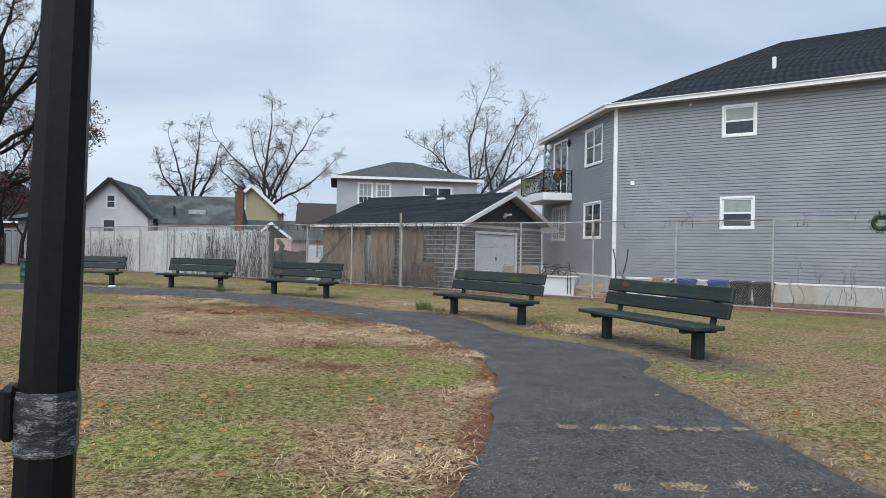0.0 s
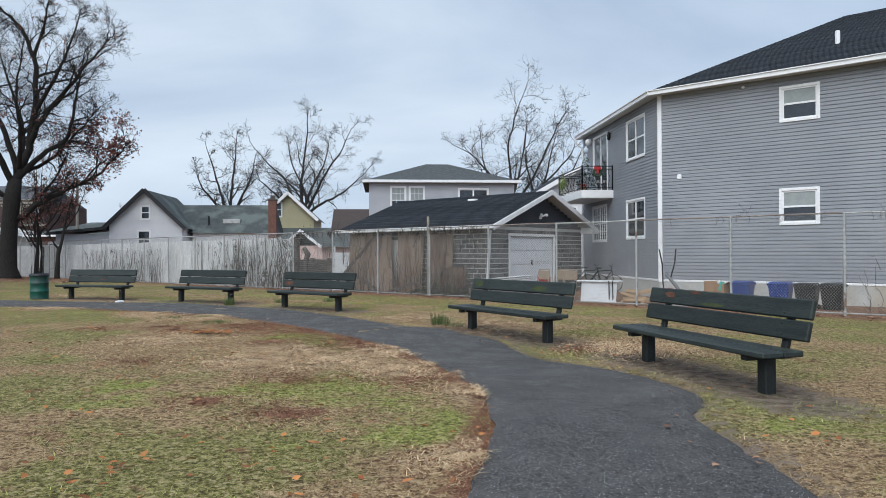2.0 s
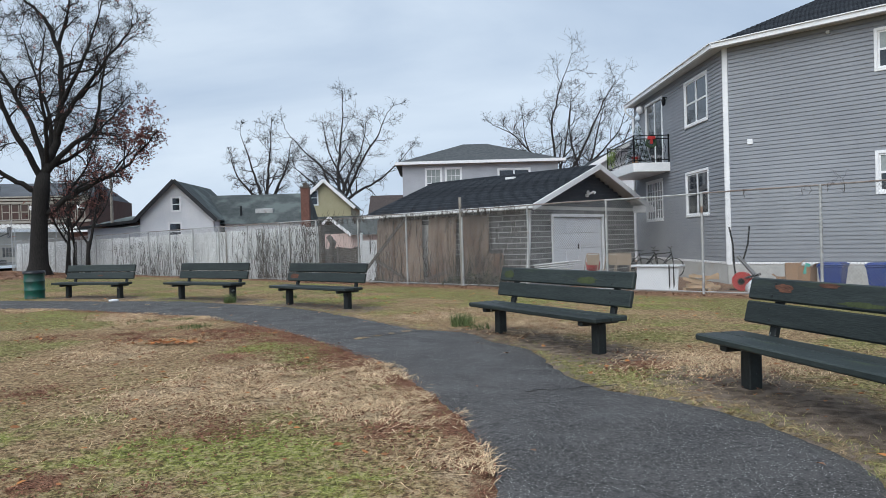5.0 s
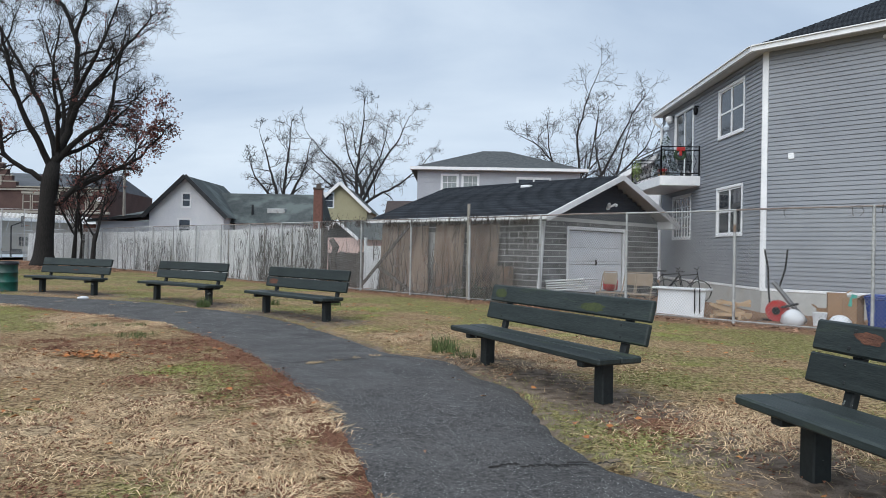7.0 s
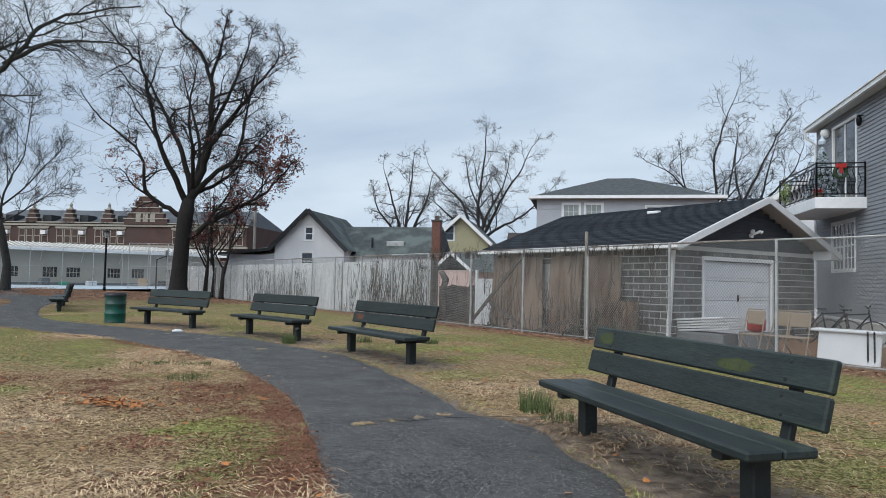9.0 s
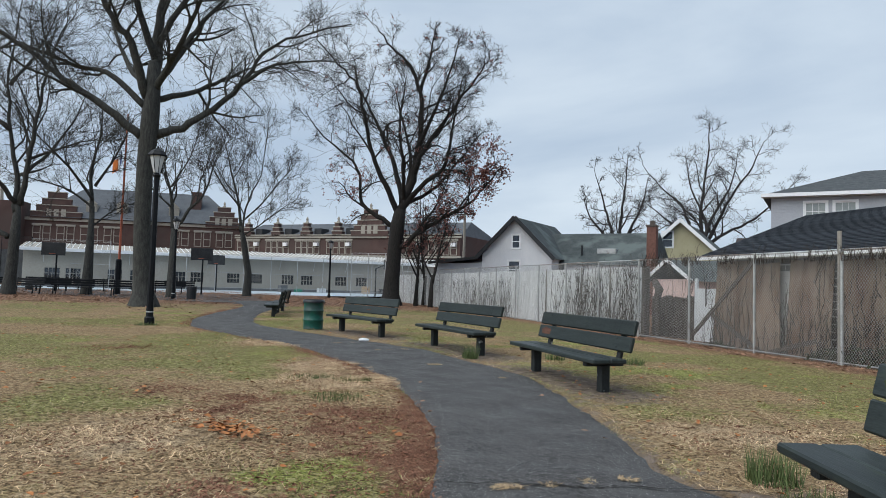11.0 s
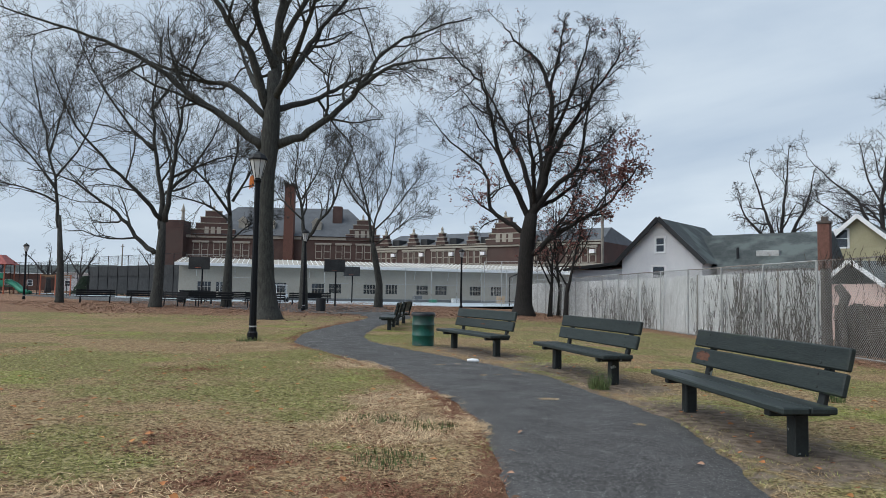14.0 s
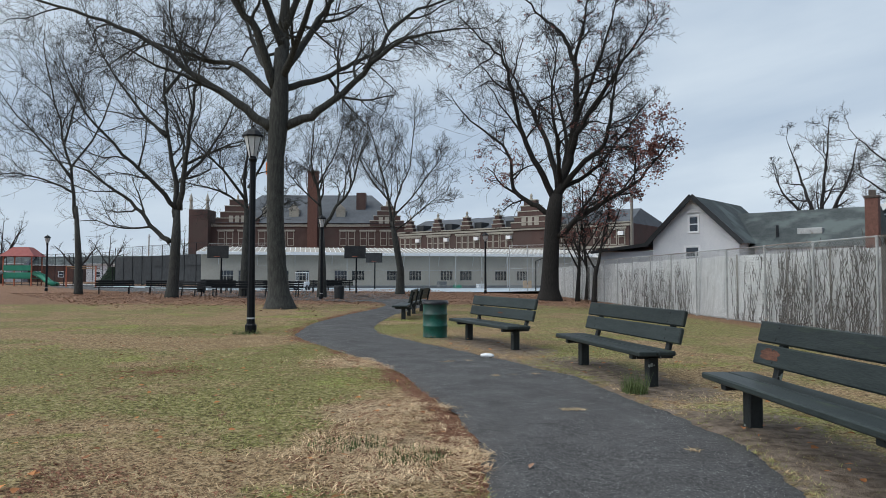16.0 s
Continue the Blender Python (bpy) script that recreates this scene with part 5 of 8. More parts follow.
class Tree:
    """A bare tree grown from given limbs: every branch throws smaller ones."""

    def __init__(self, seed, spread=38, lift=0.12, wiggle=0.12, ratio=0.62, counts=(7, 6, 5), sides=(10, 7, 5, 3, 3), least=0.006, leaf_levels=()):
        self.rng = random.Random(seed)
        self.wood, self.leaves, self.limbs = MB(), MB(), []
        self.now = self.wood
        self.spread, self.lift, self.wiggle, self.ratio, self.counts, self.sides, self.least = spread, lift, wiggle, ratio, counts, sides, least
        self.leaf_test = None

    def limb(self, pts, r0, r1, level=0):
        """A limb along given points, then its offshoots."""
        pts = [Vector(p) for p in pts]
        fine = []
        for i in range(len(pts) - 1):
            a, b, c, d = pts[max(i - 1, 0)], pts[i], pts[i + 1], pts[min(i + 2, len(pts) - 1)]
            for k in range(4):
                t = k / 4
                fine.append(0.5 * (2 * b + (c - a) * t + (2 * a - 5 * b + 4 * c - d) * t * t + (3 * b - a - 3 * c + d) * t ** 3))
        fine.append(pts[-1])
        n = len(fine) - 1
        length = sum((fine[i + 1] - fine[i]).length for i in range(n))
        w = 0.012 * length
        for i in range(1, n):
            fine[i] = fine[i] + Vector((self.rng.uniform(-w, w), self.rng.uniform(-w, w), self.rng.uniform(-w, w))) * 0.5
        rad = [r0 + (r1 - r0) * (i / n) ** 0.8 for i in range(n + 1)]
        self.now = MB()
        self.limbs.append(self.now)
        self.now.tube(fine, rad, self.sides[min(level, len(self.sides) - 1)])
        return fine, rad, length

    def offshoots(self, fine, rad, length, level, start=0.18, count=None, scale=1.0):
        if level >= len(self.counts):
            return
        rng = self.rng
        c = count if count is not None else self.counts[level]
        n = len(fine) - 1
        for k in range(c):
            f = start + (1 - start) * (k + rng.random()) / c
            i = min(int(f * n), n - 1)
            p = fine[i].lerp(fine[i + 1], f * n - i)
            r = rad[i] * (0.4 + 0.24 * rng.random())
            d = (fine[i + 1] - fine[i]).normalized()
            axis = d.cross(Vector((rng.gauss(0, 1), rng.gauss(0, 1), rng.gauss(0, 1)))).normalized()
            ang = radians(self.spread * (0.55 + 0.75 * rng.random()) * (1.0 if level < 2 else 1.3))
            nd = Matrix.Rotation(ang, 3, axis) @ d
            l = scale * length * (self.ratio * 1.12 if level == 0 else (0.84 if level == 1 else 1.0)) * (0.42 + 0.6 * rng.random()) * (1.15 - 0.55 * f)
            self.grow(p, nd, l, max(r, self.least * (1.8 if level < 1 else (1.3 if level < 2 else (0.85 if level < 3 else 0.65)))), level + 1)

    def grow(self, p, d, length, r, level):
        rng = self.rng
        segs = 5 if level <= 2 else (4 if level == 3 else 2)
        pts, q = [p], p
        wild = self.wiggle if level < 3 else self.wiggle * 0.7
        for k in range(segs):
            d = (d + Vector((rng.gauss(0, wild), rng.gauss(0, wild), rng.gauss(0, wild) + self.lift * (0.6 if level < 3 else 1)))).normalized()
            q = q + d * (length / segs)
            pts.append(q)
        r = r if level < 2 else r * 0.9
        end = max(r * 0.3, self.least * 0.5)
        rad = [r + (end - r) * i / segs for i in range(segs + 1)]
        self.now.tube(pts, rad, self.sides[min(level, len(self.sides) - 1)], False)
        if self.leaf_test and level >= 4 and self.leaf_test(pts[-1], rng):
            for s in range(rng.randint(2, 5)):
                self.leaf(pts[rng.randint(1, segs)], 0.13 + 0.08 * rng.random())
        self.offshoots(pts, rad, length, level)

    def leaf(self, p, size):
        rng = self.rng
        a = Vector((rng.gauss(0, 1), rng.gauss(0, 1), rng.gauss(0, 0.6) - 0.5)).normalized()
        b = a.cross(Vector((rng.gauss(0, 1), rng.gauss(0, 1), rng.gauss(0, 1)))).normalized()
        c = a.cross(b) * size * 0.18
        p = p + Vector((rng.gauss(0, 0.05), rng.gauss(0, 0.05), rng.gauss(0, 0.05)))
        self.leaves.v += [tuple(p), tuple(p + a * size * 0.5 + b * size * 0.33 + c), tuple(p + a * size), tuple(p + a * size * 0.5 - b * size * 0.33 + c)]
        n = len(self.leaves.v)
        self.leaves.f += [(n - 4, n - 3, n - 2), (n - 4, n - 2, n - 1)]

    def finish(self, base, label, bark, leaf_mat=M_LEAF_RED, group=""):
        t = thing("tree", pose(base[0], base[1], base[2]), label, "tree", group)
        for mb in (self.wood, self.leaves, *self.limbs):
            mb.v = [(x - base[0], y - base[1], z - base[2]) for x, y, z in mb.v]
        part("trunk", self.wood, bark, t, smooth=True)
        for mb in self.limbs:
            part("limb", mb, bark, t, smooth=True)
        if self.leaves.f:
            part("leaves", self.leaves, leaf_mat, t, "clinging dry red-brown leaves", kind="stuff")
        return t


def facing(base, yaw):
    """Places given as (right, up, back) metres from a tree's foot, as seen along that yaw."""
    a = radians(yaw)
    rx, ry, bx, by = math.cos(a), math.sin(a), -math.sin(a), math.cos(a)
    return lambda x, z, y=0.0: Vector((base[0] + rx * x + bx * y, base[1] + ry * x + by * y, base[2] + z))


def flare(tree, pts, radii, sides=14):
    """The trunk, with a foot that widens into the ground."""
    tree.wood.tube(pts, radii, sides)


def red_oak():
    base = (-34.0, 49.5, -0.15)
    P = facing(base, 42.8)
    t = Tree(21, spread=50, lift=0.05, wiggle=0.24, ratio=0.37, counts=(12, 7, 5, 2), least=0.0135)

    def test(p, rng):
        x = (p.x - base[0]) * math.cos(radians(42.8)) + (p.y - base[1]) * math.sin(radians(42.8))
        z = p.z
        if x > 5.4 and 5.6 < z < 12.4:
            return rng.random() < 0.85
        if -5.4 < x < -2.2 and 7.0 < z < 10.4:
            return rng.random() < 0.6
        if 6.5 < z < 11.5:
            return rng.random() < 0.2
        return rng.random() < 0.015

    t.leaf_test = test
    flare(t, [P(0.0, -0.3), P(0.0, 0.25), P(0.0, 0.8), P(0.05, 2), P(0.15, 4), P(0.3, 5.8), P(0.5, 7.2)], [1.05, 0.82, 0.63, 0.56, 0.52, 0.55, 0.42])
    limbs = [
        ([P(0.5, 6.9), P(0.9, 8.0), P(1.45, 10, 0.2), P(1.9, 13.4, 0.4), P(1.7, 16.3, 0.5), P(0.9, 18.4, 0.4), P(-0.5, 19.6, 0.3), P(-1.7, 21.2, 0.2)], 0.38, 0.04),
        ([P(1.75, 16.4, 0.5), P(2.3, 18.6, 0.2), P(2.8, 21.4, 0)], 0.16, 0.03),
        ([P(1.4, 9.8, 0.2), P(2.16, 11.7, -0.6), P(3.78, 14.1, -0.9), P(4.95, 16, -1.0), P(6.03, 17.4, -1.1), P(6.57, 18.9, -1.2)], 0.24, 0.03),
        ([P(0.7, 7.4), P(1.98, 8.9, -0.8), P(3.6, 10.3, -1.4), P(3.96, 12.2, -1.6), P(4.32, 14.6, -1.8), P(4.77, 17, -1.9)], 0.24, 0.03),
        ([P(0.8, 7.6), P(1.71, 8.1, 0.8), P(3.33, 9.3, 1.4), P(4.68, 11, 1.8), P(5.76, 12.4, 2.0), P(6.66, 13.6, 2.0)], 0.2, 0.025),
        ([P(0.2, 4.2), P(0.8, 4.5, -0.3), P(1.71, 5.3, -0.8), P(3.6, 6.5, -1.5), P(5.04, 7.3, -2.0), P(5.94, 8.1, -2.2), P(6.93, 9.3, -2.4), P(7.74, 10.4, -2.4)], 0.27, 0.03),
        ([P(0.9, 4.5, -0.3), P(2.25, 6.2, 0.3), P(3.6, 8.4, 0.6), P(4.23, 10.6, 0.8)], 0.15, 0.025),
        ([P(0.2, 5.7), P(-0.3, 6.1, 0.1), P(-1.4, 6.8, 0.4), P(-2.5, 7.8, 0.8), P(-2.6, 9.3, 1.0), P(-3.3, 11, 1.2), P(-4.8, 12.2, 1.5), P(-6.2, 13.5, 1.6), P(-7.0, 14.8, 1.5)], 0.23, 0.025),
        ([P(0.4, 6.8), P(-0.7, 9.0, -0.6), P(-1.7, 11, -1.1), P(-2.3, 13.4, -1.5), P(-2.9, 15.8, -1.8), P(-4.3, 17.4, -2.0), P(-6.0, 19.1, -2.2)], 0.25, 0.03),
        ([P(0.6, 7.6), P(0.0, 10.6, 0.8), P(-1.0, 12.9, 1.5), P(-1.8, 14.8, 2.0), P(-3.0, 17, 2.5), P(-3.5, 19.4, 2.8)], 0.24, 0.03),
        ([P(0.8, 8.2), P(1.2, 11, 1.8), P(0.6, 14.4, 3.0), P(-0.4, 18, 3.6)], 0.22, 0.03),
        ([P(1.8, 12.2, 0.4), P(2.9, 14.8, -1.2), P(3.9, 17.6, -1.8), P(4.5, 20, -2.0)], 0.18, 0.025),
        ([P(0.7, 7.8), P(0.6, 10, -1.8), P(0.2, 13, -3.0), P(0.6, 16.5, -3.6)], 0.2, 0.03),
    ]
    for pts, a, b in limbs:
        f, r, l = t.limb(pts, a, b, 1)
        t.offshoots(f, r, l, 0, 0.25, scale=0.8)
    return t.finish(base, "large bare oak with dry red-brown leaves clinging to it", M_BARK)


def big_tree():
    base = (-31.2, 28.4, -0.05)
    P = facing(base, 64.2)
    t = Tree(5, spread=48, lift=0.05, wiggle=0.21, ratio=0.44, counts=(11, 6, 5, 2), least=0.0105)
    flare(t, [P(0.2, -0.3), P(0.2, 0.2), P(0.16, 0.7), P(0.05, 2), P(-0.05, 4.3), P(-0.05, 7), P(0.05, 8.5), P(0.1, 9.8), P(0.15, 12)], [0.95, 0.7, 0.5, 0.42, 0.38, 0.38, 0.44, 0.4, 0.3], 16)
    limbs = [
        ([P(0.3, 8.4), P(1.5, 8.9, -0.3), P(2.9, 10.0, -0.5), P(4.1, 11.3, -0.6), P(5.3, 13.2, -0.7), P(6.9, 14.4, -0.8), P(9.9, 15.6, -0.8)], 0.24, 0.03),
        ([P(3.9, 11.1, -0.6), P(5.4, 12.3, -1.2), P(7.2, 12.8, -1.8), P(9.4, 12.9, -2.4)], 0.13, 0.02),
        ([P(-0.3, 8.3), P(-1.8, 9.5, 0.3), P(-3.4, 10.5, 0.6), P(-4.8, 11.6, 0.8), P(-7.0, 12.8, 1.0), P(-9.8, 13.7, 1.2), P(-12.4, 14.4, 1.4)], 0.23, 0.03),
        ([P(0.15, 11.5), P(0.3, 14, 0.2), P(0.6, 17, 0.3), P(1.0, 20, 0.4), P(1.2, 23, 0.4)], 0.3, 0.05),
        ([P(-0.1, 10.2), P(-1.0, 12.6, -0.5), P(-1.8, 13.7, -0.8), P(-2.9, 15.4, -1.0), P(-4.2, 18, -1.4), P(-5, 21, -1.6)], 0.24, 0.03),
        ([P(-0.2, 9.8), P(-1.9, 11.4, 1.0), P(-3.5, 11.8, 1.8), P(-5.8, 12.7, 2.6), P(-7.6, 13.5, 3.2)], 0.18, 0.025),
        ([P(0.3, 11.0), P(1.4, 13, 0.8), P(2.4, 14.9, 1.4), P(3.8, 17, 2.0), P(5, 20, 2.4)], 0.22, 0.03),
        ([P(0.35, 10.2), P(2.1, 11.1, 1.2), P(3.7, 12.2, 2.0), P(5.4, 13.4, 2.8), P(7.4, 14.9, 3.2)], 0.18, 0.025),
        ([P(0.2, 12.2), P(-0.7, 14.3, -0.6), P(-1.0, 17, -1.0), P(-1.3, 20.5, -1.2)], 0.22, 0.04),
        ([P(0.2, 10.6), P(1.0, 12.2, -2.0), P(1.8, 14.2, -4.2), P(2.4, 16.4, -6.0)], 0.2, 0.03),
        ([P(0.0, 10.8), P(-0.9, 12.2, 2.2), P(-1.6, 14.4, 4.4), P(-2.2, 17, 6.0)], 0.2, 0.03),
        ([P(0.3, 13.0), P(1.6, 15.5, -1.0), P(3.4, 18, -1.8), P(5.6, 20.4, -2.2)], 0.18, 0.03),
    ]
    for pts, a, b in limbs:
        f, r, l = t.limb(pts, a, b, 1)
        t.offshoots(f, r, l, 0, 0.22, scale=0.75)
    return t.finish(base, "tall bare shade tree with wide arching limbs", M_BARK_GREY)


def park_tree(base, yaw, seed, limbs, trunk, bark=M_BARK_GREY, counts=(9, 6, 5, 2), least=0.0145, leaves=0.0, scale=0.95, label="bare park tree on leaf-strewn ground", group="bare park trees", lift=0.1):
    base = (base[0], base[1], gz(base[0], base[1]) - 0.03)
    P = facing(base, yaw)
    t = Tree(seed, spread=44, lift=lift, wiggle=0.18, ratio=0.5, counts=counts, least=least)
    if leaves:
        t.leaf_test = lambda p, rng: rng.random() < leaves
    radii = [q[-1] for q in trunk]
    radii[-1] = min(radii[-1], limbs[0][1] * 0.85)
    flare(t, [P(*q[:-1]) for q in trunk], radii, 12)
    for pts, a, b in limbs:
        f, r, l = t.limb([P(*q) for q in pts], a, b, 1)
        t.offshoots(f, r, l, 0, 0.2, scale=scale)
    return t.finish(base, label, bark, group=group)


red_oak()
big_tree()
park_tree((-50.0, 29.5), 70, 31, [
    ([(0.2, 5.5), (0.1, 8, 0.3), (-0.4, 11, 0.5), (-0.7, 15, 0.6), (-0.2, 20, 0.4)], 0.24, 0.03),
    ([(0.4, 6.0), (0.7, 9, -0.5), (1.1, 12, -0.8), (1.6, 16, -1.0), (2.6, 19, -1)], 0.22, 0.03),
    ([(-0.2, 3.8), (-1.2, 4.6, 0.5), (-2.4, 6.2, 0.8), (-4.2, 7.6, 1.0), (-6.0, 8.8, 1.2), (-8.4, 9.3, 1.3)], 0.2, 0.025),
    ([(0.1, 6.2), (-1.5, 8.0, -0.8), (-3.6, 10, -1.4), (-5.6, 12.5, -1.8), (-6.8, 15.5, -2)], 0.18, 0.025),
    ([(0.4, 8), (2.0, 10, 1), (3.4, 12.5, 1.4), (4.4, 15.5, 1.6)], 0.15, 0.02),
    ([(0.5, 9), (2.2, 9.8, -1), (4.0, 10.6, -1.5), (5.6, 10.8, -1.6)], 0.12, 0.02),
    ([(-0.5, 11), (-2.4, 13, 0.8), (-4.4, 16, 1.2), (-5.8, 19, 1.2)], 0.14, 0.02),
    ([(-0.6, 14), (1.0, 17, 0.5), (2.0, 20, 0.6)], 0.12, 0.02)],
    [(0, -0.3, 0, 0.6), (0, 0.3, 0, 0.45), (0.1, 1.5, 0, 0.36), (0.2, 4, 0, 0.32), (0.25, 6, 0, 0.32)], label="bare park tree leaning over the benches")
park_tree((-62.0, 26.0), 74, 32, [
    ([(-0.3, 6), (-0.8, 10, 0.2), (-1.9, 15, 0.4), (-2.9, 20, 0.4)], 0.16, 0.02),
    ([(-0.6, 9), (-2.8, 12, 0.5), (-5, 14.5, 0.8), (-6.4, 17, 1)], 0.1, 0.015),
    ([(-0.7, 10), (1.2, 13, -0.5), (2.4, 17, -0.7), (3, 20, -0.7)], 0.1, 0.015),
    ([(-0.5, 8), (-2.6, 9, 0.4), (-5.0, 9.4, 0.6), (-7.4, 8.6, 0.7)], 0.1, 0.015),
    ([(-1.2, 12), (-0.4, 16, 0.8), (0.4, 20, 1)], 0.1, 0.015)],
    [(0, -0.3, 0, 0.42), (0, 0.4, 0, 0.32), (-0.05, 3, 0, 0.25), (-0.3, 7, 0, 0.2)], label="slender bare park tree near the play area")
park_tree((-48.3, 47.0), 57, 33, [
    ([(-0.6, 5.5), (-0.9, 8, 0.2), (-1.8, 11.5, 0.3), (-2.8, 15, 0.3)], 0.16, 0.02),
    ([(-0.5, 4.8), (-0.3, 7.5, -0.4), (0.8, 10.5, -0.6), (1.2, 14, -0.6)], 0.12, 0.015),
    ([(-0.7, 7.5), (-2.6, 10, 0.5), (-4.2, 13.5, 0.8)], 0.1, 0.015),
    ([(-0.5, 6.4), (1.2, 8.2, 0.5), (2.6, 10.2, 0.7), (3.6, 11.4, 0.7)], 0.09, 0.015),
    ([(-0.4, 5.2), (1.0, 6.2, -0.5), (2.6, 7.6, -0.8), (3.8, 8.4, -0.9)], 0.08, 0.015)],
    [(0.1, -0.3, 0, 0.5), (0.1, 0.3, 0, 0.38), (0.15, 2, 0, 0.29), (-0.3, 4.5, 0, 0.25), (-0.6, 6, 0, 0.2)], lift=0.16, label="slender bare tree with fine upright twigs")
park_tree((-50.5, 34.8), 65, 34, [
    ([(0.1, 6), (-0.1, 9, 0.3), (0.4, 12, 0.5), (0.4, 15, 0.5)], 0.18, 0.025),
    ([(0.1, 7), (-1.6, 9.2, -0.5), (-3.4, 11, -0.8), (-5, 13.4, -0.8)], 0.13, 0.02),
    ([(0.1, 6.4), (-1.4, 7.6, 0.6), (-3.4, 8.2, 0.9), (-5.4, 8.6, 1)], 0.1, 0.02),
    ([(0.2, 8), (1.6, 10.6, -0.5), (2.6, 13.6, -0.6)], 0.12, 0.02),
    ([(0.1, 5), (1.6, 6.4, 0.6), (3.2, 7.2, 0.8)], 0.08, 0.015)],
    [(0, -0.3, 0, 0.5), (0, 0.3, 0, 0.4), (0.05, 2, 0, 0.33), (0.1, 6.5, 0, 0.25)])
park_tree((-45.0, 38.2), 60, 35, [
    ([(-0.1, 5), (-0.3, 7.4, 0.3), (-0.8, 9.6, 0.5), (-0.6, 12.5, 0.6)], 0.16, 0.02),
    ([(0.1, 5), (1.0, 6.4, -0.4), (2.0, 7.8, -0.6), (2.6, 10, -0.7), (3.4, 12.5, -0.8)], 0.15, 0.02),
    ([(-0.2, 6.5), (-1.8, 8, 0.4), (-3, 9.6, 0.6)], 0.08, 0.015),
    ([(-0.3, 8), (0.9, 10.4, 0.6), (1.4, 12.6, 0.7)], 0.08, 0.015)],
    [(0, -0.3, 0, 0.42), (0, 0.3, 0, 0.34), (0, 2, 0, 0.27), (-0.05, 5.2, 0, 0.23)])
for k, (x, y, h) in enumerate(((-33.0, 51.2, 8.5), (-34.2, 53.6, 9.5), (-30.6, 50.0, 8.0), (-36.4, 55.8, 9.0))):
    lean = (0.3, -0.4, 0.9, 0.2)[k]
    park_tree((x, y), 40, 50 + k, [
        ([(0.1, 1.8), (lean * 0.6, 4), (lean, h * 0.7), (lean * 1.4, h)], 0.12, 0.015),
        ([(0.1, 2.2), (-0.8, 4, 0.4), (-1.4, 6.4, 0.6)], 0.08, 0.012),
        ([(0.3, 3.4), (1.3, 5, -0.4), (1.9, 7.2, -0.6)], 0.07, 0.012)],
        [(0, -0.2, 0, 0.24), (0, 0.3, 0, 0.18), (0.05, 1.4, 0, 0.14), (0.1, 2.4, 0, 0.12)], bark=M_BARK, counts=(6, 5, 4, 3), least=0.008, leaves=0.12, label="thin multi-branched tree growing against the fence", group="fence-line saplings", scale=0.7)


def back_tree(base, seed, stems, h, yaw=10, label="tall bare street tree behind the houses", counts=(10, 6, 4, 2)):
    base = (base[0], base[1], 0.0)
    P = facing(base, yaw)
    t = Tree(seed, spread=50, lift=0.05, wiggle=0.22, ratio=0.44, counts=counts, least=0.0155, sides=(8, 6, 4, 3, 3))
    flare(t, [P(0, -0.3), P(0, 1), P(0, h * 0.22), P(0, h * 0.31)], [0.7, 0.45, 0.4, 0.36], 10)
    for pts in stems:
        f, r, l = t.limb([P(0, h * 0.3)] + [P(q[0], q[1] * 0.93, *q[2:]) for q in pts], 0.24, 0.02, 1)
        t.offshoots(f, r, l, 0, 0.15, scale=0.7)
    return t.finish(base, label, M_BARK_FAR, group="street trees")


back_tree((-20.9, 80.7), 61, [[(-1.2, 8.5), (-2.2, 11, 1), (-4.6, 13.6, 1.6), (-6.4, 16, 2)], [(-0.2, 9.5), (0.2, 13, -0.5), (0.6, 17, -1), (0.7, 19.8, -1)], [(1.2, 8.6), (2.6, 11.4, -1), (4.6, 14.6, -1.6), (5.6, 17, -2)], [(1.6, 7.6), (4.0, 9.0, 1), (6.4, 11.2, 1.4), (8.4, 13.4, 1.6)], [(-1.6, 7.6), (-3.6, 9.6, -1), (-5.8, 11.6, -1.5)], [(0.3, 9), (-1.4, 13, 2), (-2.2, 17, 3)], [(0.6, 9), (2.2, 13, 2.5), (3.0, 17.5, 3)]], 19)
back_tree((-28.6, 78), 62, [[(-0.8, 8.5), (-1.6, 11.5), (-2.6, 15)], [(0.2, 9), (0.6, 12.5), (0.9, 16.8)], [(1.2, 8.2), (2.4, 11), (3.0, 14)], [(-1.4, 7.6), (-3, 9.8), (-3.8, 12.5)]], 16.5, counts=(8, 6, 5, 2))
back_tree((3.2, 84), 63, [[(-1.2, 9.5), (-2.6, 12, 1), (-4.6, 14.4, 1.4), (-6.8, 15.6, 1.8)], [(0.0, 10.5), (-0.4, 15, -0.6), (0.6, 19.5, -1), (1.8, 22.6, -1)], [(1.6, 9.4), (3.6, 13.5, -1), (5.2, 17.5, -1.5), (6.6, 20, -1.5)], [(2.0, 8.4), (5, 11.4, 1), (7.6, 14.4, 1.2), (8.6, 17.5, 1.2)], [(-1.2, 8.4), (-3.4, 12.4, -1.4), (-4, 17, -2)], [(0.4, 9), (2.0, 15, 2), (2.6, 20, 2.4)]], 21)
back_tree((6.6, 86), 64, [[(0.6, 10), (1.6, 14.5), (2.6, 18.5)], [(-0.8, 10), (-1.6, 14), (-1.4, 19)], [(2.0, 9), (4.2, 12.5), (5.6, 15.6)]], 18, counts=(8, 6, 5, 2))
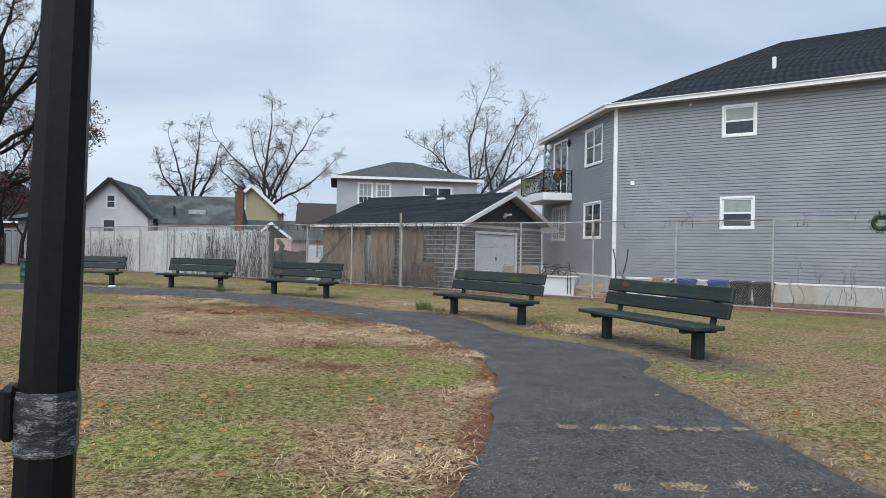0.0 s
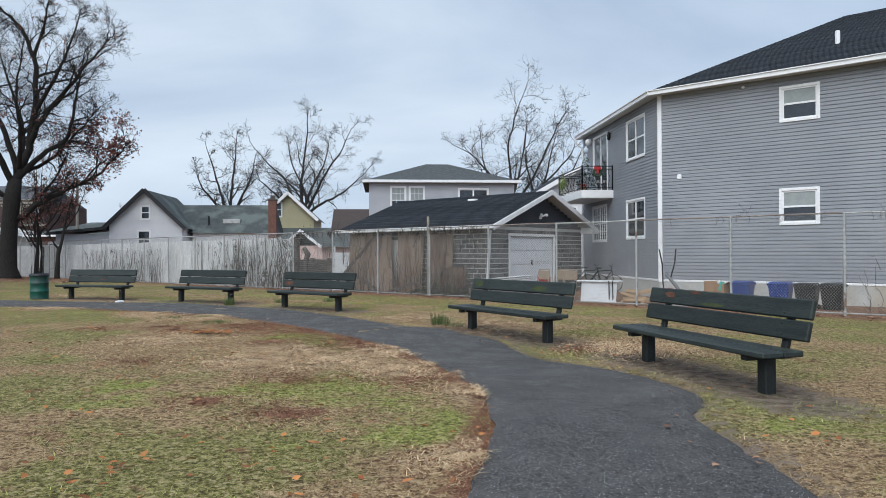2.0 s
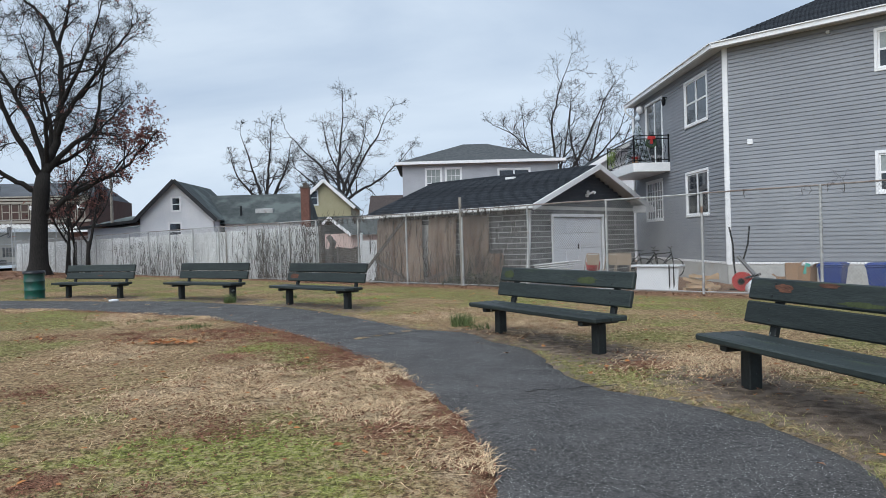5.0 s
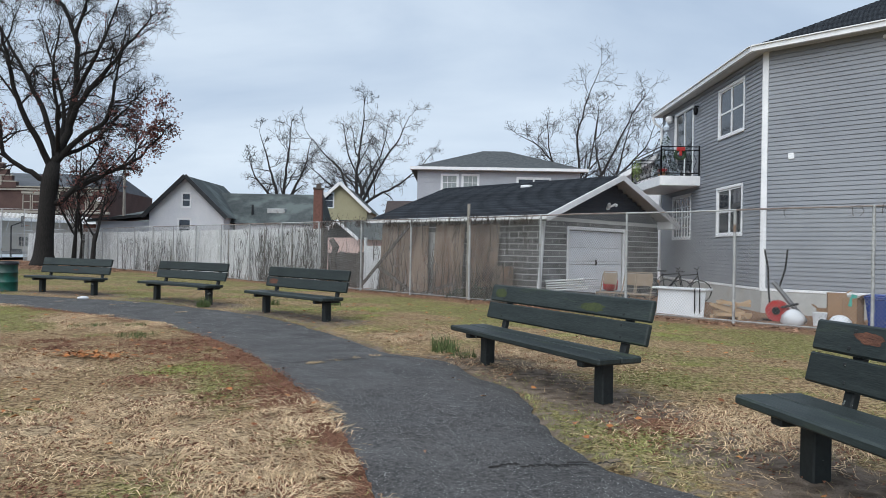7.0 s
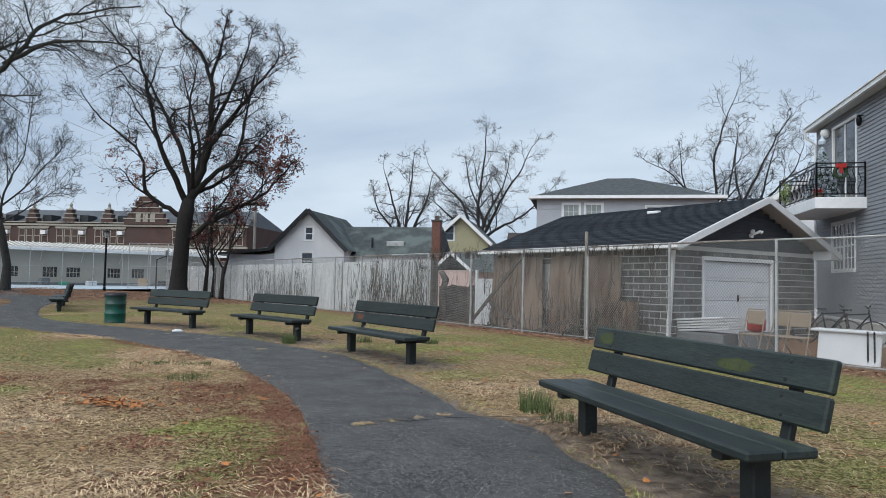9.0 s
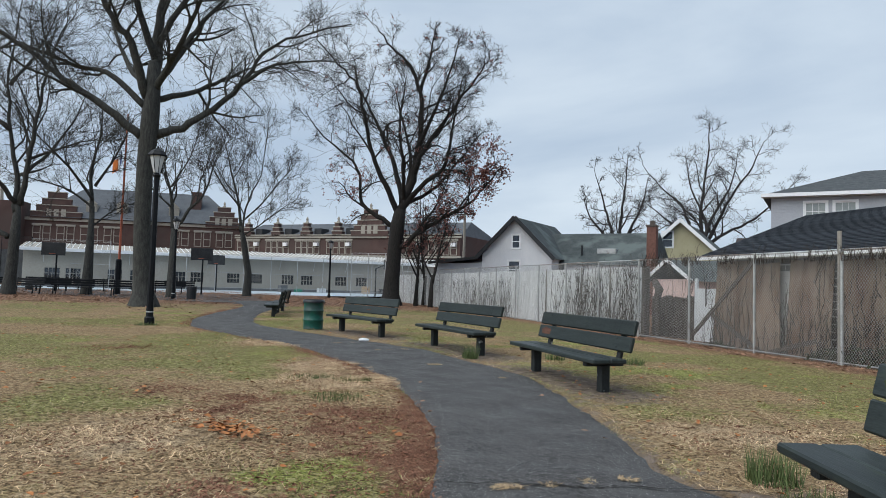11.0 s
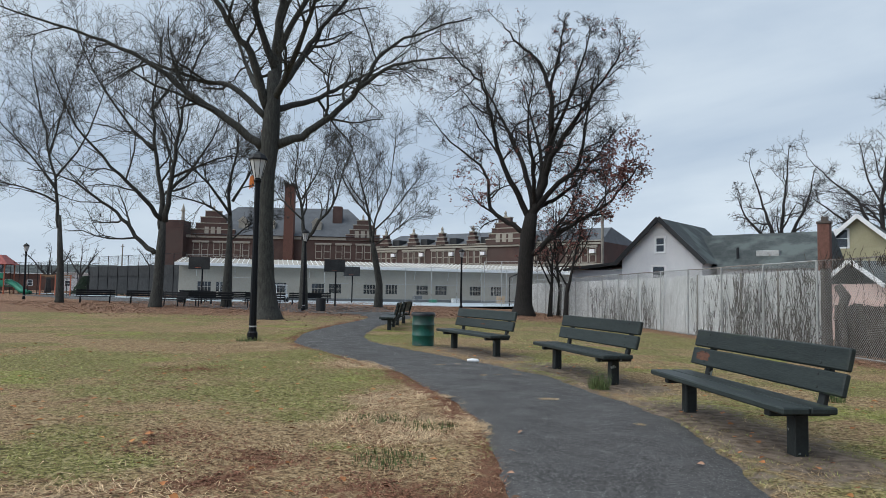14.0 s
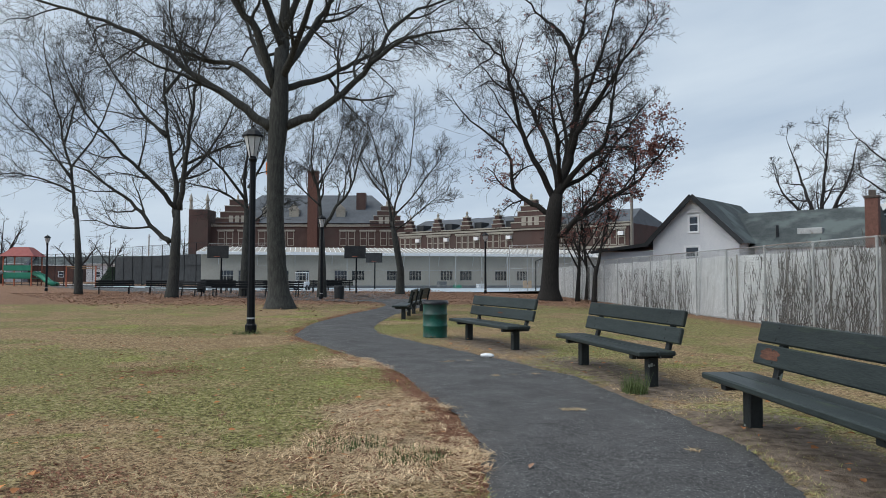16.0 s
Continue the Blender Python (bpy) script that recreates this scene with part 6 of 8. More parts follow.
for k, (x, y, h) in enumerate(((-55, 112, 11), (-150, 62, 12), (-160, 78, 11), (-170, 52, 12), (-140, 40, 9), (-155, 30, 14))):
    back_tree((x, y), 70 + k, [[(-1.5, h * 0.5), (-3, h * 0.7), (-4.4, h * 0.85)], [(0, h * 0.6), (0.3, h)], [(1.5, h * 0.5), (3, h * 0.72), (4.6, h * 0.84)], [(0.4, h * 0.5, 2), (1.4, h * 0.75, 3), (2, h * 0.95, 3)]], h, 50, "distant bare tree beyond the park", (6, 5, 4))

# ---- school and annex ----


def annex():
    a = thing("annex", pose(-74.3, 60.2, -0.1, 0, 0, 63.25), "long low cream-coloured school annex with metal roof edge", "building")
    x0, x1 = -19.5, 34
    wins = [-17.4, -15.3, -11.0, -8.6, -4.0, -1.9, 2.4, 5.2, 9.2, 11.7, 16.3, 19.2, 23.5, 26.0, 30.0]
    wall = MB()
    wall_with_holes(wall, x0, x1, 0, 4.2, [(x, x + 1.6, 1.05, 2.3) for x in wins], 0, 0.3)
    wall.box(x0, 0.3, 0, x0 + 0.3, 11, 4.2)
    wall.box(x1 - 0.3, 0.3, 0, x1, 11, 4.2)
    part("wall", wall, M_ANNEX, a)
    base = MB()
    base.box(x0, -0.06, 0, x1, 0.0, 0.45)
    part("plinth", base, M_GREY_PAINT, a)
    roof = MB()
    roof.poly([(x0 - 0.4, -0.9, 4.45), (x1 + 0.4, -0.9, 4.45), (x1 + 0.4, 6, 5.3), (x0 - 0.4, 6, 5.3)]).poly([(x0 - 0.4, 6, 5.3), (x1 + 0.4, 6, 5.3), (x1 + 0.4, 11.5, 4.45), (x0 - 0.4, 11.5, 4.45)])
    part("roof", roof, M_ANNEX, a)
    fas = MB()
    fas.cbox(x0 - 0.4, -1.0, 4.12, x1 + 0.4, -0.9, 4.48, 0.02)
    part("fascia", fas, M_TRIM, a)
    sof = MB()
    sof.box(x0, -0.9, 4.12, x1, 0.0, 4.16)
    part("soffit", sof, M_SOFFIT, a)
    rib = MB()
    x = x0
    while x < x1:
        rib.beam((x, -0.95, 4.5), (x, 6, 5.35), 0.06, 0.05)
        x += 0.6
    part("roof_seams", rib, M_TRIM, a, kind="stuff")
    for k in range(12):
        b = MB()
        xx = x0 + 2 + k * 4.4
        b.beam((xx, -0.93, 4.12), (xx, -0.03, 2.9), 0.05)
        part("downspout", b, M_SOFFIT, a)
    for x in wins:
        fr = MB()
        fr.box(x, 0.05, 1.05, x + 0.06, 0.14, 2.3).box(x + 1.54, 0.05, 1.05, x + 1.6, 0.14, 2.3).box(x, 0.05, 2.24, x + 1.6, 0.14, 2.3).box(x, 0.05, 1.05, x + 1.6, 0.14, 1.1).box(x, 0.05, 1.62, x + 1.6, 0.14, 1.67)
        for g in (0.42, 0.8, 1.18):
            fr.box(x + g - 0.02, 0.05, 1.05, x + g + 0.02, 0.14, 2.3)
        f = part("window", fr, M_ANNEX, a, "barred window with small panes")
        p = MB()
        p.box(x, 0.15, 1.05, x + 1.6, 0.17, 2.3)
        part("pane", p, M_GLASS, f)
    return a


annex()


def brick_window(parent, x, z, w, h, y=0.0):
    fr = MB()
    t = 0.09
    fr.box(x, y - 0.02, z, x + t, y + 0.1, z + h).box(x + w - t, y - 0.02, z, x + w, y + 0.1, z + h).box(x, y - 0.02, z + h - t, x + w, y + 0.1, z + h).box(x, y - 0.02, z, x + w, y + 0.1, z + t).box(x, y - 0.02, z + h / 2 - 0.05, x + w, y + 0.1, z + h / 2 + 0.05)
    f = part("window", fr, M_STONE, parent)
    p = MB()
    p.box(x + 0.02, y + 0.1, z, x + w - 0.02, y + 0.12, z + h)
    part("pane", p, M_BLIND_SKY if (int(x * 7) % 3) else M_GLASS, f)


def stepped_gable(parent, x, z0, w, h, y=-0.3, steps=4, depth=0.6, with_windows=True):
    """A stepped parapet of brick with pale copings and a finial."""
    mb, cp = MB(), MB()
    for k in range(steps):
        ww = w * (1 - k / steps * 0.85) / 2
        a, b = z0 + h * k / steps, z0 + h * (k + 1) / steps
        mb.box(x - ww, y, a, x + ww, y + depth, b)
        cp.cbox(x - ww - 0.08, y - 0.06, b - 0.02, x + ww + 0.08, y + depth + 0.06, b + 0.1, 0.02)
    g = part("stepped_gable", mb, M_BRICK, parent)
    cp.lathe([(0.3, z0 + h + 0.1), (0.12, z0 + h + 0.4), (0.2, z0 + h + 0.6), (0.04, z0 + h + 0.9)], 6, (x, y + depth / 2))
    part("coping", cp, M_STONE, g, "pale stone coping and finial")
    if with_windows:
        for dx in (-0.9, 0, 0.9):
            p = MB()
            p.box(x + dx - 0.3, y - 0.03, z0 + 0.3, x + dx + 0.3, y + 0.02, z0 + 1.3)
            part("gable_window", p, M_STONE, g)


def school_main():
    s = thing("school", pose(-118.9, 88.5, -0.5, 0, 0, 51.8) @ Matrix.Scale(1.35, 4), "dark red-brick school with slate hip roof and tall chimney", "school")
    x0, x1, eave, ridge = -25.0, 5.5, 9.3, 14.4
    w = MB()
    w.box(x0, 0, 0, x1, 16, eave)
    part("wall", w, M_BRICK, s)
    r = MB()
    A, B, C, D = (x0 + 2.5, -0.4, eave), (x1 - 0.5, -0.4, eave), (x1 - 0.5, 16.4, eave), (x0 + 2.5, 16.4, eave)
    P, Q = (x0 + 7, 8, ridge), (x1 - 6, 8, ridge)
    r.poly([A, B, Q, P]).poly([B, C, Q]).poly([C, D, P, Q]).poly([D, A, P])
    part("roof", r, M_SLATE, s, "grey slate roof")
    for z in (eave - 0.5, 5.2):
        c = MB()
        c.box(x0 - 0.1, -0.18, z, x1 + 0.1, 0.0, z + 0.4)
        part("stone_band", c, M_STONE, s)
    ch = MB()
    ch.box(-9.0, -1.0, 0, -7.6, 0.4, 16.7)
    c = part("chimney", ch, M_BRICK_RED, s, "tall square brick chimney")
    cap = MB()
    cap.cbox(-9.1, -1.1, 16.7, -7.5, 0.5, 17.0, 0.03)
    part("chimney_cap", cap, M_BRICK, c)
    ch = MB()
    ch.box(-2.4, 3.5, eave, -1.0, 5.0, 14.3)
    c = part("chimney", ch, M_BRICK, s)
    stepped_gable(s, -19.5, eave - 0.2, 6.4, 3.6)
    stepped_gable(s, 2.6, eave - 0.4, 5.0, 2.9)
    tw = MB()
    tw.box(x0 - 1.2, -1.5, 0, x0 + 1.6, 2, 11.2)
    t = part("corner_tower", tw, M_BRICK, s)
    tp = MB()
    for dx in (-1.2, 1.2):
        tp.lathe([(0.25, 11.2), (0.2, 12.4), (0.32, 12.6), (0.02, 13.6)], 6, (x0 + 0.2 + dx, -1.2))
    part("pinnacle", tp, M_STONE, t)
    for k in range(9):
        x = x0 + 2.6 + k * 3.0
        if -10.5 < x < -6.5:
            continue
        for dx in (0, 1.25):
            brick_window(s, x + dx, 6.0, 1.0, 2.1, -0.02)
        st = MB()
        st.box(x - 0.1, -0.14, 8.1, x + 2.35, 0.0, 8.35)
        part("lintel", st, M_STONE, s)
    for x in (-15.5, -11.5, -4.5):
        d = MB()
        d.box(x - 0.7, 1.4, eave + 0.4, x + 0.7, 4.5, eave + 2.2)
        d.poly([(x - 0.9, 1.3, eave + 2.2), (x + 0.9, 1.3, eave + 2.2), (x, 1.3, eave + 3.0)])
        part("dormer", d, M_STONE, s)
    return s


school_main()


def school_wing():
    s = thing("school_wing", pose(-120.4, 86.7, -0.5, 0, 0, 13.9) @ Matrix.Scale(1.35, 4), "red-brick school wing with pale stone bands and dormers", "school")
    x0, x1, eave = 8.0, 42, 7.5
    w = MB()
    w.box(x0, 0, 0, x1, 14, eave)
    part("wall", w, M_BRICK, s)
    r = MB()
    r.poly([(x0, 0.4, eave), (x1, 0.4, eave), (x1 - 1, 6, 9.6), (x0, 6, 9.6)]).poly([(x0, 6, 9.6), (x1 - 1, 6, 9.6), (x1, 13.6, eave), (x0, 13.6, eave)]).poly([(x1, 0.4, eave), (x1, 13.6, eave), (x1 - 1, 6, 9.6)])
    part("roof", r, M_SLATE, s, "grey slate roof")
    for z, h in ((7.15, 0.22), (7.5, 0.14), (4.7, 0.25)):
        c = MB()
        c.box(x0, -0.2, z, x1 + 0.2, 0.0, z + h)
        part("stone_band", c, M_STONE, s)
    for g in range(7):
        gx = 8.4 + g * 4.9
        if 27.5 < gx < 31:
            continue
        for k in range(4):
            brick_window(s, gx + k * 0.98, 5.05, 0.86, 1.75, -0.03)
        st = MB()
        st.box(gx - 0.1, -0.14, 6.82, gx + 3.95, 0.0, 7.05)
        part("lintel", st, M_STONE, s)
        ac = MB()
        ac.cbox(gx + 3.05, -0.4, 6.1, gx + 3.7, 0.0, 6.55, 0.02)
        part("air_conditioner", ac, M_TRIM, s)
    for x in (10.1, 15.0, 19.8, 24.7):
        stepped_gable(s, x, 7.5, 1.5, 1.6, -0.2, 3, 0.8, False)
        d = MB()
        d.box(x + 0.9, 0.6, 7.6, x + 2.0, 2.4, 8.5)
        part("roof_vent", d, M_BLACK_TRIM, s)
    stepped_gable(s, 29.6, 7.4, 5.4, 3.3, -0.3, 5)
    return s


school_wing()
# ---- things between the fence and the houses ----
LOW = -0.28


def garage_boards():
    """Old sheets of plywood that lean on the garage wall."""
    spec = [(-24.85, -23.3, LOW, 2.45, 0.0), (-23.2, -21.95, LOW, 2.3, -4.0), (-21.75, -20.25, LOW, 2.42, 0.5), (-20.0, -18.6, LOW, 2.4, 0.0), (-18.6, -17.9, LOW, 0.95, 0.0)]
    for a, b, z0, z1, tilt in spec:
        mb = MB()
        w, h = b - a, z1 - z0
        n = 8
        pts = [(w * i / n, h - 0.04 * abs(noise.noise(Vector((a + i, 2.1, 0))))) for i in range(n + 1)]
        for y in (0, 0.02):
            mb.poly([(0, y, 0), (w, y, 0)] + [(x, y, z) for x, z in pts[::-1]] if y == 0 else [(x, y, z) for x, z in pts] + [(w, y, 0), (0, y, 0)])
        ring = [(0, 0), (w, 0)] + pts[::-1]
        for i in range(len(ring)):
            (x0, q0), (x1, q1) = ring[i - 1], ring[i]
            mb.quad((x0, 0, q0), (x0, 0.02, q0), (x1, 0.02, q1), (x1, 0, q1))
        solo("plywood_sheet", mb, M_PLY, "weathered brown plywood sheet leaning on the garage wall", "board", "boards on the garage wall", m=lot_pose(a, 24.0, z0) @ Matrix.Rotation(radians(tilt), 4, "Y") @ Matrix.Rotation(radians(-3.5), 4, "X"))
    for a, b in (((-22.6, 2.35), (-25.6, -0.22)), ((-24.4, 0.75), (-22.05, -0.25)), ((-22.0, -0.2), (-20.2, 0.28))):
        mb = MB()
        mb.beam(lot(a[0], 23.62, a[1]), lot(b[0], 23.55, b[1]), 0.05, 0.12)
        solo("timber_brace", mb, M_WOOD_OLD, "old grey timber leaning across the plywood sheets", "timber")


garage_boards()


def garage_blocks():
    """Blocks of the garage's visible walls, with recessed joints."""
    one = MB()
    one.cbox(0.014, -0.014, 0.014, 0.386, 0.02, 0.186, 0.006)
    me = one.mesh("block", M_BLOCK)
    half = MB()
    half.cbox(0.014, -0.014, 0.014, 0.186, 0.02, 0.186, 0.006)
    me2 = half.mesh("half_block", M_BLOCK)
    rng = random.Random(2)
    for row in range(15):
        z = -0.3 + row * 0.2
        if z + 0.2 > 2.66:
            break
        x = -3.6 - (0.2 if row % 2 else 0.0)
        if z > 2.0:
            x = -8.0 + (0.2 if row % 2 else 0.0)
        while x < -0.02:
            wide = 0.4 if x + 0.4 < 0.01 else 0.2
            ob = new("block", me if wide > 0.3 else me2)
            ob.parent = GARAGE
            ob.matrix_basis = Matrix.Translation((x, 0.03 + rng.uniform(-0.004, 0.004), z))
            x += wide
        y = 0.0 if row % 2 else -0.2
        while y < 7.55:
            a, b = max(y, 0.0), min(y + 0.4, 7.6)
            if z < 2.3 and b > 1.4 and a < 5.05:
                if a < 1.4:
                    b = 1.4
                elif b > 5.05 and a < 5.05:
                    a = 5.05
                if 1.4 <= a < 5.05:
                    y += 0.4
                    continue
            if b - a > 0.08:
                ob = new("block", me)
                ob.parent = GARAGE
                ob.matrix_basis = Matrix.Translation((-0.03 + rng.uniform(-0.004, 0.004), a, z)) @ Matrix.Rotation(radians(90), 4, "Z") @ Matrix.Diagonal(((b - a) / 0.4, 1, 1, 1))
            y += 0.4


garage_blocks()


def vines(name, s0, s1, d, z1, n, seed, label, thick=0.006, reach=1.0, z0=LOW):
    """Dead vine stems that climb and fork."""
    rng = random.Random(seed)
    mb = MB()
    for k in range(n):
        s, z = rng.uniform(s0, s1), z0 if rng.random() < 0.55 else rng.uniform(z0, z1)
        top = min(z1, z + rng.uniform(0.4, 2.4) * reach)
        pts, drift = [], rng.uniform(-0.25, 0.25)
        while z < top:
            pts.append(lot(s, d + rng.uniform(-0.015, 0.015), z))
            z += rng.uniform(0.06, 0.14)
            s += rng.gauss(drift * 0.1, 0.035)
        if len(pts) > 2:
            mb.tube(pts, [thick * (1.3 - 0.9 * i / len(pts)) for i in range(len(pts))], 3, False)
            for j in range(rng.randint(1, 4)):
                q = Vector(rng.choice(pts))
                side = []
                ds = rng.choice((-1, 1))
                for i in range(rng.randint(3, 7)):
                    side.append(q.copy())
                    q += Vector((UX, UY, 0)) * ds * rng.uniform(0.01, 0.06) + Vector((0, 0, rng.uniform(-0.02, 0.1)))
                if len(side) > 2:
                    mb.tube(side, thick * 0.6, 3, False)
    solo(name, mb, M_VINE, label, "vine", kind="stuff")


vines("dead_vines", -33.5, -28.2, FENCE_D + 0.2, 2.4, 230, 1, "dead ivy stems clinging to the white fence", 0.012)
vines("dead_vines", -37, -33, FENCE_D + 0.2, 2.3, 45, 12, "dead ivy stems clinging to the white fence", 0.012)
vines("dead_vines", -52, -41, FENCE_D + 0.2, 1.9, 150, 3, "dead ivy stems clinging to the white fence", 0.013)
vines("dead_vines", -25, -17, 23.85, 2.5, 110, 4, "dead vines hanging over the plywood sheets", 0.012)
vines("dead_vines", -28, -16.5, FENCE_D - 0.04, 2.6, 170, 5, "dead vines tangled along the fence rail", 0.009, 0.3, 2.3)
vines("dead_vines", -20.2, -17.4, 23.6, 0.9, 130, 6, "tangle of dead bramble at the fence foot", 0.008, 0.5)
vines("dead_vines", -10, 0, FENCE_D - 0.04, 2.7, 26, 7, "dry vine scraps along the fence rail", 0.006, 0.2, 2.35)
vines("dead_vines", -4.2, -1, FENCE_D + 0.06, 1.3, 16, 9, "dead vine stems on the fence mesh", 0.008, 0.8)


def yard_gap():
    """What stands between the white fence and the garage: an old board fence, a vinyl gate, a dead stump, a small shed roof."""
    f = thing("board_fence", lot_pose(-29.2, 24.6, LOW), "old dark board fence behind the chain-link", "fence")
    rng = random.Random(4)
    x = 0.0
    while x < 2.9:
        mb = MB()
        h = 1.55 + rng.uniform(-0.05, 0.05)
        mb.cbox(x, -0.012, 0, x + 0.135, 0.012, h, 0.004)
        part("board", mb, M_WOOD_OLD, f)
        x += 0.145
    for z in (0.35, 1.2):
        mb = MB()
        mb.cbox(0, 0.013, z, 2.9, 0.06, z + 0.08, 0.006)
        part("rail", mb, M_WOOD_OLD, f)
    g = thing("vinyl_gate", lot_pose(-26.3, 24.5, LOW), "white vinyl gate panel with dead vines", "gate")
    for k in range(8):
        mb = MB()
        mb.cbox(k * 0.165, -0.02, 0.05, k * 0.165 + 0.16, 0.02, 1.85, 0.006)
        part("board", mb, M_WHITE_PLASTIC, g)
    mb = MB()
    mb.cbox(-0.12, -0.05, 0, 0.0, 0.05, 2.2, 0.01)
    part("gate_post", mb, M_WHITE_PLASTIC, g)
    mb = MB()
    st = [lot(-27.55, 23.75, LOW - 0.1), lot(-27.5, 23.75, 0.4), lot(-27.6, 23.72, 1.1), lot(-27.45, 23.75, 1.5), lot(-27.7, 23.7, 1.8)]
    mb.tube(st, [0.1, 0.09, 0.12, 0.15, 0.12], 9)
    solo("dead_stump", mb, M_WOOD_OLD, "brown dead trunk leaning by the board fence", "stump", smooth=True)
    s = thing("shed", lot_pose(-35.2, 28.5, LOW), "small shed with pale roof behind the board fence", "shed")
    mb = MB()
    mb.box(0, 0, 0, 3.2, 3, 2.3)
    part("wall", mb, M_PINK_WALL, s, "faded pink shed wall")
    mb = MB()
    mb.poly([(-0.3, -0.3, 2.2), (1.6, -0.3, 3.2), (1.6, 3.3, 3.2), (-0.3, 3.3, 2.2)][::-1]).poly([(3.5, -0.3, 2.2), (1.6, -0.3, 3.2), (1.6, 3.3, 3.2), (3.5, 3.3, 2.2)])
    part("roof", mb, M_SHINGLE_OLD, s)
    mb = MB()
    mb.beam((-0.3, -0.33, 2.2), (1.6, -0.33, 3.2), 0.04, 0.16).beam((3.5, -0.33, 2.2), (1.6, -0.33, 3.2), 0.04, 0.16)
    part("bargeboard", mb, M_TRIM, s)


yard_gap()


def ivy_clump(name, s0, s1, d, top, n, seed, label):
    """Low broad-leaved ivy at the foot of the fence."""
    rng = random.Random(seed)
    mb = MB()
    for k in range(n):
        f = rng.random()
        hump = top * (0.35 + 0.65 * math.sin(math.pi * f)) * (0.7 + 0.5 * noise.noise(Vector((f * 5, seed, 0))))
        p = lot(s0 + (s1 - s0) * f, d + rng.gauss(0, 0.12), LOW + 0.02 + hump * rng.random())
        a = Vector((rng.gauss(0, 1), rng.gauss(0, 1), rng.gauss(0, 0.7))).normalized() * rng.uniform(0.03, 0.06)
        b = a.cross(Vector((rng.gauss(0, 1), rng.gauss(0, 1), rng.gauss(0, 1)))).normalized() * a.length * 0.7
        mb.quad(p - a, p + b, p + a * 1.2, p - b)
    solo(name, mb, M_IVY, label, "ivy", kind="stuff")


M_IVY = mat("winter_ivy_leaf", (0.02, 0.024, 0.016), (0.07, 0.075, 0.04), 5, 0.6, 0.1, random_mix=0.5, per="island")
ivy_clump("ivy", -20.4, -17.3, 23.55, 0.75, 900, 3, "dark ivy and bramble leaves at the fence foot")
ivy_clump("ivy", -24.6, -23.4, 23.6, 0.3, 160, 4, "low ivy leaves under the plywood sheets")
vines("dead_vines", -28.3, -24.9, 23.9, 2.7, 70, 8, "dead vines over the gap in the fence", 0.007)


def wheeled_bin(s, d, body, lid, label, group):
    b = thing("wheeled_bin", lot_pose(s, d, LOW) @ Matrix.Diagonal((0.95, 0.95, 0.8, 1)), label, "trash bin", group)
    mb = MB()
    n = len(mb.v)
    for z, w, dp in ((0.06, 0.24, 0.24), (0.9, 0.31, 0.34), (0.93, 0.335, 0.365), (0.97, 0.335, 0.365)):
        for x, y in ((-1, -1), (-0.8, -1.06), (0.8, -1.06), (1, -1), (1, 1), (-1, 1)):
            mb.v.append((x * w, y * dp, z))
    for i in range(3):
        for k in range(6):
            mb.f.append((i * 6 + k, i * 6 + (k + 1) % 6, (i + 1) * 6 + (k + 1) % 6, (i + 1) * 6 + k))
    mb.f.append((5, 4, 3, 2, 1, 0))
    part("body", mb, body, b)
    mb = MB()
    mb.cbox(-0.35, -0.4, 0.97, 0.35, 0.38, 1.02, 0.02).cbox(-0.3, -0.34, 1.02, 0.3, 0.3, 1.06, 0.02)
    part("lid", mb, lid, b)
    for x in (-0.27, 0.27):
        mb = MB()
        mb.tube([(x - 0.03, 0.3, 0.12), (x + 0.03, 0.3, 0.12)], 0.12, 12)
        part("wheel", mb, M_BIN_BLACK, b)
    mb = MB()
    mb.tube([(-0.24, 0.36, 0.92), (-0.24, 0.44, 0.96), (0.24, 0.44, 0.96), (0.24, 0.36, 0.92)], 0.018, 6)
    part("handle", mb, M_BIN_BLACK, b)


for s, c in ((-7.6, M_BIN_BLUE), (-6.45, M_BIN_BLUE), (-5.65, M_BIN_BLACK), (-4.95, M_BIN_BLACK)):
    blue = c is M_BIN_BLUE
    wheeled_bin(s, 25.2 + (0.25 if blue else 0), c, c, "blue wheeled recycling bin with lid" if blue else "black wheeled trash bin with lid", "bins by the house wall")


def folding_chair(s, d, turn):
    c = thing("folding_chair", lot_pose(s, d, LOW, turn) @ Matrix.Scale(1.2, 4), "tan metal folding chair by the garage", "chair", "folding chairs")
    mb = MB()
    for x in (-0.22, 0.22):
        mb.tube([(x, 0.18, 0.0), (x, 0.0, 0.5), (x * 0.98, -0.1, 0.9), (x * 0.8, -0.12, 0.98)], 0.014, 6)
        mb.tube([(x * 0.9, -0.2, 0.0), (x * 0.9, 0.2, 0.46)], 0.013, 6)
    mb.tube([(-0.18, -0.12, 0.98), (0.18, -0.12, 0.98)], 0.014, 6)
    part("frame", mb, M_TAN, c)
    mb = MB()
    mb.cbox(-0.2, -0.2, 0.44, 0.2, 0.18, 0.47, 0.01)
    part("seat", mb, M_TAN, c)
    mb = MB()
    mb.cbox(-0.2, -0.12, 0.66, 0.2, -0.08, 0.95, 0.015)
    part("backrest", mb, M_TAN, c)


for s, d, t in ((-14.5, 24.4, 175), (-13.85, 24.5, 168), (-13.35, 24.4, 182)):
    folding_chair(s, d, t)


